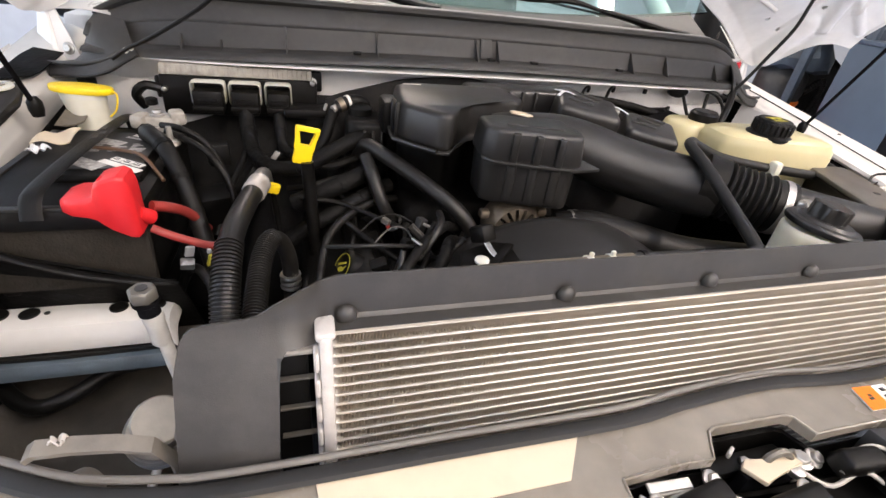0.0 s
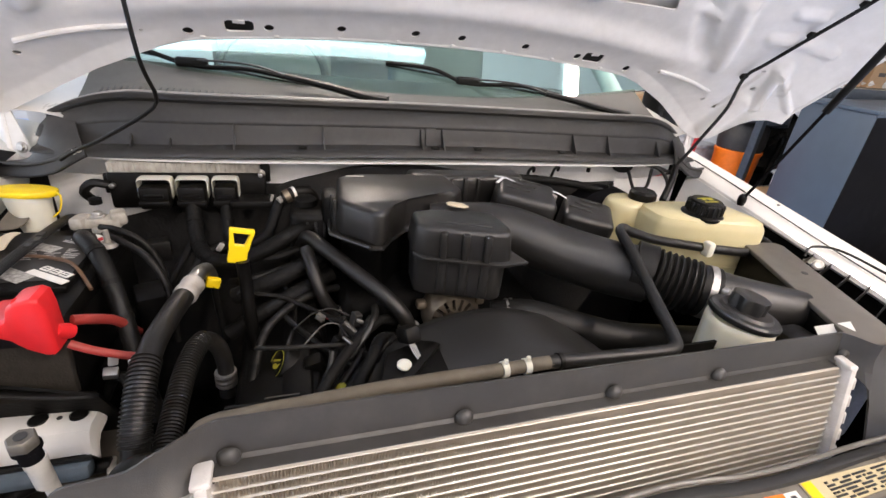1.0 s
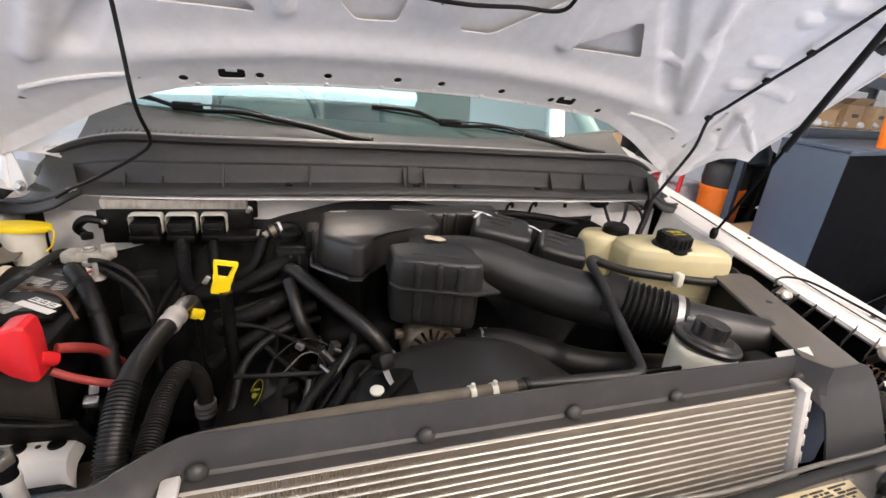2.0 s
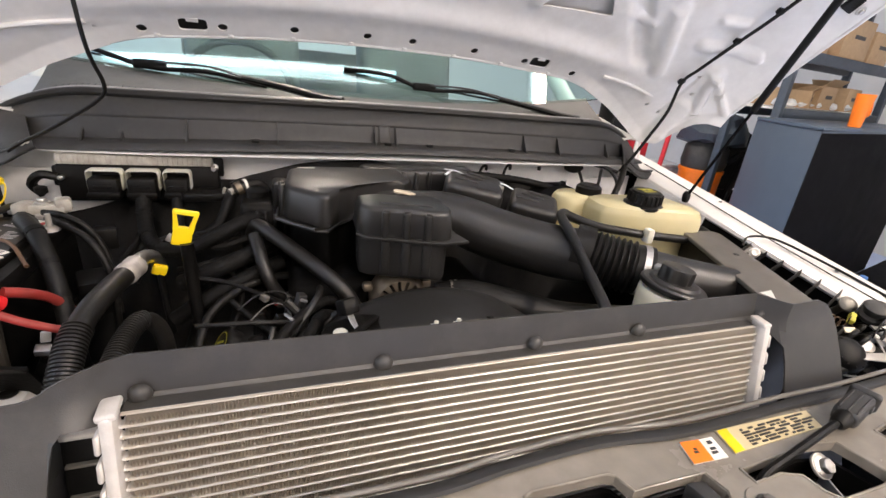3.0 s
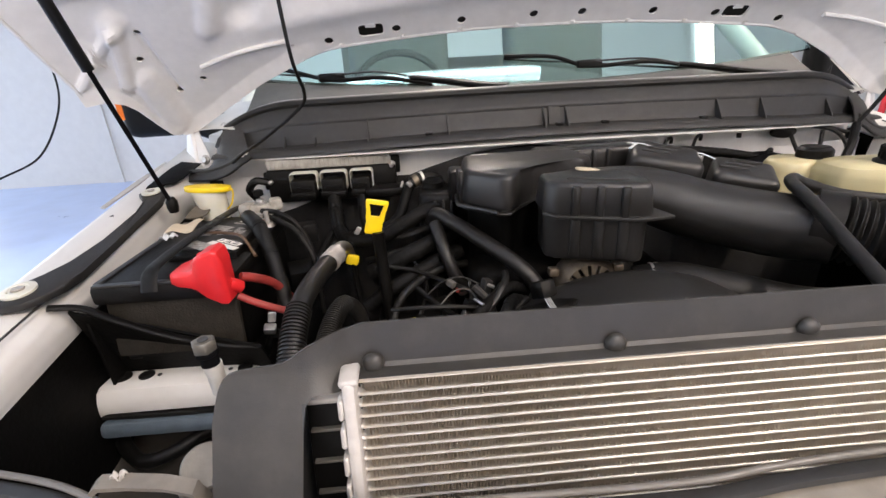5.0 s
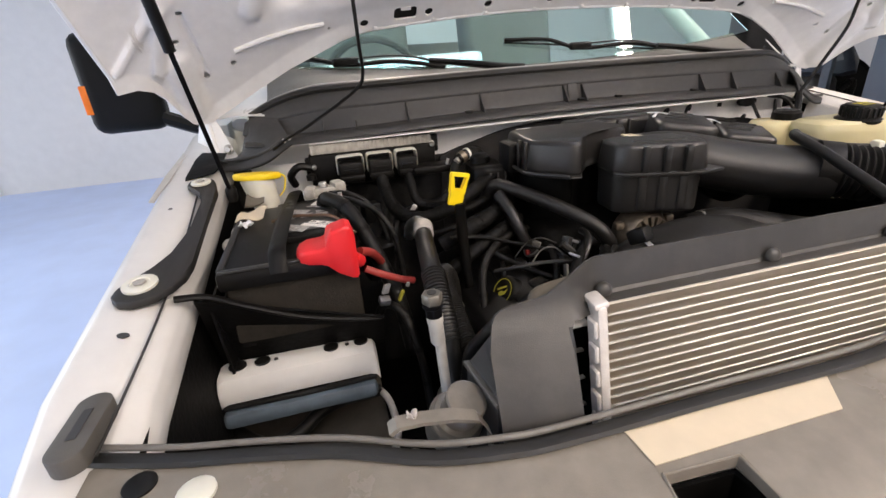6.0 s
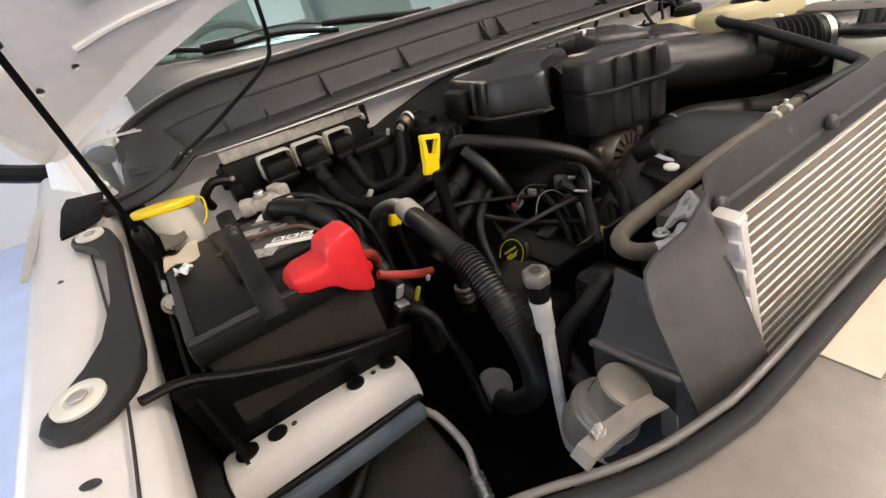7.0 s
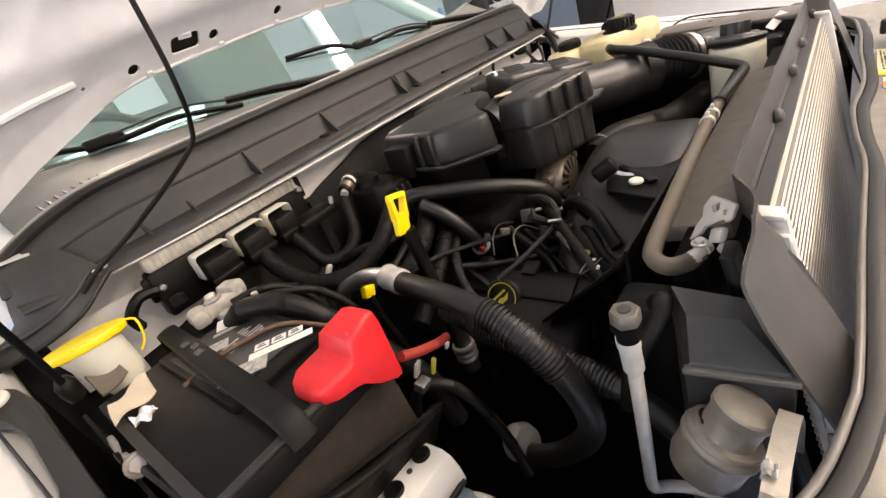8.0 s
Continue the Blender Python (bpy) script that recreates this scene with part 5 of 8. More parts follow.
part("bracket", loft([[(x + a * 0.002, y, z + b) for a, y, b in ((0, -0.0065 + dy, 0.0), (0, 0.0065 + dy, 0.002), (1, 0.0065 + dy, -0.002), (1, -0.0065 + dy, -0.004))]
                      for x, dy, z in ((-0.520, -0.046, 1.040), (-0.522, -0.046, 1.075), (-0.532, -0.045, 1.093), (-0.555, -0.044, 1.101), (-0.585, -0.043, 1.105), (-0.607, -0.043, 1.106), (-0.614, -0.042, 1.100))]), HORN, horn, "flat dull steel bracket")
random.seed(12)
tag = sheet(lambda u, v: (-0.596 + 0.009 * u, -0.044 + 0.008 * v, 1.100 + 0.004 * math.sin(7 * u + 3 * v) + 0.006 + 0.003 * math.cos(9 * v)), 8, 6, 0.0012)
part("foil_tag", tag, HEADER, horn, "crumpled pale tag")
part("mouth", lathe([(0.014, 0), (0.017, 0.012), (0.024, 0.026), (0.028, 0.030)], 20, pose(-0.592, -0.030, 1.040, 70, 0, -20)), HORN, horn)
pump = thing("rubber_air_guide", (-0.49, 0.01, 1.0), "black plastic air guide box beside the radiator", "air guide")
part("guide", loft([[(-0.520, 0.022, 0.945), (-0.512, -0.046, 0.945), (-0.452, -0.040, 0.945), (-0.446, 0.050, 0.945)], [(-0.520, 0.022, 1.100), (-0.512, -0.046, 1.100), (-0.452, -0.040, 1.100), (-0.446, 0.050, 1.100)],
                    [(-0.516, 0.019, 1.106), (-0.509, -0.043, 1.106), (-0.455, -0.038, 1.108), (-0.449, 0.046, 1.108)], [(-0.488, 0.026, 1.130), (-0.484, -0.010, 1.128), (-0.462, -0.008, 1.132), (-0.458, 0.044, 1.134)]]), COWL, pump, angle=20)
part("guide_lip", prism([(-0.524, 0.024), (-0.515, -0.050), (-0.508, -0.049), (-0.516, 0.023)], 0.006, pose(0, 0, 1.098), 0.002), COWLTOP, pump, "dusty grey ledge")
part("guide_hose", tube([(-0.505, 0.080, 1.02), (-0.500, 0.070, 1.075), (-0.488, 0.052, 1.108), (-0.470, 0.048, 1.125), (-0.455, 0.060, 1.110)], 0.0085, 10, 0.006), RUBBER, pump)
line = thing("steel_line", (-0.60, 0.25, 0.80), "bent bright steel line with threaded sleeve", "pipe")
part("pipe", tube([(-0.606, 0.295, 0.872), (-0.597, 0.264, 0.885), (-0.589, 0.238, 0.882), (-0.587, 0.189, 0.872), (-0.599, 0.154, 0.862), (-0.609, 0.117, 0.852), (-0.615, 0.07, 0.84)], 0.0058, 10, 0.008), PALESTEEL, line)
part("sleeve", tube([(-0.599, 0.155, 0.862), (-0.604, 0.136, 0.857), (-0.610, 0.113, 0.851)], ribbed(0.0085, 0.007, 0.10), 10, 0.0015), STEEL, line)

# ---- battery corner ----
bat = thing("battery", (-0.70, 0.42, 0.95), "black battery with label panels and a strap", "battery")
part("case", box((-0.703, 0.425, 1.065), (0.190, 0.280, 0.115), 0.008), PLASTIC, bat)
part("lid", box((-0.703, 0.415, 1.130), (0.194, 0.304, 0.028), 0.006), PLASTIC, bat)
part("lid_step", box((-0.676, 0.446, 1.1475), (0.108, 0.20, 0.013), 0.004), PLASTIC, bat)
part("lid_rim", box((-0.703, 0.270, 1.1445), (0.186, 0.010, 0.004), 0.001), AIRBOX, bat)
part("lid_rim", box((-0.794, 0.415, 1.1445), (0.010, 0.280, 0.004), 0.001), AIRBOX, bat)
part("front_wrap", box((-0.700, 0.278, 1.072), (0.186, 0.014, 0.090), 0.005, turn=(-6, 0, 0)), WRAP, bat, "dull brown-black battery wrap")
lab = part("label", box((-0.675, 0.440, 1.1555), (0.095, 0.150, 0.001), 0), INK, bat, "black label with pale print")
random.seed(5)
rows = [(0.004 + (i % 3) * 0.026, 0.006 + (i // 3) * 0.006, random.uniform(0.006, 0.022), 0.0016) for i in range(18)]
part("print", bars(rows, pose(-0.715, 0.425, 1.1560)), GREYMETAL, lab)
tag_ = part("sticker", box((-0.639, 0.500, 1.1562), (0.052, 0.028, 0.0012), 0, turn=(0, 0, -28)), PAPER, bat, "white label with a red mark on the battery")
part("red_mark", moved(box((0.014, 0.002, 0.0008), (0.010, 0.012, 0.0006), 0), pose(-0.639, 0.500, 1.1562, 0, 0, -28)), RED, tag_)
part("print", moved(bars([(-0.024, -0.022 + 0.0035 * k, 0.030, 0.0016) for k in range(2)], pose(0, 0, 0.0002)), pose(-0.645, 0.500, 1.1562, 0, 0, -28)), GREYMETAL, tag_)
strip = part("sticker", box((-0.653, 0.374, 1.1562), (0.070, 0.011, 0.0012), 0, turn=(0, 0, -36)), PAPER, bat, "long white label strip on the battery")
for k in range(3):
    sq = Matrix.Translation((-0.653, 0.374, 1.1562)) @ pose(0, 0, 0, 0, 0, -36) @ pose(-0.022 + 0.019 * k, 0.0145, 0)
    part("square", moved(box((0, 0, 0), (0.016, 0.011, 0.0012), 0), sq), PAPER, strip)
    part("square_print", moved(bars([(-0.005, -0.003, 0.010, 0.0014), (-0.004, 0.001, 0.007, 0.0014)], pose(0, 0, 0.0006)), sq), INK, strip)
part("scuffed_print", box((-0.695, 0.383, 1.1560), (0.050, 0.024, 0.0008), 0, turn=(0, 0, -36)), SCUFF, bat, "worn silver print on the battery")
part("scuffed_print", box((-0.690, 0.470, 1.1560), (0.040, 0.020, 0.0008), 0, turn=(0, 0, -30)), SCUFF, bat, "worn silver print on the battery")
part("strap", tube([(-0.694, 0.610, 1.110), (-0.695, 0.598, 1.150), (-0.697, 0.580, 1.163), (-0.708, 0.42, 1.166), (-0.714, 0.30, 1.163), (-0.715, 0.270, 1.156), (-0.715, 0.258, 1.135)], 0.0125, 12, 0.01, flat=0.24), PLASTIC, bat, "flat dark grey hold-down strap")
for k in range(3):
    part("strap_slot", box((-0.704 + 0.004 * (k % 2), 0.455 + 0.020 * k, 1.1690), (0.008, 0.013, 0.002), 0), INK, bat)
part("terminal", lathe([(0.011, 0), (0.010, 0.018), (0.006, 0.020)], 16, pose(-0.640, 0.300, 1.143)), ZINC, bat)
part("terminal", lathe([(0.011, 0), (0.010, 0.018), (0.006, 0.020)], 16, pose(-0.640, 0.535, 1.143)), ZINC, bat)
part("cable", tube([(-0.735, 0.452, 1.150), (-0.70, 0.440, 1.158), (-0.665, 0.425, 1.160), (-0.63, 0.400, 1.160), (-0.60, 0.36, 1.140)], 0.0028, 8, 0.01), BROWN, bat, "brown lead across the battery")

cap = thing("terminal_cap", (-0.635, 0.285, 1.14), "bright red rubber cap over the battery terminal", "terminal cap")
def cap_section(x, y0, y1, z0, z1, r):
    """A rounded upright section of the cap at x."""
    pts = []
    for cy, cz, a0 in ((y1 - r, z1 - r, 0), (y0 + r, z1 - r, 90), (y0 + r, z0 + r * 0.3, 180), (y1 - r, z0 + r * 0.3, 270)):
        for k in range(5):
            a = radians(a0 + 22.5 * k)
            rz = r if a0 < 180 else r * 0.3
            pts.append((x, cy + r * math.cos(a), cz + rz * math.sin(a)))
    return pts


SECTIONS = [(-0.690, 0.276, 0.300, 1.144, 1.151, 0.003), (-0.685, 0.264, 0.308, 1.141, 1.157, 0.006), (-0.674, 0.257, 0.314, 1.139, 1.160, 0.006), (-0.656, 0.254, 0.314, 1.137, 1.161, 0.006),
            (-0.648, 0.253, 0.308, 1.134, 1.165, 0.006), (-0.643, 0.252, 0.302, 1.129, 1.181, 0.006), (-0.635, 0.251, 0.296, 1.122, 1.186, 0.005), (-0.617, 0.250, 0.290, 1.112, 1.192, 0.005), (-0.610, 0.252, 0.288, 1.110, 1.189, 0.005), (-0.606, 0.256, 0.284, 1.113, 1.176, 0.004)]
part("cap", loft([cap_section(*q) for q in SECTIONS]), RED, cap, angle=40)
part("ridge", prism([(-0.648, 1.164), (-0.638, 1.187), (-0.630, 1.184), (-0.622, 1.187)], 0.010, Matrix(((1, 0, 0, 0), (0, 0, -1, 0.268), (0, 1, 0, 0), (0, 0, 0, 1))), 0.002), RED, cap)
part("spout", tube([(-0.612, 0.270, 1.135), (-0.602, 0.285, 1.122)], 0.010, 10, 0.006), RED, cap)
cable = whole("battery_cable", tube([(-0.600, 0.290, 1.135), (-0.585, 0.305, 1.125), (-0.570, 0.335, 1.10), (-0.555, 0.36, 1.06)], 0.007, 10, 0.008), REDWIRE, "thick red battery cable", "cable")
whole("battery_cable", tube([(-0.597, 0.262, 1.118), (-0.575, 0.262, 1.105), (-0.545, 0.268, 1.088), (-0.525, 0.272, 1.080)], 0.0055, 10, 0.008), REDWIRE, "thin red battery cable", "cable")

frame_ = thing("battery_tray", (-0.80, 0.42, 0.95), "dark grey plastic battery tray bolted to the fender", "battery tray")
rail = [(-0.918, 0.245), (-0.908, 0.232), (-0.890, 0.226), (-0.865, 0.232), (-0.846, 0.250), (-0.836, 0.275), (-0.834, 0.310), (-0.834, 0.40), (-0.832, 0.56), (-0.838, 0.592), (-0.845, 0.606), (-0.868, 0.612), (-0.886, 0.604), (-0.888, 0.586), (-0.872, 0.566), (-0.856, 0.545), (-0.850, 0.50), (-0.852, 0.40), (-0.862, 0.335), (-0.880, 0.300), (-0.905, 0.278), (-0.916, 0.262)]
bm = prism(rail, 0.012, pose(0, 0, 0), 0.003)
for v in bm.verts:
    v.co.z += ledge(v.co.y) + 0.006 - 0.03 * max(0, (v.co.x + 0.84) / 0.035)
part("rail", bm, RAIL, frame_)
part("front_rim", tube([(-0.850, 0.250, 1.126), (-0.815, 0.262, 1.116), (-0.77, 0.254, 1.098), (-0.70, 0.250, 1.068), (-0.63, 0.252, 1.046), (-0.585, 0.262, 1.032)], 0.0065, 10, 0.01, flat=0.7), PLASTIC, frame_)
part("front_wall", sheet(lambda u, v: (-0.83 + 0.25 * u, 0.254 + 0.075 * v, (1.115 - 0.080 * u) * (1 - v) + 0.90 * v), 10, 6, 0.004), DARK, frame_)
part("side_wall", sheet(lambda u, v: (-0.812 + 0.008 * v, 0.26 + 0.34 * u, (1.10 + 0.03 * u) * (1 - v) + 0.92 * v), 8, 5, 0.004), PLASTIC, frame_)
for x, y, r in ((-0.886, 0.260, 0.0215), (-0.862, 0.586, 0.0175)):
    zz = ledge(y) + 0.019
    fb = part("washer", lathe([(r, 0), (r, 0.003), (r * 0.85, 0.0042), (r * 0.6, 0.0046), (r * 0.55, 0.003)], 24, pose(x, y, zz, 9, 0, 0)), MILK, frame_, "pale round washer bolt")
    part("bolt", hexbolt((x, y, zz + 0.003), r * 0.42, 0.003, washer=False), ZINC, fb)
part("rod", tube([(-0.806, 0.43, 1.125), (-0.80, 0.36, 1.11), (-0.80, 0.30, 1.09)], 0.0040, 8, 0.01), COWL, frame_)
part("rod_nut", hexbolt((-0.806, 0.432, 1.124), 0.009, 0.012, pose(0, 0, 0, 60, 0, 0)), ZINC, frame_)
for y, z in ((0.46, 1.112), (0.50, 1.118)):
    part("pale_pad", box((-0.812, y, z), (0.006, 0.022, 0.026), 0.002, turn=(0, 15, 0)), GREYMETAL, frame_)

# washer bottle neck with its yellow lid
neck = thing("washer_filler", (-0.765, 0.61, 1.05), "white washer filler neck with a yellow lid", "washer filler")
part("neck", tube([(-0.752, 0.610, 1.03), (-0.755, 0.610, 1.12), (-0.762, 0.614, 1.165), (-0.766, 0.618, 1.195)], lambda s: 0.022 + 0.14 * max(0, s - 0.08), 20, 0.01), MILK, neck)
lid = prism([(0.046 * math.cos(a), 0.036 * math.sin(a)) for a in np.linspace(0, 2 * math.pi, 24, endpoint=False)], 0.011, pose(-0.766, 0.618, 1.192, -6, 4, 0), 0.003)
part("lid", lid, YELLOW, neck, "yellow lid")
part("lid_tether", tube([(-0.722, 0.612, 1.198), (-0.712, 0.606, 1.192), (-0.717, 0.602, 1.168), (-0.728, 0.600, 1.156)], 0.0016, 6, 0.006), YELLOW, neck)
whole("film_scrap", sheet(lambda u, v: (-0.799 + 0.046 * u + 0.006 * v, 0.478 + 0.040 * v + 0.012 * u, 1.1485 + 0.004 * math.sin(u * 6 + v * 3) + 0.006 * v), 12, 8, 0.0016), CREAMPAPER, "crumpled cream plastic scrap on the battery", "scrap")
whole("foil_scrap", sheet(lambda u, v: (-0.788 + 0.022 * u, 0.440 + 0.022 * v, 1.148 + 0.004 * math.sin(u * 9 + 2 * v) * math.cos(7 * v) + 0.004), 12, 12, 0.0014), CLEARBAG, "crumpled clear film on the battery edge", "scrap")
whole("dust_plate", sheet(lambda u, v: (-0.790 + 0.034 * u, 0.545 + 0.060 * v + 0.02 * u, 1.156 + 0.012 * v - 0.004 * math.sin(3 * u)), 8, 8, 0.003), RADTOP, "dusty brown plastic flap behind the battery", "flap")

# rubber stops on the driver-side front corner
stop = thing("hood_stop", (-0.885, 0.05, 1.08), "dark grey oblong rubber hood stop on the fender corner", "rubber stop")
part("pad", prism([(-0.885 + 0.016 * math.cos(a), 0.048 + 0.030 * math.copysign(1, math.sin(a)) * (1 if abs(math.sin(a)) > 0.01 else 0) + 0.016 * math.sin(a)) for a in np.linspace(0.05, 2 * math.pi + 0.05, 24, endpoint=False)], 0.020, pose(0, 0, 1.090), 0.004), COWLTOP, stop)
part("slot", box((-0.885, 0.048, 1.1105), (0.008, 0.040, 0.001), 0), INK, stop)
whole("panel_plug", lathe([(0.014, 0), (0.014, 0.002), (0.010, 0.004)], 20, pose(-0.828, -0.010, 1.076)), RUBBER, "black rubber plug in the panel corner", "plug")
whole("panel_button", lathe([(0.016, 0), (0.016, 0.003), (0.012, 0.005), (0.004, 0.0055)], 20, pose(-0.777, -0.036, 1.0775)), MILK, "cream plastic button on the panel corner", "button")

# ---- control module on the firewall ----
pcm = thing("engine_control_module", (-0.52, 0.68, 1.10), "engine control module with finned case and three plugs", "control module")
part("case", box((-0.520, 0.690, 1.178), (0.285, 0.030, 0.075), 0.006), PLASTIC, pcm)
fins = box((-0.522, 0.680, 1.226), (0.270, 0.024, 0.020), 0.003)
for k in range(30):
    add(fins, box((-0.650 + k * 0.0089, 0.6685, 1.227), (0.0066, 0.0025, 0.019), 0.0008, 1))
part("finned_top", fins, BLOCKWHITE, pcm, "dull stained ribbed alloy top")
for cx, w in ((-0.576, 0.060), (-0.512, 0.058), (-0.452, 0.050)):
    sh = part("plug_shroud", cut(box((cx, 0.657, 1.190), (w, 0.034, 0.044), 0.007), [box((cx, 0.645, 1.183), (w - 0.0036, 0.06, 0.054), 0.006)]), MILK, pcm, "pale plastic plug shroud")
    part("plug", box((cx, 0.650, 1.176), (w - 0.009, 0.040, 0.044), 0.005), PLASTIC, sh)
    part("plug_lever", box((cx, 0.634, 1.166), (w - 0.006, 0.016, 0.012), 0.003), PLASTIC, sh)
    part("plug_ridge", box((cx, 0.630, 1.181), (w * 0.55, 0.004, 0.008), 0.001, 1), PLASTIC, sh)
for x, z in ((-0.653, 1.190), (-0.386, 1.212)):
    lug = part("lug", box((x, 0.687, z), (0.036, 0.010, 0.040), 0.004), PLASTIC, pcm)
    part("stud", lathe([(0.0085, 0), (0.0085, 0.004), (0.005, 0.005), (0.005, 0.016), (0.003, 0.018)], 14, pose(x, 0.682, z, 90, 0, 0)), STEEL, lug)
bracket = thing("pipe_bracket", (-0.40, 0.62, 1.10), "black bracket with pale metal clips beside the control module", "bracket")
part("plate", box((-0.40, 0.640, 1.165), (0.085, 0.05, 0.018), 0.005), PLASTIC, bracket)
part("pale_tab", box((-0.462, 0.565, 1.100), (0.010, 0.006, 0.020), 0.002, turn=(20, 30, 10)), GREYMETAL, bracket)
part("spring_clip", box((-0.365, 0.622, 1.178), (0.005, 0.008, 0.016), 0.002, turn=(0, 20, 20)), ZINC, bracket)
vacuum = thing("brake_hose_elbow", (-0.32, 0.62, 1.12), "black elbow hose with copper and white bands", "hose")
part("elbow", tube([(-0.345, 0.60, 1.185), (-0.315, 0.61, 1.195), (-0.290, 0.622, 1.186), (-0.282, 0.63, 1.150), (-0.29, 0.62, 1.10)], 0.0125, 12, 0.008), RUBBER, vacuum)
part("band", tube([(-0.340, 0.602, 1.187), (-0.330, 0.605, 1.191)], 0.0136, 12, 0.004), BRONZE, vacuum, "copper band")
part("band", tube([(-0.325, 0.607, 1.193), (-0.320, 0.609, 1.194)], 0.0136, 12, 0.004), PAPER, vacuum, "white band")
part("nozzle", tube([(-0.352, 0.595, 1.182), (-0.345, 0.60, 1.185)], 0.007, 10, 0.004), ZINC, vacuum)


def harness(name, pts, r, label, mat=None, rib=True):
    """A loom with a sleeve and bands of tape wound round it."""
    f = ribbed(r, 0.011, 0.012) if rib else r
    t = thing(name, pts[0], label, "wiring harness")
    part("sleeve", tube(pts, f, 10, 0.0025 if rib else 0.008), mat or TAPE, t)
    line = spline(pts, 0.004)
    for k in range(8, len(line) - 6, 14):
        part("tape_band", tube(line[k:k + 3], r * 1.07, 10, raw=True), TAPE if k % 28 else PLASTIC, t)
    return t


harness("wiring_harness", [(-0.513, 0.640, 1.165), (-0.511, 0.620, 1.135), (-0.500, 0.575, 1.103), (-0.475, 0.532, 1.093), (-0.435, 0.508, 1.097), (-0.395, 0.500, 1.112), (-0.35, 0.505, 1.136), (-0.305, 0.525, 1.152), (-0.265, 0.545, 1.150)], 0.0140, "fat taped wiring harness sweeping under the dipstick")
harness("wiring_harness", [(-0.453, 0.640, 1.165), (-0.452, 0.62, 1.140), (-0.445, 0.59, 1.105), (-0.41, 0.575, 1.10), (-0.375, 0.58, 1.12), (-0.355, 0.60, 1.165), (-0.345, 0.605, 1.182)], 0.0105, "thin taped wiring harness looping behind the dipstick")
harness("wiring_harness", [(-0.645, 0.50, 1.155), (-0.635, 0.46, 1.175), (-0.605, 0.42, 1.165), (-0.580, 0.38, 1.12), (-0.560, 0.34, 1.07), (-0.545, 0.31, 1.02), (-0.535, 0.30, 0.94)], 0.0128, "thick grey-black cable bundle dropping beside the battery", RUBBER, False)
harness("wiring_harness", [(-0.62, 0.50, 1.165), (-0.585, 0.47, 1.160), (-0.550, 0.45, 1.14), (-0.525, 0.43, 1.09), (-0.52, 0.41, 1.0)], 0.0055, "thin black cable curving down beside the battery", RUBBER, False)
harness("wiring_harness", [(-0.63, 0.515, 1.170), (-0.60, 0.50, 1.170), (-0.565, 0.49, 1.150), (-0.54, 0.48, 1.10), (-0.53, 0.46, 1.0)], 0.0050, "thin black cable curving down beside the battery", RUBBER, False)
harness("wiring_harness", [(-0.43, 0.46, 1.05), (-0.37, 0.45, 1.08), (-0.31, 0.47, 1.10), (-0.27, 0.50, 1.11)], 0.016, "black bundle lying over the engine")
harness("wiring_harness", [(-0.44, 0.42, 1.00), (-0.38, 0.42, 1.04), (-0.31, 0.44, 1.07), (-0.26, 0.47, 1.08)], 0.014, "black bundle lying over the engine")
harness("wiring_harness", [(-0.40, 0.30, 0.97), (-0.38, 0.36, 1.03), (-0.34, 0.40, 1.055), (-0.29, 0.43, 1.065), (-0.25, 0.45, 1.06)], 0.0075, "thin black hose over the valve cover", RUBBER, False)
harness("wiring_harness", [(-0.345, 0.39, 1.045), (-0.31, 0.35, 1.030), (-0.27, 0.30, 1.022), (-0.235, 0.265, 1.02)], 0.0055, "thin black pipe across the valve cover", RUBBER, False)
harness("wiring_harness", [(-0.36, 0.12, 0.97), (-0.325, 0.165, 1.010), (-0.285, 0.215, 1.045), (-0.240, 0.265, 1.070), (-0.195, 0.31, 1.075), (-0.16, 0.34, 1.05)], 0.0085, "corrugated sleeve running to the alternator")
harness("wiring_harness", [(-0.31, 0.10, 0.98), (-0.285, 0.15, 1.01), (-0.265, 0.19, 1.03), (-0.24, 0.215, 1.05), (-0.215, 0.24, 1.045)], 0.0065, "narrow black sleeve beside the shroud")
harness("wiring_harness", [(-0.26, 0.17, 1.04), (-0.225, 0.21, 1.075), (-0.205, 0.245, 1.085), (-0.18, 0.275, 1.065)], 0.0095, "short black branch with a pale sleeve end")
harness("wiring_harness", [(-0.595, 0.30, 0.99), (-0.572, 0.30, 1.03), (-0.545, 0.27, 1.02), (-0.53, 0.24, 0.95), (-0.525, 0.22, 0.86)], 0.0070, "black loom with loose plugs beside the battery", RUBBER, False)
for p, s, mm, rz in (((-0.568, 0.290, 1.064), (0.012, 0.005, 0.020), GREYMETAL, 20), ((-0.573, 0.286, 1.046), (0.018, 0.014, 0.012), STEEL, 10), ((-0.545, 0.291, 1.047), (0.006, 0.006, 0.022), YELLOWPRINT, 30), ((-0.537, 0.262, 1.080), (0.006, 0.004, 0.009), GREYMETAL, 0)):
    whole("loose_plug", box(p, s, 0.002, turn=(20, 10, rz)), mm, "small pale plug hanging by the battery", "plug", "loose plugs by the battery")

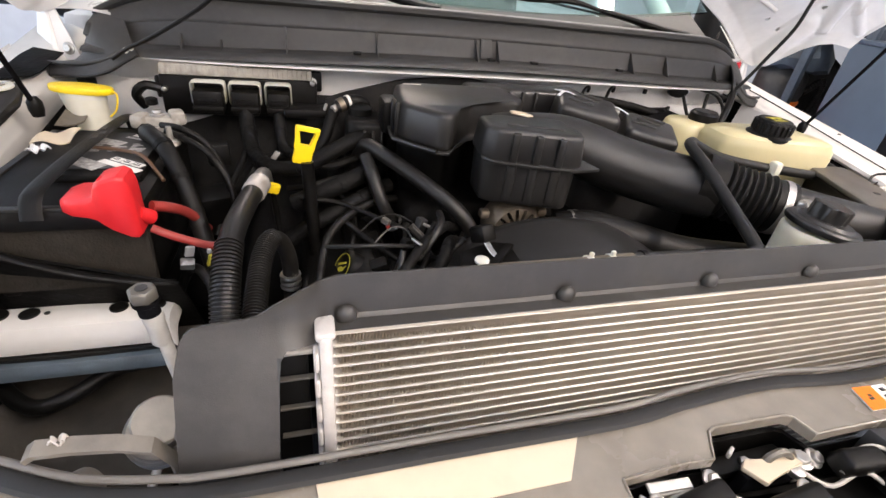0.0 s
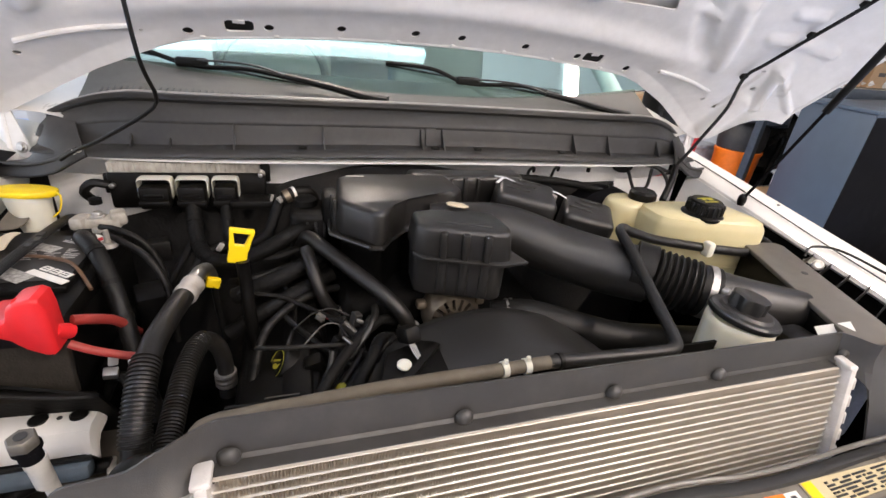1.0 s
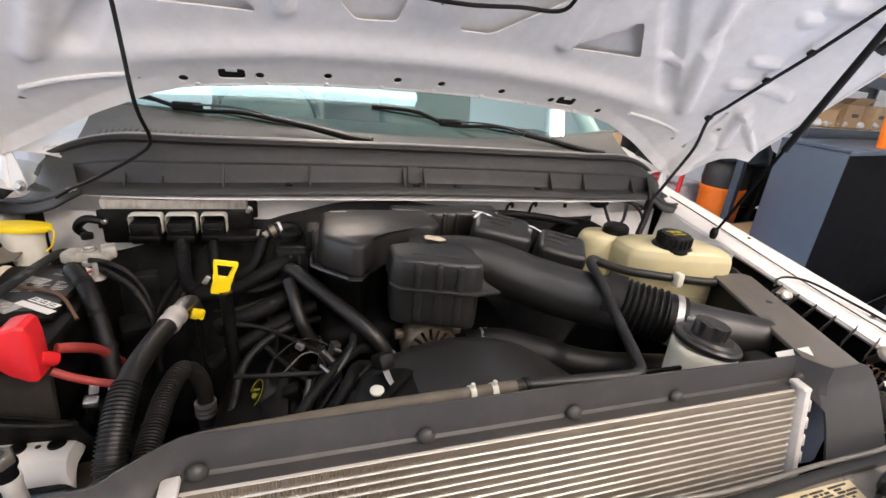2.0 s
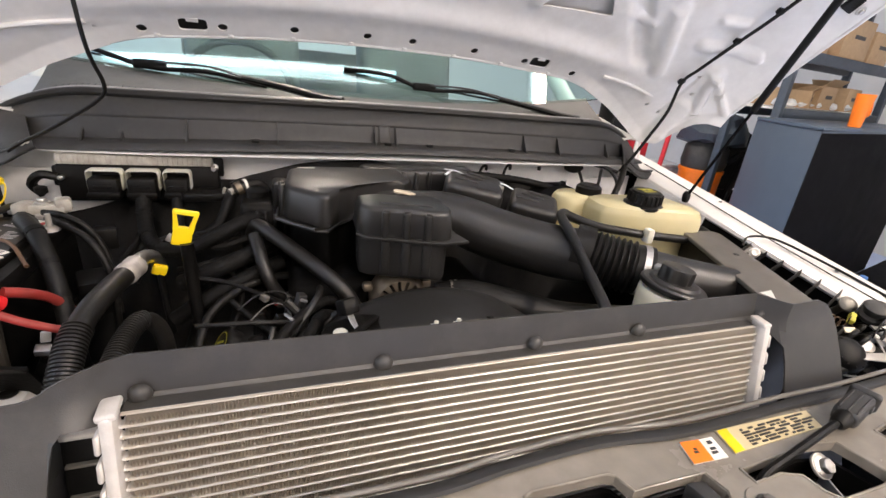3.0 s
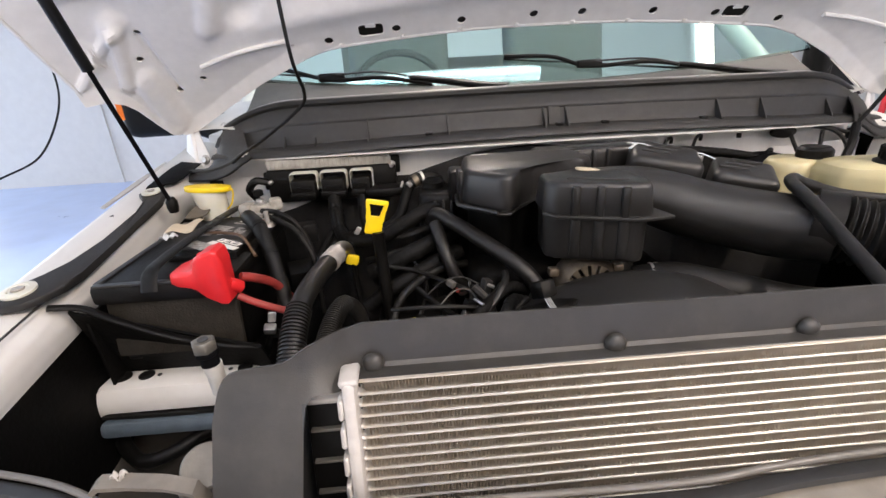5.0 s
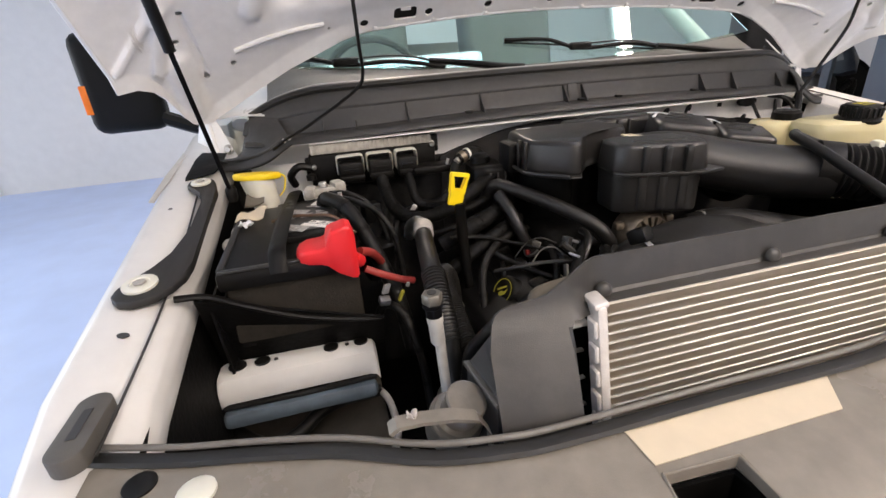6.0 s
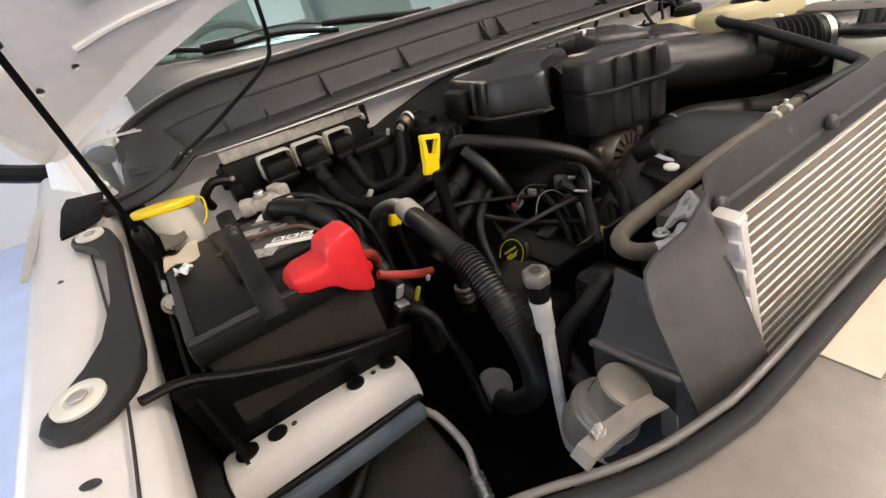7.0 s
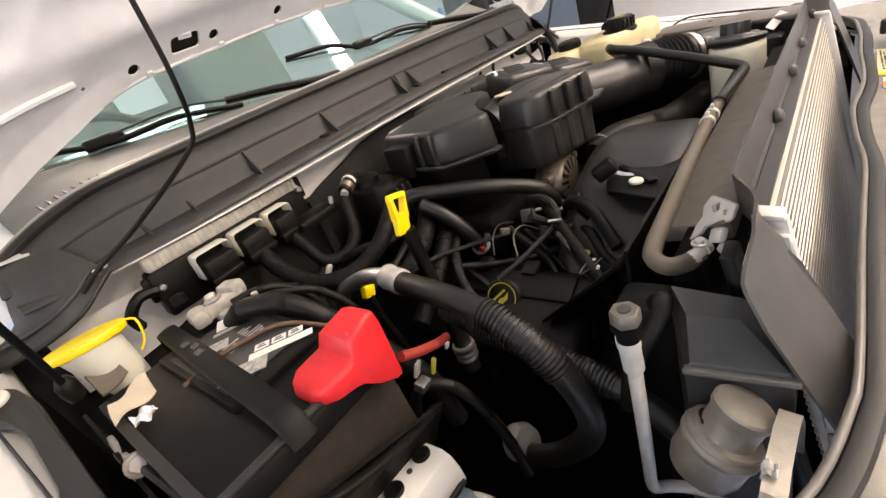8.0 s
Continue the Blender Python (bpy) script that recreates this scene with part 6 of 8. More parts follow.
fuse = thing("fusible_link_block", (-0.64, 0.54, 1.15), "grey-white cast cable terminal block behind the battery", "terminal block")
bm = box((-0.640, 0.545, 1.168), (0.070, 0.030, 0.018), 0.005)
add(bm, box((-0.612, 0.548, 1.174), (0.024, 0.034, 0.022), 0.006, turn=(0, 0, 20)))
add(bm, box((-0.665, 0.540, 1.170), (0.022, 0.034, 0.022), 0.006, turn=(0, 0, -12)))
part("block", bm, BLOCKWHITE, fuse)
part("nut", hexbolt((-0.640, 0.545, 1.178), 0.008, 0.008), STEEL, fuse)
part("stud", lathe([(0.014, 0), (0.012, 0.006), (0.005, 0.008), (0.004, 0.028)], 14, pose(-0.612, 0.482, 1.150)), ZINC, fuse)
part("stud", lathe([(0.010, 0), (0.010, 0.010), (0.006, 0.012)], 14, pose(-0.660, 0.600, 1.180)), PLASTIC, fuse)
relay = thing("relay", (-0.565, 0.52, 1.08), "dull grey-black relay on a bracket", "relay")
part("body", box((-0.555, 0.535, 1.115), (0.036, 0.030, 0.040), 0.005, turn=(0, 0, 15)), PLASTIC, relay)
part("bracket", box((-0.560, 0.47, 1.04), (0.055, 0.05, 0.07), 0.006, turn=(10, 0, 20)), PLASTIC, relay)
whole("wing_hook_hose", tube([(-0.70, 0.70, 1.150), (-0.705, 0.68, 1.175), (-0.685, 0.672, 1.195), (-0.660, 0.675, 1.190)], 0.0085, 8, 0.008), RUBBER, "short black drain elbow on the firewall", "hose")

# ---- coolant and oil ----
dip = thing("oil_dipstick", (-0.418, 0.41, 0.95), "black oil dipstick with a bright yellow handle", "dipstick")
hm = pose(-0.411, 0.408, 1.160, 0, 14, 10)
o = [(-0.0190, 0.046), (0.0190, 0.046), (0.0190, 0.038), (0.0125, 0.012), (0.0145, 0.004), (0.0145, -0.014), (-0.0145, -0.014), (-0.0145, 0.004), (-0.0125, 0.012), (-0.0190, 0.038)]
handle = prism(o, 0.010, pose(0, 0, 0), 0.0025)
hole = prism([(-0.0130, 0.039), (0.0130, 0.039), (0.0075, 0.017), (-0.0075, 0.017)], 0.03, pose(0, 0, -0.01))
handle = moved(cut(handle, [hole]), hm @ pose(0, 0.005, 0, 90, 0, 0))
part("handle", handle, YELLOW, dip, "bright yellow loop handle")
part("stem", tube([(-0.405, 0.405, 1.150), (-0.403, 0.405, 1.10), (-0.40, 0.40, 1.03), (-0.39, 0.385, 0.92)], 0.0105, 10, 0.012), PLASTIC, dip)
tdip = thing("transmission_dipstick", (-0.455, 0.41, 1.00), "small yellow dipstick loop beside the coolant hose", "dipstick")
part("ring", box((-0.466, 0.478, 1.072), (0.024, 0.012, 0.020), 0.004, turn=(0, 20, 10)), YELLOW, tdip)
part("stem", tube([(-0.466, 0.478, 1.065), (-0.463, 0.475, 1.02), (-0.455, 0.46, 0.95)], 0.006, 8, 0.012), PLASTIC, tdip)

h1 = thing("air_conditioning_hose", (-0.50, 0.25, 0.82), "thick black hose with a ribbed sleeve and alloy neck", "hose")
part("neck", tube([(-0.480, 0.540, 1.050), (-0.480, 0.518, 1.077), (-0.478, 0.475, 1.100), (-0.478, 0.430, 1.115), (-0.481, 0.385, 1.118)], 0.0120, 14, 0.006), ALU, h1, "bright alloy neck")
part("collar", tube([(-0.4785, 0.396, 1.118), (-0.482, 0.378, 1.118), (-0.4855, 0.360, 1.117)], lambda s: 0.0175 if (s // 0.012) % 2 == 0 else 0.0160, 18, 0.003), TANK, h1, "pale ribbed collar")
main = [(-0.486, 0.362, 1.117), (-0.494, 0.31, 1.118), (-0.502, 0.25, 1.114), (-0.506, 0.20, 1.098), (-0.508, 0.15, 1.055), (-0.507, 0.125, 1.00), (-0.502, 0.135, 0.945), (-0.495, 0.18, 0.885), (-0.488, 0.225, 0.845), (-0.480, 0.262, 0.825)]
part("hose", tube(main, 0.0152, 16, 0.008), HOSE, h1)
sl = spline(main, 0.0008)
part("ribbed_sleeve", tube([q for q in sl if q.y < 0.225 and q.z > 1.045], ribbed(0.0166, 0.0048, 0.075), 16, raw=True), HOSE, h1, "split ribbed black sleeve")
part("end_fitting", lathe([(0.024, 0), (0.027, 0.004), (0.027, 0.02), (0.022, 0.03)], 20, pose(-0.478, 0.275, 0.835, 60, 0, 0)), ZINC, h1)
h2 = thing("heater_hose", (-0.46, 0.25, 0.90), "black hose in a ribbed sleeve arching beside the radiator", "hose")
second = [(-0.442, 0.343, 0.930), (-0.441, 0.346, 1.0), (-0.450, 0.338, 1.043), (-0.464, 0.318, 1.060), (-0.474, 0.27, 1.057), (-0.478, 0.21, 1.045), (-0.480, 0.15, 1.030), (-0.484, 0.10, 1.018), (-0.495, 0.05, 1.0), (-0.51, 0.0, 0.975)]
part("hose", tube(second, 0.0130, 14, 0.008), HOSE, h2)
s2 = spline(second, 0.0008)
part("ribbed_sleeve", tube([q for q in s2 if 0.10 < q.y < 0.325 and q.x < -0.455], ribbed(0.0145, 0.0048, 0.075), 14, raw=True), HOSE, h2)
for z in (0.955, 0.965, 0.975):
    part("clamp", lathe([(0.0165, -0.003), (0.0175, 0), (0.0165, 0.003)], 18, pose(-0.4415, 0.345, z)), STEEL, h2)

h3 = thing("radiator_hose", (-0.22, 0.40, 1.00), "dusty black upper hose running to the alternator side", "hose")
part("hose", tube([(-0.315, 0.53, 1.10), (-0.302, 0.498, 1.145), (-0.272, 0.45, 1.143), (-0.225, 0.385, 1.126), (-0.175, 0.335, 1.098), (-0.148, 0.318, 1.066), (-0.138, 0.320, 1.030)], 0.0132, 14, 0.008), HOSE, h3)
part("clamp", lathe([(0.0205, -0.003), (0.0205, 0.003)], 16, pose(-0.141, 0.319, 1.045, 20, 0, 0)), STEEL, h3)
h4 = thing("bypass_hose", (-0.25, 0.46, 1.00), "short black bypass hose with a wire clamp", "hose")
part("hose", tube([(-0.304, 0.47, 1.135), (-0.295, 0.435, 1.110), (-0.285, 0.415, 1.080), (-0.271, 0.410, 1.048), (-0.251, 0.415, 1.018), (-0.240, 0.43, 0.99)], 0.0122, 12, 0.008), HOSE, h4)
part("clamp", lathe([(0.0175, -0.002), (0.0175, 0.002)], 16, pose(-0.258, 0.412, 1.028, 10, -35, 0)), STEEL, h4)
part("sensor", box((-0.272, 0.400, 1.030), (0.008, 0.008, 0.010), 0.002), REDWIRE, h4)

# degas pipe in front of the shroud and round the coolant bottle
pipe = thing("degas_pipe", (0, 0.09, 1.10), "dusty brown-black coolant pipe along the radiator top", "pipe")
part("pipe", tube([(-0.385, 0.038, 1.119), (-0.404, 0.044, 1.122), (-0.420, 0.056, 1.127), (-0.419, 0.069, 1.134), (-0.402, 0.073, 1.138), (-0.370, 0.074, 1.141), (-0.33, 0.075, 1.143), (-0.22, 0.080, 1.1455), (-0.078, 0.087, 1.142), (-0.047, 0.087, 1.143), (0.0, 0.0865, 1.1445)], 0.0088, 12, 0.006), PIPE, pipe)
part("rubber_end", tube([(-0.015, 0.087, 1.1442), (0.145, 0.078, 1.144), (0.178, 0.079, 1.146), (0.190, 0.094, 1.151), (0.205, 0.16, 1.172), (0.232, 0.26, 1.200), (0.246, 0.318, 1.213), (0.262, 0.335, 1.215), (0.285, 0.340, 1.205), (0.36, 0.350, 1.180), (0.44, 0.343, 1.167), (0.52, 0.325, 1.160), (0.60, 0.318, 1.153), (0.665, 0.335, 1.150), (0.690, 0.365, 1.152), (0.680, 0.395, 1.156), (0.645, 0.40, 1.160)], 0.0092, 12, 0.006), HOSE, pipe, "black rubber end of the pipe")
for x in (-0.078, -0.047):
    c = part("clip", lathe([(0.0102, -0.004), (0.0102, 0.004)], 16, pose(x, 0.087, 1.1425, 0, 90, 0)), MILK, pipe, "pale spring clip")
    part("ear", box((x, 0.086, 1.155), (0.006, 0.005, 0.008), 0.002), MILK, c)
part("clip", lathe([(0.0108, -0.003), (0.0108, 0.003)], 16, pose(0.0, 0.0865, 1.1445, 0, 90, 0)), PLASTIC, pipe)
part("bottle_clip", box((0.478, 0.325, 1.165), (0.018, 0.022, 0.032), 0.006), MILK, pipe, "pale plastic pipe clip")

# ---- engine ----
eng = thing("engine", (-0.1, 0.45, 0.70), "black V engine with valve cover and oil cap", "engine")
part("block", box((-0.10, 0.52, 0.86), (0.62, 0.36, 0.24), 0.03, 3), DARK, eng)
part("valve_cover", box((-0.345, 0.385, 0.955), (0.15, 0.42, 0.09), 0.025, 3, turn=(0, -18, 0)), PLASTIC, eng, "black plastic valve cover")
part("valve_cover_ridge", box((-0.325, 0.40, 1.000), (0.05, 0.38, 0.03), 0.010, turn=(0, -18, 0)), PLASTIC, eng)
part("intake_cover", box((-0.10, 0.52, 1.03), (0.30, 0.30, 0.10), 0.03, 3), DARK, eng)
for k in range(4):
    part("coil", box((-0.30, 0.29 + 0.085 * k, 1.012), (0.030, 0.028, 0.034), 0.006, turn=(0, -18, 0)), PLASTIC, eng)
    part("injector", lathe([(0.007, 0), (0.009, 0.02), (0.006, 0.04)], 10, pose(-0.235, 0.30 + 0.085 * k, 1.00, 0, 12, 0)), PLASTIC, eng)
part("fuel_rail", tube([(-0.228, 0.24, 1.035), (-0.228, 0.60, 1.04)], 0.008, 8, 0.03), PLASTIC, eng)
om = Matrix.Translation((-0.354, 0.318, 1.000)) @ Vector((-0.83, -0.14, 0.53)).to_track_quat("Z", "Y").to_matrix().to_4x4() @ pose(0, 0, 0, 0, 0, 40)
oc = part("oil_cap", lathe([(0.030, -0.05), (0.031, 0.0), (0.029, 0.005), (0.026, 0.007)], 28, om), PLASTIC, eng, "black oil filler cap with yellow symbol")
ringp = lathe([(0.0235, 0.0066), (0.0235, 0.0076), (0.0220, 0.0076), (0.0220, 0.0066)], 32, om)
part("cap_ring", ringp, YELLOWPRINT, oc, "thin yellow ring")
sym = bars([(-0.012, 0.004, 0.024, 0.0035)], om @ pose(0, 0, 0.0068), 0.001)
add(sym, prism([(-0.010, -0.008), (0.006, -0.008), (0.014, 0.0), (0.004, -0.002), (-0.002, 0.001), (-0.010, -0.001)], 0.001, om @ pose(0, 0, 0.0068)))
part("cap_symbol", sym, YELLOWPRINT, oc)

for p, q, m in (((-0.239, 0.47, 1.045), (0.014, 0.012, 0.018), REDWIRE), ((-0.245, 0.40, 1.043), (0.014, 0.012, 0.016), COWLTOP), ((-0.250, 0.545, 1.050), (0.016, 0.012, 0.018), PLASTIC), ((-0.290, 0.452, 1.062), (0.012, 0.010, 0.014), STEEL)):
    whole("injector_plug", box(p, q, 0.003, turn=(10, 25, 15)), m, "small plug on the fuel rail", "plug", "fuel rail plugs")
alt = thing("alternator", (-0.06, 0.34, 0.98), "bronze-grey alternator with slotted end frame", "alternator")
alt_m = pose(-0.060, 0.345, 1.056, 90, 0, 0)
slots = [moved(box((0.031, 0, 0), (0.020, 0.006, 0.2), 0.001, 1), alt_m @ pose(0, 0, 0, 0, 0, a)) for a in range(0, 360, 24)]
part("end_frame", cut(lathe([(0.020, -0.03), (0.048, -0.025), (0.052, -0.010), (0.052, 0.012), (0.042, 0.026), (0.018, 0.030)], 32, alt_m), slots), BRONZE, alt)
part("rotor", lathe([(0.040, -0.02), (0.040, 0.018)], 24, alt_m), DARK, alt)
for sx in (-0.058, 0.050):
    part("ear", box((-0.060 + sx, 0.335, 1.084), (0.018, 0.018, 0.016), 0.005), BRONZE, alt)
part("mount_bolt", lathe([(0.010, 0), (0.011, 0.006), (0.006, 0.012)], 16, pose(0.012, 0.300, 1.082)), STEEL, alt)

# fan shroud: a ring behind the radiator with a flat left shoulder
shroud = thing("fan_shroud", (0, 0.16, 0.85), "black plastic fan shroud behind the radiator", "fan shroud")


def ring_fn(u, v):
    a = math.pi * (0.02 + 0.96 * u)
    r = 0.318 - 0.010 * max(0, v - 0.85) / 0.15 - 0.012 * max(0, 0.2 - v) / 0.2
    zc = 0.800
    return (-0.03 + 1.0 * r * math.cos(a), 0.105 + 0.165 * v, zc + r * math.sin(a))


part("ring", sheet(ring_fn, 48, 14, 0.004), AIRBOX, shroud)
part("front_plate", sheet(lambda u, v: (-0.40 + 0.80 * u, 0.100 + 0.006 * v, 1.128 - 0.30 * v), 20, 6, 0.004), PLASTIC, shroud)
part("shoulder", prism([(-0.235, 0.105), (-0.10, 0.105), (-0.105, 0.20), (-0.150, 0.215), (-0.205, 0.195)], 0.008, pose(0, 0, 1.094, 0, 0, 0), 0.003), PLASTIC, shroud)
part("side_cheek", sheet(lambda u, v: (-0.41 + 0.13 * u + 0.02 * v, 0.105 + 0.13 * v - 0.05 * v * u, 1.115 - 0.12 * v - 0.02 * u), 10, 10, 0.004), PLASTIC, shroud)
part("washer_nut", lathe([(0.0100, 0), (0.0100, 0.003), (0.007, 0.005), (0.004, 0.006)], 20, pose(-0.188, 0.158, 1.106, 6, 0, 0)), MILK, shroud, "pale plastic nut")
part("tab", box((-0.160, 0.165, 1.106), (0.085, 0.012, 0.006), 0.002, turn=(0, 0, 48)), PLASTIC, shroud)
part("circle_mark", tube([(-0.335 + 0.030 * math.cos(a), 0.160 + 0.030 * math.sin(a), 1.0795 - 0.030 * math.sin(a) * 0.9) for a in np.linspace(1.2, 3.6, 14)], 0.0009, 6, 0.004), COWLTOP, shroud)
thin = [([(-0.250, 0.35, 1.060), (-0.258, 0.31, 1.035), (-0.285, 0.262, 1.010), (-0.31, 0.245, 0.960)], 0.0065, "thin black hose hanging beside the oil cap"),
        ([(-0.235, 0.33, 1.050), (-0.248, 0.29, 1.020), (-0.272, 0.25, 0.995), (-0.285, 0.24, 0.95)], 0.0045, "thin black hose hanging beside the oil cap"),
        ([(-0.225, 0.27, 1.050), (-0.262, 0.225, 1.030), (-0.277, 0.203, 1.023), (-0.315, 0.185, 1.000), (-0.345, 0.175, 1.000), (-0.385, 0.165, 0.980)], 0.0050, "thin black hose curving over the fan shroud"),
        ([(-0.42, 0.43, 1.075), (-0.36, 0.42, 1.070), (-0.31, 0.39, 1.062), (-0.255, 0.345, 1.055)], 0.0040, "thin black pipe over the valve cover")]
for pts, r, lab in thin:
    whole("thin_hose", tube(pts, r, 8, 0.008), RUBBER, lab, "hose")
# more small hoses and looms in the gap between the hoses and the intake
gap = [([(-0.43, 0.56, 1.10), (-0.41, 0.52, 1.112), (-0.37, 0.50, 1.105), (-0.32, 0.51, 1.115), (-0.285, 0.53, 1.12)], 0.0085, TAPE, "taped loom crossing behind the dipstick"),
       ([(-0.44, 0.50, 1.06), (-0.40, 0.48, 1.075), (-0.35, 0.49, 1.085), (-0.30, 0.52, 1.09)], 0.0065, RUBBER, "narrow black vacuum hose behind the dipstick"),
       ([(-0.52, 0.52, 1.03), (-0.50, 0.56, 1.075), (-0.46, 0.59, 1.09), (-0.41, 0.61, 1.085)], 0.0095, RUBBER, "black heater pipe by the firewall"),
       ([(-0.56, 0.44, 1.00), (-0.54, 0.50, 1.06), (-0.52, 0.57, 1.09), (-0.50, 0.62, 1.13)], 0.0070, TAPE, "taped loom rising to the firewall"),
       ([(-0.37, 0.30, 0.975), (-0.345, 0.345, 1.010), (-0.33, 0.40, 1.030), (-0.335, 0.46, 1.045), (-0.36, 0.50, 1.06)], 0.0045, HOSE, "thin black pipe along the valve cover"),
       ([(-0.205, 0.33, 1.070), (-0.225, 0.305, 1.055), (-0.232, 0.275, 1.045), (-0.218, 0.250, 1.050)], 0.0060, HOSE, "short bent hose beside the shroud"),
       ([(-0.270, 0.145, 1.000), (-0.245, 0.185, 1.030), (-0.225, 0.215, 1.050)], 0.0032, HOSE, "thin lead running up beside the shroud"),
       ([(-0.215, 0.225, 1.062), (-0.200, 0.245, 1.070), (-0.180, 0.252, 1.085)], 0.0055, RUBBER, "short black branch by the sensor plug")]
for pts, r, mm, lab in gap:
    whole("thin_hose", tube(pts, r, 8, 0.008), mm, lab, "hose")
for pts, r, mm, lab in (
        ([(-0.330, 0.330, 1.060), (-0.300, 0.345, 1.076), (-0.268, 0.352, 1.078), (-0.240, 0.345, 1.066)], 0.0014, HOSE, "thin black lead over the valve cover"),
        ([(-0.315, 0.300, 1.050), (-0.285, 0.318, 1.070), (-0.262, 0.312, 1.074), (-0.248, 0.296, 1.060)], 0.0014, COWLTOP, "thin grey lead over the valve cover"),
        ([(-0.385, 0.290, 1.060), (-0.345, 0.268, 1.072), (-0.300, 0.262, 1.074), (-0.245, 0.270, 1.064)], 0.0035, HOSE, "thin black pipe crossing above the oil cap"),
        ([(-0.255, 0.300, 1.085), (-0.232, 0.285, 1.060), (-0.230, 0.262, 1.030), (-0.240, 0.235, 1.000)], 0.0070, HOSE, "black loom dropping behind the alternator"),
        ([(-0.275, 0.250, 1.070), (-0.285, 0.225, 1.040), (-0.305, 0.195, 1.015), (-0.330, 0.165, 1.000)], 0.0048, HOSE, "black lead running down beside the shroud"),
        ([(-0.200, 0.330, 1.090), (-0.205, 0.300, 1.092), (-0.220, 0.275, 1.080), (-0.250, 0.255, 1.050)], 0.0060, HOSE, "short black branch behind the alternator")):
    whole("engine_lead", tube(pts, r, 8, 0.006), mm, lab, "hose")
for at, size, mm, turn in (((-0.252, 0.262, 1.078), (0.006, 0.020, 0.004), STEEL, (10, 20, 40)), ((-0.266, 0.276, 1.066), (0.016, 0.012, 0.018), PLASTIC, (10, 20, 30)), ((-0.232, 0.322, 1.074), (0.014, 0.016, 0.022), COWL, (0, 15, 20)),
                           ((-0.288, 0.330, 1.078), (0.010, 0.014, 0.010), COWLTOP, (15, 10, 50)), ((-0.228, 0.300, 1.084), (0.005, 0.012, 0.005), STEEL, (20, 0, 70)), ((-0.318, 0.176, 1.045), (0.006, 0.004, 0.006), PAPER, (20, 20, 0))):
    whole("loom_clip", box(at, size, 0.0015, turn=turn), mm, "small clip on the engine loom", "clip", "clips on the engine loom")
yc = thing("yellow_connector", (-0.268, 0.21, 1.02), "small yellow-green connector beside the shroud", "connector")
part("shell", box((-0.266, 0.215, 1.030), (0.014, 0.010, 0.012), 0.003, turn=(20, 25, 35)), YELLOWPRINT, yc)
part("tab", box((-0.281, 0.205, 1.026), (0.005, 0.004, 0.014), 0.001, turn=(20, 40, 35)), CREAMPAPER, yc)
whole("hose_clip", box((-0.258, 0.298, 1.016), (0.008, 0.008, 0.018), 0.002, turn=(20, 15, 10)), CREAMPAPER, "small yellowed clip beside the oil cap", "clip")
whole("hose_dot", lathe([(0.003, 0), (0.003, 0.002)], 10, pose(-0.278, 0.199, 1.0285)), PAPER, "white paint dot on the thin hose", "paint mark")
plug = thing("sensor_plug", (-0.165, 0.20, 1.09), "black sensor plug with bare pale wires on the shroud", "plug")
part("body", box((-0.172, 0.207, 1.120), (0.024, 0.034, 0.024), 0.005, turn=(-30, 0, 20)), PLASTIC, plug)
for k in (-1, 0, 1):
    part("wire", tube([(-0.170 + 0.003 * k, 0.195, 1.115), (-0.167 + 0.003 * k, 0.180, 1.109), (-0.163 + 0.002 * k, 0.166, 1.106)], 0.0016, 6, 0.004), STEEL, plug)

lower = thing("lower_hose", (0.15, 0.2, 1.0), "thick black hose behind the fan shroud", "hose")
part("hose", tube([(0.000, 0.292, 1.072), (0.055, 0.275, 1.082), (0.13, 0.243, 1.072), (0.21, 0.220, 1.056), (0.30, 0.205, 1.048), (0.42, 0.19, 1.04)], 0.029, 16, 0.01), RUBBER, lower)
for d in (0, 0.009):
    part("clamp", tube([(0.022 + d, 0.287, 1.0755), (0.026 + d, 0.286, 1.0758)], 0.0318, 18, 0.002), STEEL, lower, "bright wire hose clamp")

# ---- air intake ----
intake = thing("air_intake_box", (-0.05, 0.48, 1.08), "satin black moulded air intake box with ribbed lids", "air intake")


def soft(poly, z0, z1, inset, bevel, mat_h=None):
    """A moulded body on a plan, drawn in towards its top."""
    cx = sum(p[0] for p in poly) / len(poly)
    cy = sum(p[1] for p in poly) / len(poly)
    loops = []
    for z, k in ((z0, 1.0), (z0 + (z1 - z0) * 0.72, 1 - inset * 0.55), (z1, 1 - inset)):
        loops.append([(cx + (x - cx) * k, cy + (y - cy) * k, z) for x, y in poly])
    bm = loft(loops)
    bmesh.ops.bevel(bm, geom=[e for e in bm.edges], offset=bevel, segments=3, affect="EDGES", profile=0.5, clamp_overlap=True)
    return bm


blockA = [(-0.256, 0.450), (-0.247, 0.424), (-0.200, 0.374), (-0.180, 0.370), (-0.160, 0.405), (-0.128, 0.445), (-0.085, 0.466), (-0.020, 0.470), (0.005, 0.50), (-0.005, 0.600), (-0.20, 0.605), (-0.245, 0.58)]
part("lid", soft(blockA, 1.179, 1.240, 0.07, 0.009), AIRBOX, intake, angle=45)
# base drawn in and near-black, standing in for the shaded gap under the lid
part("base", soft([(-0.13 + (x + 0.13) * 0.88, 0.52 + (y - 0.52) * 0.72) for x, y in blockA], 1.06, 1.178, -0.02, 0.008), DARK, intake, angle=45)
fl = [(x + (x + 0.14) * 0.06, y + (y - 0.50) * 0.05) for x, y in blockA]
part("flange", prism(fl, 0.005, pose(0, 0, 1.175), 0.002), AIRBOX, intake)
part("flange_lip", tube([(x, y, 1.181) for x, y in (fl[-1:] + fl[:3])], 0.0035, 8, 0.006), AIRBOX, intake)
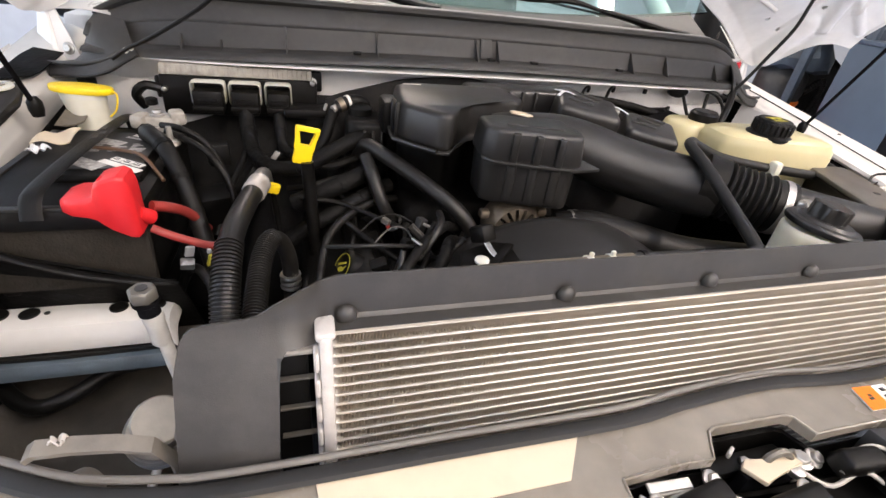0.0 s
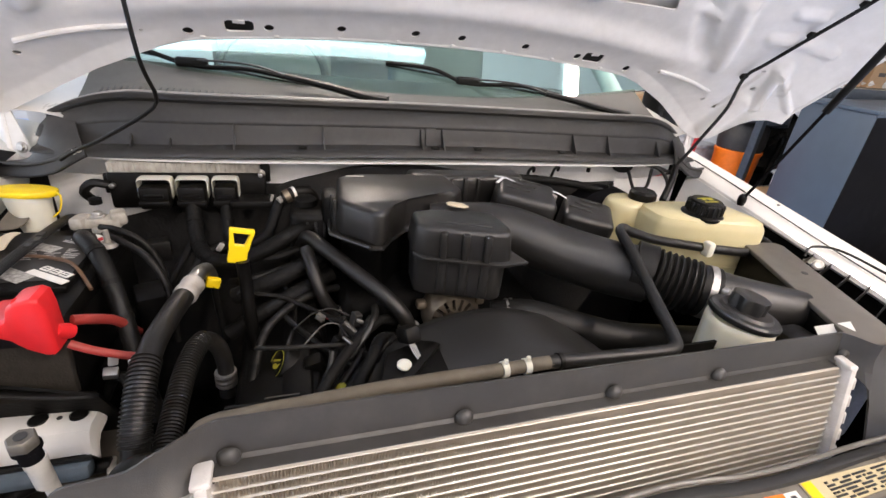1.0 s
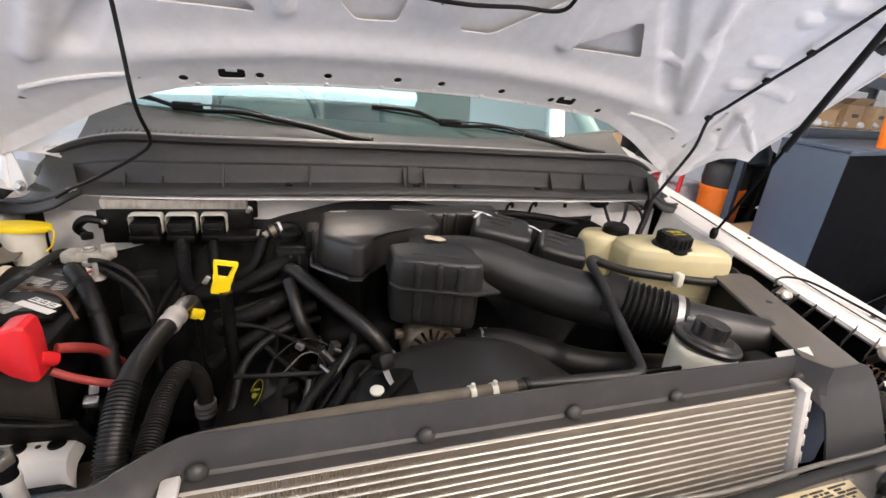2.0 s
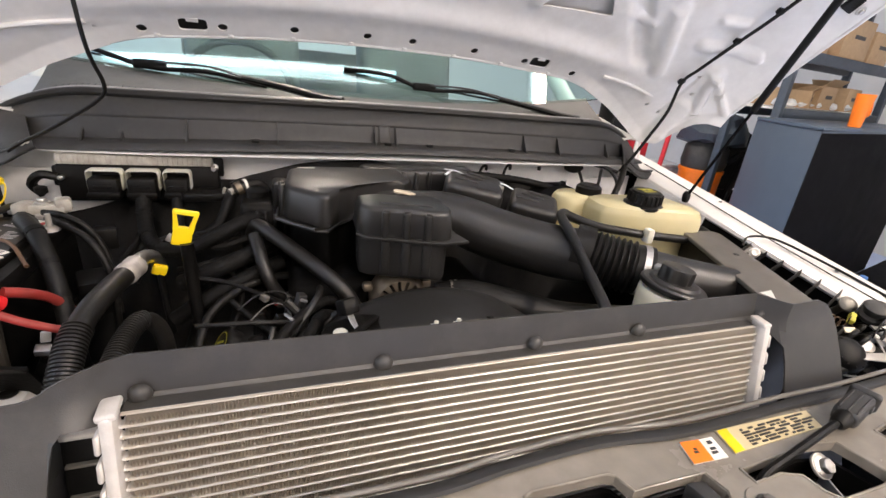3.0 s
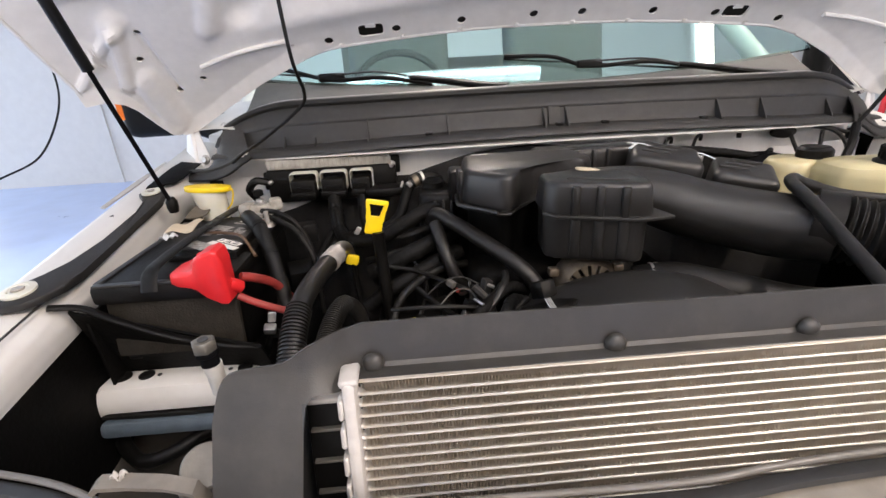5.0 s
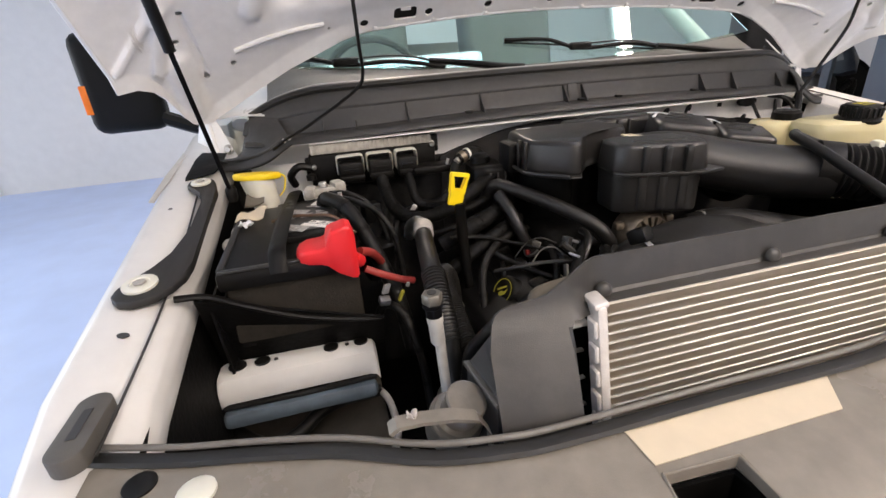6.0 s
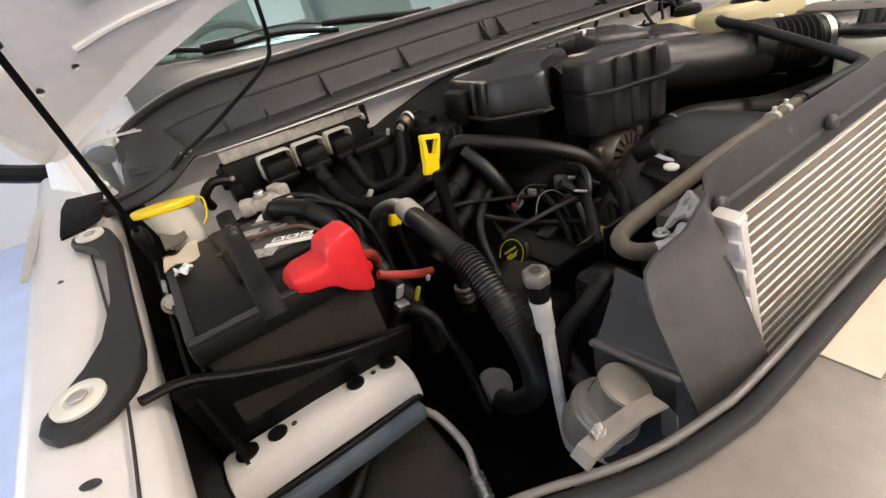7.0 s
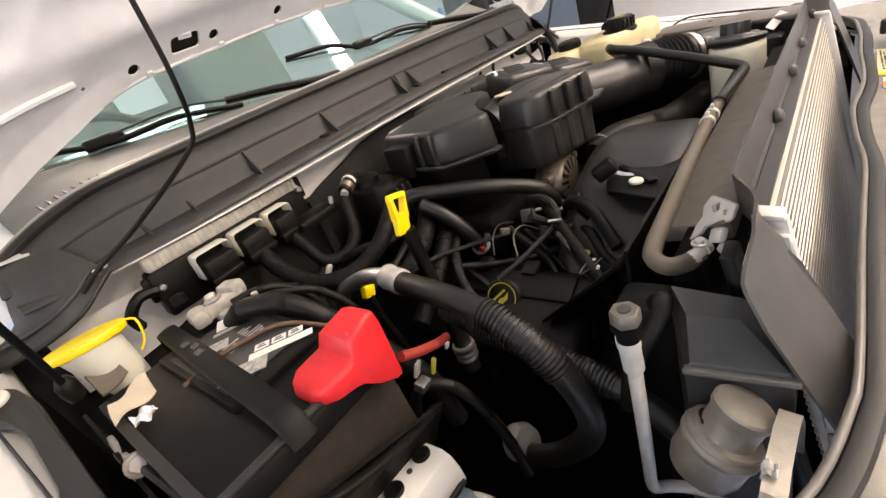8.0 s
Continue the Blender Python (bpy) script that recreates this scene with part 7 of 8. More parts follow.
part("side_rib", box((-0.254, 0.452, 1.207), (0.008, 0.010, 0.060), 0.003), AIRBOX, intake)
part("side_rib", box((-0.256, 0.478, 1.207), (0.008, 0.010, 0.060), 0.003), AIRBOX, intake)
part("side_pod", box((-0.256, 0.525, 1.196), (0.030, 0.06, 0.060), 0.008), PLASTIC, intake)
# thin white strip laid on the lid's rear top as a highlight
part("paint_mark", box((-0.205, 0.570, 1.2412), (0.034, 0.003, 0.001), 0, turn=(0, 0, -2)), PAPER, intake, "white line painted as a highlight on the lid")
part("rear_lid", box((0.04, 0.600, 1.196), (0.26, 0.06, 0.090), 0.012, 3), AIRBOX, intake)
for x in (-0.03, 0.0, 0.03, 0.06):
    part("rear_rib", box((x, 0.568, 1.198), (0.010, 0.010, 0.080), 0.004), AIRBOX, intake)
part("resonator", soft([(-0.142, 0.332), (-0.128, 0.314), (-0.008, 0.274), (0.010, 0.278), (0.020, 0.305), (0.016, 0.375), (-0.028, 0.392), (-0.058, 0.372), (-0.095, 0.402), (-0.138, 0.392)], 1.186, 1.238, 0.08, 0.009), AIRBOX, intake, "ribbed black resonator box", angle=45)
part("resonator_base", soft([(-0.136, 0.334), (-0.122, 0.320), (-0.010, 0.282), (0.004, 0.286), (0.014, 0.310), (0.012, 0.375), (-0.13, 0.395)], 1.112, 1.188, -0.03, 0.010), AIRBOX, intake, angle=45)
dx, dy = 0.945, -0.325
for k in range(3):
    t0 = 0.030 + k * 0.035
    part("front_rib", box((-0.131 + dx * t0 + 0.004, 0.313 + dy * t0 - 0.0005, 1.208), (0.0115, 0.012, 0.054), 0.003, 2, turn=(4, 0, -19)), AIRBOX, intake)
    part("lower_rib", box((-0.127 + dx * t0 + 0.004, 0.318 + dy * t0 + 0.003, 1.150), (0.016, 0.008, 0.062), 0.0035, 2, turn=(0, 0, -19)), AIRBOX, intake)
part("front_flange", prism([(-0.142, 0.326), (-0.128, 0.306), (-0.008, 0.266), (0.040, 0.272), (0.026, 0.310), (0.03, 0.38), (-0.13, 0.40)], 0.006, pose(0, 0, 1.184), 0.002), AIRBOX, intake)
part("top_tab", box((-0.060, 0.324, 1.2385), (0.09, 0.008, 0.003), 0.001, turn=(0, 0, -18)), COWL, intake)

duct = thing("air_intake_duct", (0.15, 0.36, 1.08), "large satin black intake duct with a rubber bellows", "air duct")
path = [(-0.075, 0.462, 1.178), (-0.02, 0.448, 1.182), (0.06, 0.425, 1.180), (0.15, 0.370, 1.158), (0.23, 0.312, 1.148), (0.285, 0.268, 1.150)]
part("duct", tube(path, lambda s: 0.042 + 0.009 * min(1, s / 0.20), 24, 0.01), AIRBOX, duct)
part("pale_tab", prism([(-0.020, -0.010), (0.010, -0.012), (0.022, -0.002), (0.010, 0.011), (-0.014, 0.010), (-0.022, 0.002)], 0.003, pose(-0.033, 0.436, 1.2265, 0, 6, -12), 0.001), CREAMPAPER, duct, "pale tab on the duct")
part("collar", tube([(0.262, 0.287, 1.158), (0.288, 0.265, 1.155)], 0.0515, 24, 0.008), RUBBER, duct)
bl = [(0.284, 0.269, 1.155), (0.315, 0.243, 1.150), (0.350, 0.215, 1.146)]
part("bellows", tube(bl, lambda s: 0.0475 + 0.0030 * math.cos(s / 0.0112 * 2 * math.pi), 28, 0.0016), RUBBER, duct, "black rubber bellows")
part("cuff", tube([(0.348, 0.2165, 1.146), (0.372, 0.199, 1.144)], 0.0465, 24, 0.006), RUBBER, duct)
part("clamp", tube([(0.356, 0.2105, 1.1455), (0.365, 0.204, 1.1445)], 0.0478, 24, 0.003), STEEL, duct, "bright worm-drive clamp")
part("clamp_screw", box((0.354, 0.166, 1.170), (0.016, 0.012, 0.012), 0.003, turn=(0, 0, 30)), STEEL, duct)
part("snout", tube([(0.366, 0.203, 1.144), (0.42, 0.172, 1.140), (0.51, 0.14, 1.132)], lambda s: 0.043 - 0.04 * s, 22, 0.012), AIRBOX, duct)
man = thing("intake_manifold", (-0.30, 0.58, 1.0), "black moulded intake manifold behind the dipstick", "manifold")
part("runner_block", soft([(-0.335, 0.535), (-0.318, 0.520), (-0.262, 0.515), (-0.250, 0.535), (-0.252, 0.620), (-0.33, 0.625)], 1.04, 1.178, 0.10, 0.010), PLASTIC, man, angle=45)
for k in range(3):
    part("runner_rib", box((-0.300 + 0.016 * k, 0.520, 1.135), (0.005, 0.012, 0.062), 0.002, 2, turn=(-6, 0, 0)), AIRBOX, man)
part("runner_cap", lathe([(0.020, 0), (0.023, 0.004), (0.022, 0.018), (0.014, 0.024)], 20, pose(-0.300, 0.585, 1.172)), PLASTIC, man)
maf = thing("intake_plenum_pods", (0.15, 0.50, 1.10), "two black moulded pods behind the intake duct", "air intake")
for cx, cy, cz, rz, w in ((0.132, 0.500, 1.182, -22, 0.125), (0.262, 0.458, 1.152, -28, 0.105)):
    p = part("pod", box((cx, cy, cz), (w, 0.100, 0.118), 0.014, 4, turn=(8, 8, rz)), AIRBOX, maf)
    for k in range(3):
        part("pod_bar", moved(box((-0.02 + 0.012 * k, -0.012 + 0.022 * k, 0.0598), (0.05, 0.007, 0.004), 0.002), pose(cx, cy, cz, 8, 8, rz)), COWL, p)
for a, b in (((0.085, 0.545, 1.250), (0.125, 0.505, 1.243)), ((0.075, 0.510, 1.246), (0.112, 0.540, 1.248)), ((0.185, 0.500, 1.232), (0.225, 0.478, 1.222))):
    part("torn_film", tube([a, Vector(a).lerp(Vector(b), 0.5) + Vector((0, 0, 0.004)), b], 0.0035, 6, 0.006, flat=0.4), CLEARBAG, maf, "torn strip of pale film")
part("pod_clip", box((0.190, 0.475, 1.222), (0.012, 0.014, 0.020), 0.003, turn=(10, 0, 40)), STEEL, maf)

# ---- coolant bottle, brake bottle, power steering ----
cool = thing("coolant_bottle", (0.51, 0.40, 1.06), "yellowed translucent coolant bottle with a black cap", "coolant bottle")
bp = [(0.402, 0.412), (0.412, 0.388), (0.50, 0.352), (0.610, 0.325), (0.632, 0.332), (0.645, 0.362), (0.640, 0.440), (0.60, 0.475), (0.46, 0.490), (0.410, 0.475)]
bm = loft([[(0.515 + (x - 0.515) * k, 0.405 + (y - 0.405) * k, z) for x, y in bp] for z, k in ((1.045, 0.93), (1.065, 0.97), (1.15, 0.98), (1.185, 1.0), (1.203, 0.97), (1.213, 0.90))])
bmesh.ops.bevel(bm, geom=list(bm.edges), offset=0.006, segments=2, affect="EDGES", clamp_overlap=True)
part("bottle", bm, CREAM, cool, angle=60)
part("seam", prism([(0.515 + (x - 0.515) * 1.01, 0.405 + (y - 0.405) * 1.01) for x, y in bp], 0.003, pose(0, 0, 1.108), 0.001, 1), CREAM, cool)
cm = pose(0.512, 0.396, 1.206, 3, 0, 0)
cp = part("cap", lathe([(0.041, 0), (0.043, 0.003), (0.043, 0.008), (0.036, 0.012), (0.034, 0.034), (0.031, 0.038), (0.02, 0.039)], 32, cm), PLASTIC, cool, "ribbed black cap with yellow print")
for k in range(20):
    a = 2 * math.pi * k / 20
    part("cap_grip", moved(box((0.0350 * math.cos(a), 0.0350 * math.sin(a), 0.024), (0.005, 0.005, 0.020), 0.001, 1), cm), PLASTIC, cp)
part("cap_print", bars([(-0.020, 0.006, 0.040, 0.004), (-0.014, -0.002, 0.010, 0.006), (0.002, -0.003, 0.012, 0.007), (-0.018, -0.013, 0.034, 0.004)], cm @ pose(0, 0, 0.039), 0.0008), YELLOWPRINT, cp)
brake = thing("brake_bottle", (0.41, 0.50, 1.06), "yellowed brake fluid bottle with a black cap", "brake bottle")
bq = [(0.412 + 0.058 * math.cos(a), 0.512 + 0.045 * math.sin(a)) for a in np.linspace(0, 2 * math.pi, 14, endpoint=False)]
bm = loft([[(0.412 + (x - 0.412) * k, 0.512 + (y - 0.512) * k, z) for x, y in bq] for z, k in ((1.06, 0.9), (1.08, 1.0), (1.185, 1.0), (1.200, 0.94), (1.207, 0.84))])
part("bottle", bm, CREAM, brake, angle=60)
part("cap", lathe([(0.029, 0), (0.031, 0.006), (0.030, 0.022), (0.024, 0.028)], 24, pose(0.446, 0.508, 1.200)), PLASTIC, brake, "black cap")
ps = thing("power_steering_bottle", (0.345, 0.115, 1.0), "milky power steering bottle with a large black cap", "fluid bottle")
part("bottle", lathe([(0.044, 0), (0.049, 0.006), (0.050, 0.118), (0.0495, 0.126), (0.046, 0.130)], 32, pose(0.334, 0.112, 1.028)), BOTTLE, ps)
rimm = pose(0.335, 0.112, 1.158, 2, 8, 0)
part("cap_plate", lathe([(0.050, 0), (0.052, 0.003), (0.052, 0.008), (0.049, 0.011), (0.040, 0.012), (0.036, 0.016)], 36, rimm), AIRBOX, ps, "wide black cap")
lob = [((0.0255 + 0.0020 * math.cos(7 * a)) * math.cos(a), (0.0255 + 0.0020 * math.cos(7 * a)) * math.sin(a)) for a in np.linspace(0, 2 * math.pi, 48, endpoint=False)]
part("cap_knob", prism(lob, 0.026, rimm @ pose(-0.002, 0.002, 0.012), 0.006), AIRBOX, ps, "lobed black knob")
part("bracket", prism([(0.355, 0.06), (0.425, 0.072), (0.412, 0.12), (0.38, 0.115)], 0.006, pose(0, 0, 1.139, 0, 6, 0), 0.002), BOTTLE, ps)
part("level_mark", box((0.3005, 0.103, 1.095), (0.002, 0.012, 0.045), 0, turn=(0, 0, 15)), COWL, ps)

# ---- passenger side ----
air = thing("air_filter_housing", (0.58, 0.18, 0.98), "grey-topped black air filter housing", "air filter box")
topo = [(0.440, 0.012), (0.535, 0.006), (0.680, 0.318), (0.670, 0.335), (0.604, 0.345), (0.588, 0.335)]
part("body", prism([(x, y) for x, y in topo], 0.19, pose(0, 0, 0.968), 0.008), PLASTIC, air)
part("lid", prism(topo, 0.010, pose(0, 0, 1.1565), 0.004), FILTERLID, air, "dusty grey lid")
part("lid_hole", lathe([(0.006, 0), (0.006, 0.0008)], 14, pose(0.590, 0.205, 1.1667)), INK, air)
sm = pose(0.461, 0.058, 1.159, 30, -28, -34)
part("sticker", moved(box((0, 0, 0), (0.046, 0.018, 0.0015), 0.0004, 1), sm), PAPER, air, "small crumpled white sticker")
sideb = thing("inner_wing_liner", (0.76, 0.2, 0.95), "black slotted wing liner beside the filter housing", "wing liner")
part("liner", sheet(lambda u, v: (0.66 + 0.11 * v, -0.06 + 0.66 * u, 0.985 + 0.03 * u + 0.05 * v), 12, 4, 0.004), PLASTIC, sideb)
for k in range(9):
    y = -0.02 + 0.042 * k
    part("louvre", box((0.765, y, 1.092 + 0.0035 * k), (0.110, 0.0018, 0.014), 0.0006, 1, turn=(0, -4, 19)), PLASTIC, sideb)
fbolt = thing("fender_bumper_bolt", (0.815, 0.33, 1.10), "bright adjuster bolt on the fender edge", "bolt")
part("stem", lathe([(0.008, -0.02), (0.008, 0.012), (0.011, 0.014), (0.0125, 0.020), (0.008, 0.023), (0.004, 0.021)], 20, pose(0.797, 0.312, 1.110, 40, -40, 0)), PALESTEEL, fbolt)
part("plate", prism([(-0.02, -0.012), (0.02, -0.016), (0.026, 0.004), (-0.018, 0.012)], 0.003, pose(0.800, 0.325, 1.118, 15, -12, 20), 0.001), DULLZINC, fbolt)
part("cable", tube([(0.79, 0.335, 1.125), (0.815, 0.345, 1.143), (0.85, 0.31, 1.150), (0.880, 0.23, 1.135), (0.90, 0.13, 1.115), (0.91, 0.0, 1.088)], 0.0028, 8, 0.012), RUBBER, fbolt)
# wires and grommets on the firewall
grom = thing("firewall_grommet", (0.536, 0.71, 1.20), "black oval grommet with looping wires in the firewall", "grommet")
part("grommet", prism([(0.030 * math.cos(a), 0.014 * math.sin(a)) for a in np.linspace(0, 2 * math.pi, 24, endpoint=False)], 0.012, pose(0.536, 0.712, 1.225, 90, 0, 0), 0.003), RUBBER, grom)
for pts in ([(0.55, 0.70, 1.22), (0.565, 0.67, 1.17), (0.60, 0.67, 1.18), (0.62, 0.69, 1.225)], [(0.60, 0.70, 1.235), (0.64, 0.68, 1.225), (0.66, 0.66, 1.19), (0.62, 0.62, 1.14)], [(0.57, 0.70, 1.24), (0.62, 0.69, 1.235), (0.67, 0.68, 1.22)]):
    part("wire", tube(pts, 0.0045, 8, 0.008), RUBBER, grom)
part("wire_branch", tube([(0.70, 0.69, 1.235), (0.67, 0.66, 1.20), (0.63, 0.63, 1.155)], 0.009, 8, 0.008), RUBBER, grom)
loom = harness("wiring_harness", [(-0.02, 0.66, 1.205), (0.10, 0.655, 1.212), (0.25, 0.645, 1.210), (0.38, 0.63, 1.195), (0.50, 0.60, 1.165), (0.60, 0.58, 1.13)], 0.0095, "black loom along the firewall")
for x, y, z in ((0.23, 0.652, 1.222), (0.30, 0.655, 1.224), (0.445, 0.62, 1.190)):
    tw = thing("loom_clip", (x, y, z), "small black clip fixing the loom to the firewall", "clip", "loom clips")
    part("loop", tube([(x - 0.012, y, z - 0.012), (x - 0.004, y + 0.004, z + 0.008), (x + 0.010, y + 0.01, z + 0.012), (x + 0.016, y + 0.02, z)], 0.004, 6, 0.005), PLASTIC, tw)
tabm = thing("firewall_tab", (0.39, 0.665, 1.235), "bright white metal tab on the firewall lip", "tab")
part("tab", prism([(0.36, 0.648), (0.372, 0.664), (0.41, 0.660), (0.418, 0.645), (0.395, 0.638)], 0.003, pose(0, 0, 1.243), 0.001), PAPER, tabm)
part("tab_pin", lathe([(0.005, 0), (0.005, 0.01)], 10, pose(0.388, 0.650, 1.228)), PLASTIC, tabm)
blanket = sheet(lambda u, v: (-0.36 + 0.66 * u, 0.700 - 0.03 * math.sin(math.pi * u) + 0.004 * math.sin(u * 31), (1.235 - 0.085 * (abs(2 * u - 0.85)) ** 2.0) * (1 - v) + 0.85 * v), 40, 8, 0.012)
whole("firewall_blanket", blanket, BLANKET, "black sound blanket hung on the firewall", "sound blanket")
booster = thing("brake_booster", (0.42, 0.62, 1.0), "black round brake booster behind the bottles", "brake booster")
part("drum", lathe([(0.06, -0.05), (0.105, -0.04), (0.112, -0.01), (0.112, 0.02), (0.09, 0.045), (0.04, 0.05)], 36, pose(0.44, 0.63, 1.085, 90, 0, 0)), BLACKSTEEL, booster)
# headlamp corner clutter behind the passenger headlamp
hl = thing("headlamp_adjuster", (0.72, 0.05, 0.98), "headlamp adjuster with zinc fittings and tangled black wires", "headlamp adjuster")
part("plate", box((0.70, 0.03, 1.030), (0.10, 0.11, 0.03), 0.006, turn=(0, 0, 20)), PLASTIC, hl)
part("zinc_disc", lathe([(0.006, -0.03), (0.006, 0.004), (0.013, 0.006), (0.013, 0.009), (0.009, 0.012), (0.005, 0.0125)], 22, pose(0.785, 0.094, 1.094, 35, -30, 0) @ Matrix.Scale(1.25, 4)), DULLZINC, hl, "round zinc fitting")
part("zinc_disc", lathe([(0.006, -0.02), (0.006, 0.004), (0.012, 0.006), (0.013, 0.010), (0.006, 0.014)], 18, pose(0.715, 0.010, 1.062, 30, -20, 0)), STEEL, hl)
part("adjuster_cap", lathe([(0.020, 0), (0.024, 0.004), (0.024, 0.010), (0.017, 0.014), (0.017, 0.022), (0.022, 0.024), (0.022, 0.030), (0.014, 0.036)], 24, pose(0.797, 0.052, 1.088, 10, -14, 0)), COWL, hl, "stepped black adjuster cap")
part("gold_spring", tube([(0.738 + 0.009 * math.cos(a), 0.052 + 0.0016 * a, 1.076 + 0.009 * math.sin(a)) for a in np.linspace(0, 26, 80)], 0.0014, 6, 0.003), BROWN, hl, "brown wire coil")
part("bulb_base", box((0.742, 0.045, 1.062), (0.030, 0.040, 0.026), 0.006, turn=(10, 20, 30)), BLACKSTEEL, hl)
part("bracket_arm", prism([(-0.030, -0.006), (0.030, -0.010), (0.034, 0.004), (-0.026, 0.010)], 0.003, pose(0.735, -0.005, 1.070, 20, -15, 60), 0.001), STEEL, hl)
part("bracket_arm", prism([(-0.020, -0.005), (0.020, -0.005), (0.020, 0.005), (-0.020, 0.005)], 0.003, pose(0.700, 0.045, 1.060, 35, 15, 20), 0.001), GREYMETAL, hl)
random.seed(9)
for k in range(9):
    x, y = 0.665 + 0.013 * k, 0.075 - 0.012 * (k % 4)
    part("wire", tube([(x, y, 1.02), (x + random.uniform(-.02, .02), y - 0.03, 1.055 + random.uniform(0, .03)), (x + 0.02, y - 0.02, 1.070 + random.uniform(0, .02)), (x + 0.035, y + 0.03, 1.03)], random.choice((0.0025, 0.0035, 0.0045)), 6, 0.006), RUBBER, hl)
for k in range(5):
    part("connector", box((0.675 + 0.022 * k, 0.012 + 0.022 * (k % 2), 1.052 + 0.004 * k), (0.018, 0.014, 0.016), 0.003, turn=(20 * k, 10, 30 * k)), (PLASTIC, YELLOWPRINT, STEEL, PLASTIC, GREYMETAL)[k], hl)
bulb = thing("headlamp_cover", (0.665, 0.0, 1.0), "black ribbed headlamp bulb cover", "bulb cover")
bm0 = pose(0.664, 0.012, 1.050, 38, -12, 0)
part("cover", lathe([(0.034, 0), (0.034, 0.010), (0.028, 0.022), (0.018, 0.028), (0.006, 0.029)], 28, bm0), PLASTIC, bulb)
for k in range(12):
    part("fin", moved(box((0.022, 0, 0.016), (0.012, 0.003, 0.016), 0.0008, 1), bm0 @ pose(0, 0, 0, 0, 0, 30 * k)), PLASTIC, bulb)
part("rim_wire", tube([Vector(bm0 @ Vector((0.036 * math.cos(a), 0.036 * math.sin(a), 0.004))) for a in np.linspace(3.4, 6.2, 12)], 0.0022, 6, 0.006), ZINC, bulb, "bright wire clip")
motor = thing("headlamp_motor", (0.735, -0.02, 1.0), "round black headlamp motor housing", "headlamp motor")
part("housing", lathe([(0.026, -0.03), (0.030, -0.02), (0.030, 0.006), (0.024, 0.018), (0.010, 0.022)], 24, pose(0.735, -0.018, 1.045, 50, 15, 0)), RUBBER, motor)
part("bracket", prism([(-0.045, -0.005), (0.030, -0.012), (0.044, -0.002), (0.030, 0.008), (-0.045, 0.006)], 0.003, pose(0.680, -0.014, 1.064, 14, -6, -24), 0.001), ZINC, motor, "dull bent steel bracket")
part("cream_tag", prism([(-0.012, -0.006), (0.012, -0.005), (0.010, 0.006), (-0.011, 0.005)], 0.003, pose(0.694, 0.030, 1.088, 35, 0, -20), 0.001), CREAMPAPER, motor)
part("yellow_plug", box((0.728, 0.050, 1.098), (0.024, 0.010, 0.012), 0.003, turn=(20, -25, 30)), YELLOWPRINT, motor)
part("white_plug", box((0.750, 0.018, 1.074), (0.014, 0.014, 0.016), 0.004, turn=(20, 10, 30)), PAPER, motor)
whole("headlamp_hose", tube([(0.60, 0.0, 1.03), (0.68, -0.01, 1.045), (0.76, 0.0, 1.04), (0.80, 0.05, 1.03)], 0.009, 10, 0.012), RUBBER, "black hose behind the headlamp", "hose")
# ---- background: passenger side of the workshop ----
cab = thing("tool_cabinet", (3.5, 2.0, 0), "dark blue-grey steel cabinet with a black front", "cabinet")
C0, CA, CB = Vector((2.762, 1.462, 0)), Vector((0.170, 0.526, 0)), Vector((0.931, 0.228, 0))
CA, CB = CA / CA.length, CB / CB.length
plan = [C0, C0 + CA * 0.58, C0 + CA * 0.58 + CB * 2.4, C0 + CB * 2.4]
part("body", prism([(p.x, p.y) for p in plan], 1.315, Matrix(), 0.008), NAVY, cab)
inset = [C0 + CB * 0.01 - CA * 0.004, C0 + CB * 2.39 - CA * 0.004, C0 + CB * 2.39 + CA * 0.01, C0 + CB * 0.01 + CA * 0.01]
part("front_panel", prism([(p.x, p.y) for p in inset], 1.28, pose(0, 0, 0.02), 0.002), BLACKSTEEL, cab, "matt black front panel")
part("worktop", prism([((p - plan[0]).x * 1.01 + C0.x - 0.01, (p - plan[0]).y * 1.01 + C0.y - 0.01) for p in plan], 0.022, pose(0, 0, 1.315), 0.004), NAVY, cab)
cupv = C0 + CB * 0.64 + CA * 0.06
cup = thing("orange_cup", (cupv.x, cupv.y, 1.337), "orange plastic cup with a handle on the cabinet", "cup")
part("cup", lathe([(0.034, 0), (0.037, 0.01), (0.052, 0.20), (0.054, 0.21), (0.050, 0.21)], 24, pose(cupv.x, cupv.y, 1.337)), ORANGE, cup)
part("handle", tube([(cupv.x + 0.045, cupv.y, 1.51), (cupv.x + 0.09, cupv.y, 1.49), (cupv.x + 0.10, cupv.y, 1.42), (cupv.x + 0.05, cupv.y, 1.41)], 0.009, 8, 0.02), ORANGE, cup)

# black sheet added over the bright floor to darken the area below the cabinet
dark_sheet_plan = [C0 + CB * 0.25 - CA * 0.006, C0 + CB * 0.25 - CA * 0.95, C0 + CB * 3.1 - CA * 0.95, C0 + CB * 3.1 - CA * 0.006]
whole("floor_mat", prism([(p.x, p.y) for p in dark_sheet_plan], 0.012, Matrix(), 0.003), BLACKSTEEL, "black sheet added to darken the floor before the cabinet", "mat")
can = thing("spray_can", (3.978, 1.511, 0.012), "dark spray can with a blue cap on the added floor sheet", "can")
part("can", lathe([(0.030, 0.0), (0.033, 0.004), (0.033, 0.185), (0.026, 0.20)], 20, pose(3.978, 1.511, 0.012)), RACK, can)
part("cap", lathe([(0.027, 0.0), (0.027, 0.045), (0.022, 0.052)], 20, pose(3.978, 1.511, 0.212)), BLUE, can, "blue cap")

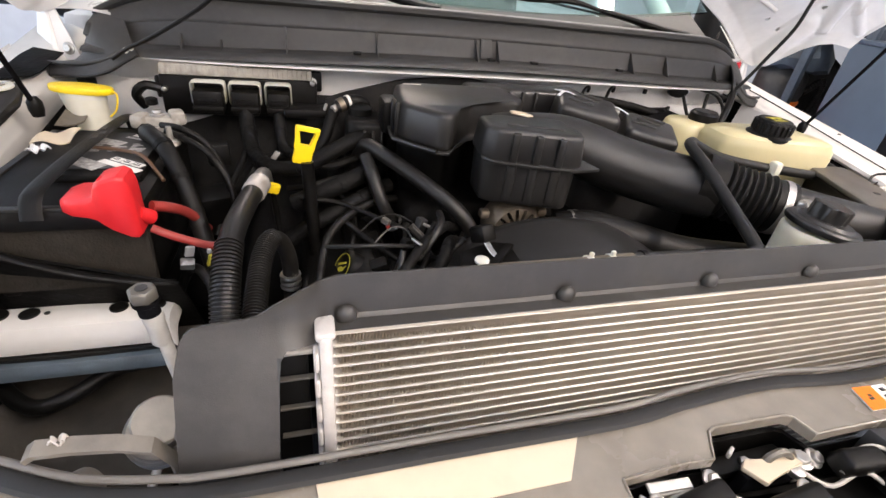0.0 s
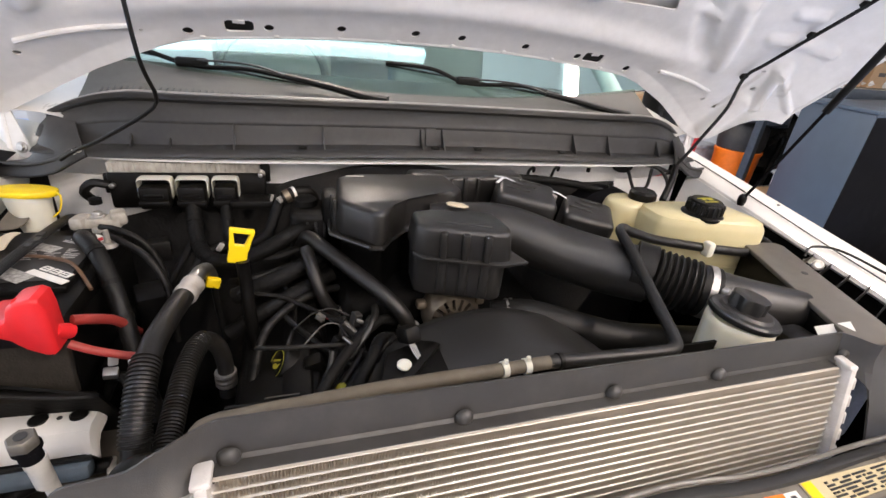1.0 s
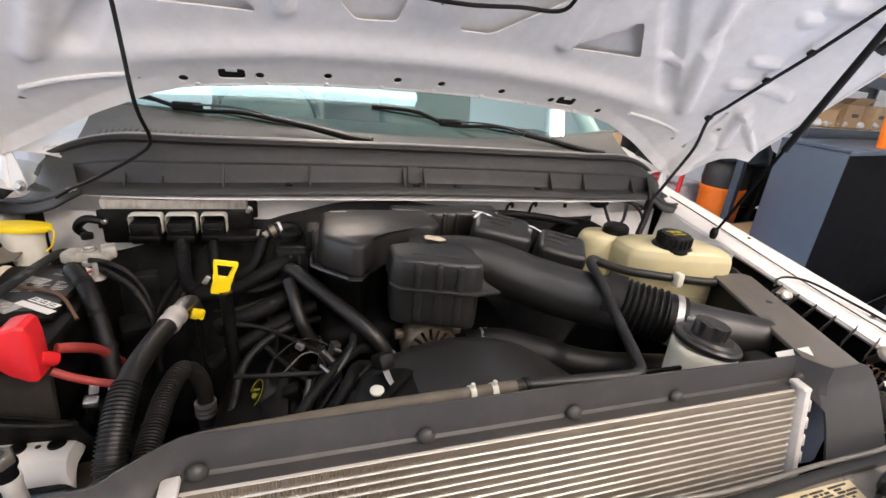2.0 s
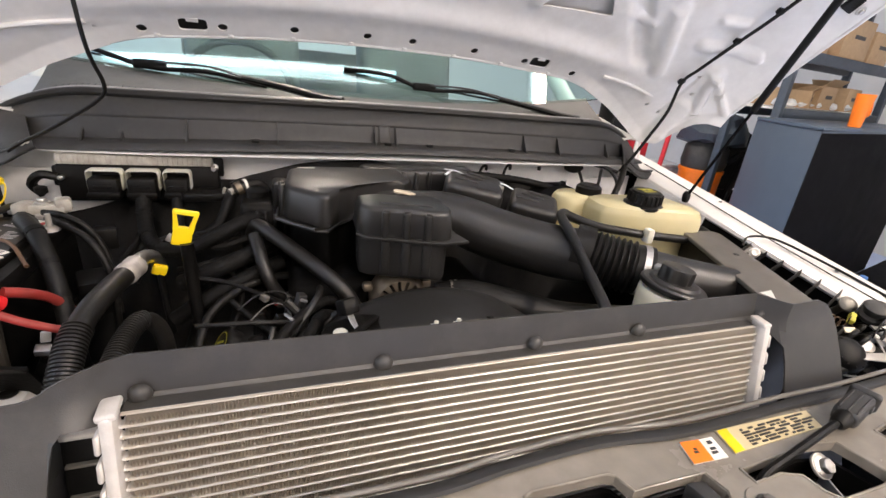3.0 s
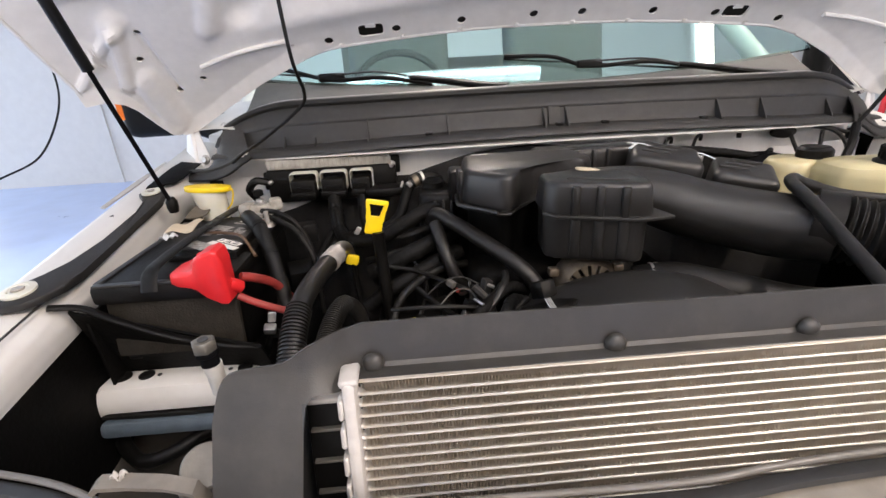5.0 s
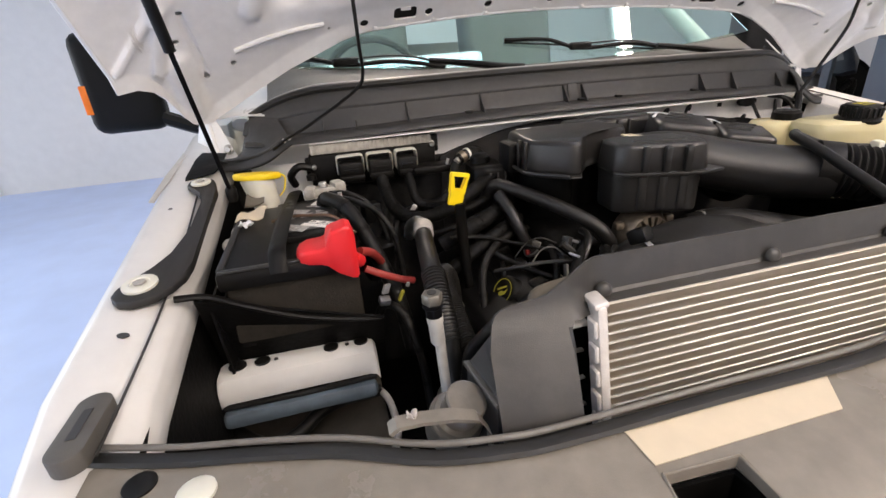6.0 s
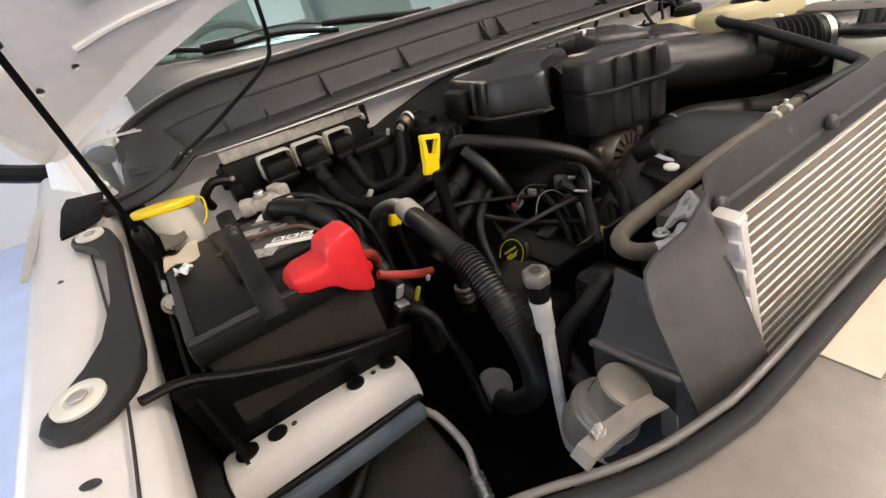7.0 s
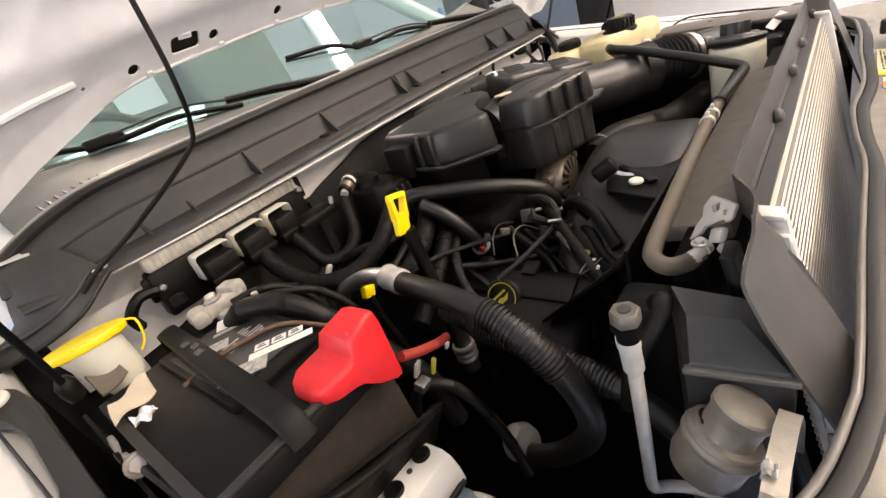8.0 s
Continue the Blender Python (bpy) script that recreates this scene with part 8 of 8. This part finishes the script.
rack = thing("storage_rack", (4.6, 3.3, 0), "dark steel storage rack with cardboard boxes", "rack")
R0 = Vector((3.45, 2.25, 0))
RB = Vector((0.983, 0.183, 0)).normalized()
RA = Vector((-0.183, 0.983, 0))
for i in (0, 1.9):
    for j in (0, 0.36):
        q = R0 + RB * i + RA * j
        part("upright", box((q.x, q.y, 1.25), (0.06, 0.06, 2.5), 0.004, turn=(0, 0, 10.5)), RACK, rack)
for z in (0.45, 1.36, 1.785, 2.40):
    for j in (0, 0.36):
        q = R0 + RB * 0.95 + RA * j
        part("shelf_beam", box((q.x, q.y, z), (1.9, 0.04, 0.085), 0.004, turn=(0, 0, 10.5)), RACK, rack)
    q = R0 + RB * 0.95 + RA * 0.18
    part("shelf_board", box((q.x, q.y, z + 0.035), (1.88, 0.36, 0.015), 0.002, turn=(0, 0, 10.5)), PAPER if z == 1.36 else CARD, rack)


def carton(at, s, rz, openflap=False):
    t = thing("cardboard_box", at, "brown cardboard box with open flaps on the rack" if openflap else "closed brown cardboard box on the rack", "box", "boxes on the rack")
    m = pose(*at, 0, 0, rz)
    part("carton", moved(box((0, 0, s[2] / 2), s, 0.004), m), CARD, t)
    part("tape", moved(box((0, 0, s[2] + 0.0006), (s[0], 0.05, 0.001), 0), m), TANPAPER, t)
    part("mark", moved(box((0.02, -s[1] / 2 - 0.0008, s[2] * 0.55), (s[0] * 0.4, 0.001, 0.03), 0), m), INK, t)
    if openflap:
        part("flap", moved(box((0, -s[1] / 2 - 0.03, s[2] + 0.03), (s[0] * 0.98, 0.09, 0.004), 0.001, 1, turn=(-40, 0, 0)), m), CARD, t)
        part("flap", moved(box((s[0] / 2 + 0.03, 0, s[2] + 0.03), (0.09, s[1] * 0.98, 0.004), 0.001, 1, turn=(0, 40, 0)), m), CARD, t)
    return t


for i, j, z, s, rz, op in ((0.16, 0.18, 1.4125, (0.15, 0.2, 0.14), 20, False), (0.62, 0.18, 1.4125, (0.24, 0.22, 0.14), 30, True), (0.90, 0.18, 1.4125, (0.28, 0.24, 0.19), 8, True), (1.35, 0.18, 1.4125, (0.32, 0.28, 0.2), 14, False),
                           (0.95, 0.18, 1.8375, (0.50, 0.32, 0.30), 10, False), (0.35, 0.18, 1.8375, (0.35, 0.30, 0.24), 14, False), (1.5, 0.18, 1.8375, (0.4, 0.3, 0.25), 10, False)):
    q = R0 + RB * i + RA * j
    carton((q.x, q.y, z), s, rz, op)
random.seed(21)
for k in range(7):
    q = R0 + RB * (0.08 + 0.24 * k) + RA * random.uniform(0.04, 0.1)
    bag = lathe([(0.02, 0), (0.045, 0.012), (0.05, 0.03), (0.03, 0.055), (0.012, 0.06)], 9, pose(q.x, q.y, 1.4125, 0, 0, 30 * k))
    for v in bag.verts:
        v.co += Vector((random.uniform(-.008, .008), random.uniform(-.008, .008), random.uniform(0, .006)))
    whole("parts_bag", bag, CLEARBAG, "crumpled clear bag of small parts on the rack", "bag", "bags on the rack")

# orange shop vacuum
VX, VY = 3.60, 2.90
vac = thing("shop_vacuum", (VX, VY, 0), "orange drum shop vacuum with a dark top and hose", "vacuum cleaner")
part("drum", lathe([(0.15, 0.12), (0.165, 0.15), (0.19, 0.74), (0.20, 0.76), (0.20, 0.78), (0.17, 0.79)], 32, pose(VX, VY, 0)), ORANGE, vac, "orange drum")
part("motor_head", lathe([(0.185, 0.78), (0.20, 0.84), (0.19, 0.98), (0.13, 1.06), (0.05, 1.08)], 28, pose(VX, VY, 0)), COWL, vac, "dark motor head")
part("latch", box((VX - 0.12, VY - 0.22, 0.80), (0.07, 0.04, 0.09), 0.01), ZINC, vac)
part("hose", tube([(VX + 0.12, VY - 0.15, 0.86), (VX + 0.26, VY - 0.18, 0.95), (VX + 0.33, VY - 0.10, 0.60), (VX + 0.28, VY - 0.05, 0.12)], ribbed(0.028, 0.02, 0.08), 10, 0.008), RUBBER, vac)
part("handle", tube([(VX - 0.13, VY, 1.04), (VX - 0.10, VY, 1.14), (VX + 0.10, VY, 1.14), (VX + 0.13, VY, 1.04)], 0.014, 8, 0.02), PLASTIC, vac)
for k in range(4):
    a = radians(45 + 90 * k)
    w = part("caster", lathe([(0.03, -0.014), (0.035, 0), (0.03, 0.014)], 14, pose(VX + 0.22 * math.cos(a), VY + 0.22 * math.sin(a), 0.035, 90, 0, 0)), RUBBER, vac)
    part("fork", box((VX + 0.20 * math.cos(a), VY + 0.20 * math.sin(a), 0.09), (0.07, 0.07, 0.08), 0.01), PLASTIC, vac)
cover = lathe([(0.20, 1.0), (0.29, 1.02), (0.30, 1.12), (0.22, 1.24), (0.10, 1.28)], 14, pose(VX + 0.02, VY, 0.02))
random.seed(31)
for v in cover.verts:
    v.co += Vector((random.uniform(-.03, .03), random.uniform(-.03, .03), random.uniform(-.03, .03)))
whole("dust_sheet", cover, RACK, "crumpled dark blue cloth thrown over the vacuum", "cloth")
chest = thing("tool_chest", (2.95, 3.5, 0), "red steel tool chest on the floor", "tool chest")
part("body", box((2.95, 3.5, 0.50), (0.60, 0.45, 1.0), 0.01), REDTOOL, chest)
for k in range(5):
    d = part("drawer", box((2.95, 3.270, 0.15 + 0.19 * k), (0.56, 0.02, 0.17), 0.004), REDTOOL, chest)
    part("pull", box((2.95, 3.255, 0.21 + 0.19 * k), (0.4, 0.014, 0.02), 0.004), STEEL, d)
bin_ = thing("blue_bin", (3.62, 3.42, 0), "light blue plastic storage bin", "bin")
part("tub", box((3.62, 3.42, 0.35), (0.30, 0.30, 0.70), 0.03, 3), CLEARBAG, bin_)
part("rim", box((3.62, 3.42, 0.715), (0.33, 0.33, 0.03), 0.01), CLEARBAG, bin_)
pole = thing("red_jack_handle", (3.20, 3.0, 0), "red painted jack handle standing upright", "jack handle")
part("shaft", tube([(3.14, 3.0, 0.0), (3.19, 3.02, 0.6), (3.25, 3.04, 1.25)], 0.022, 10, 0.1), REDTOOL, pole)
part("grip", tube([(3.245, 3.038, 1.22), (3.27, 3.05, 1.45)], 0.026, 10, 0.1), BLUE, pole)
part("foot", box((3.14, 3.0, 0.04), (0.2, 0.3, 0.08), 0.02), BLACKSTEEL, pole)
wheel = thing("spare_wheel", (4.1, 3.05, 0), "black tyre on a steel rim leaning by the vacuum", "wheel")
part("tyre", lathe([(0.17, -0.07), (0.26, -0.085), (0.30, -0.06), (0.305, 0.0), (0.30, 0.06), (0.26, 0.085), (0.17, 0.07)], 36, pose(3.98, 2.98, 0.86, 80, 0, -40)), RUBBER, wheel)
part("rim", lathe([(0.03, -0.03), (0.10, -0.03), (0.17, -0.06), (0.175, 0.06), (0.10, 0.03), (0.03, 0.03)], 24, pose(3.98, 2.98, 0.86, 80, 0, -40)), ZINC, wheel)
part("stand", box((4.0, 3.02, 0.28), (0.3, 0.3, 0.56), 0.02), BLACKSTEEL, wheel)
carton((3.30, 4.05, 0), (0.45, 0.4, 1.10), 12)

# cable loop on the wall beside the driver
whole("wall_cable", tube([(-4.93, 6.0, 3.36), (-4.90, 6.12, 2.6), (-4.86, 6.16, 1.9), (-4.86, 6.167, 1.386), (-4.86, 5.916, 0.99), (-4.86, 5.459, 0.643), (-4.86, 4.833, 0.523), (-4.86, 4.4, 0.45), (-4.86, 4.1, 0.2), (-4.86, 4.0, 0.012), (-4.86, 3.6, 0.012)], 0.012, 8, 0.04), RUBBER, "dark cable hanging in a loop in the doorway", "cable")
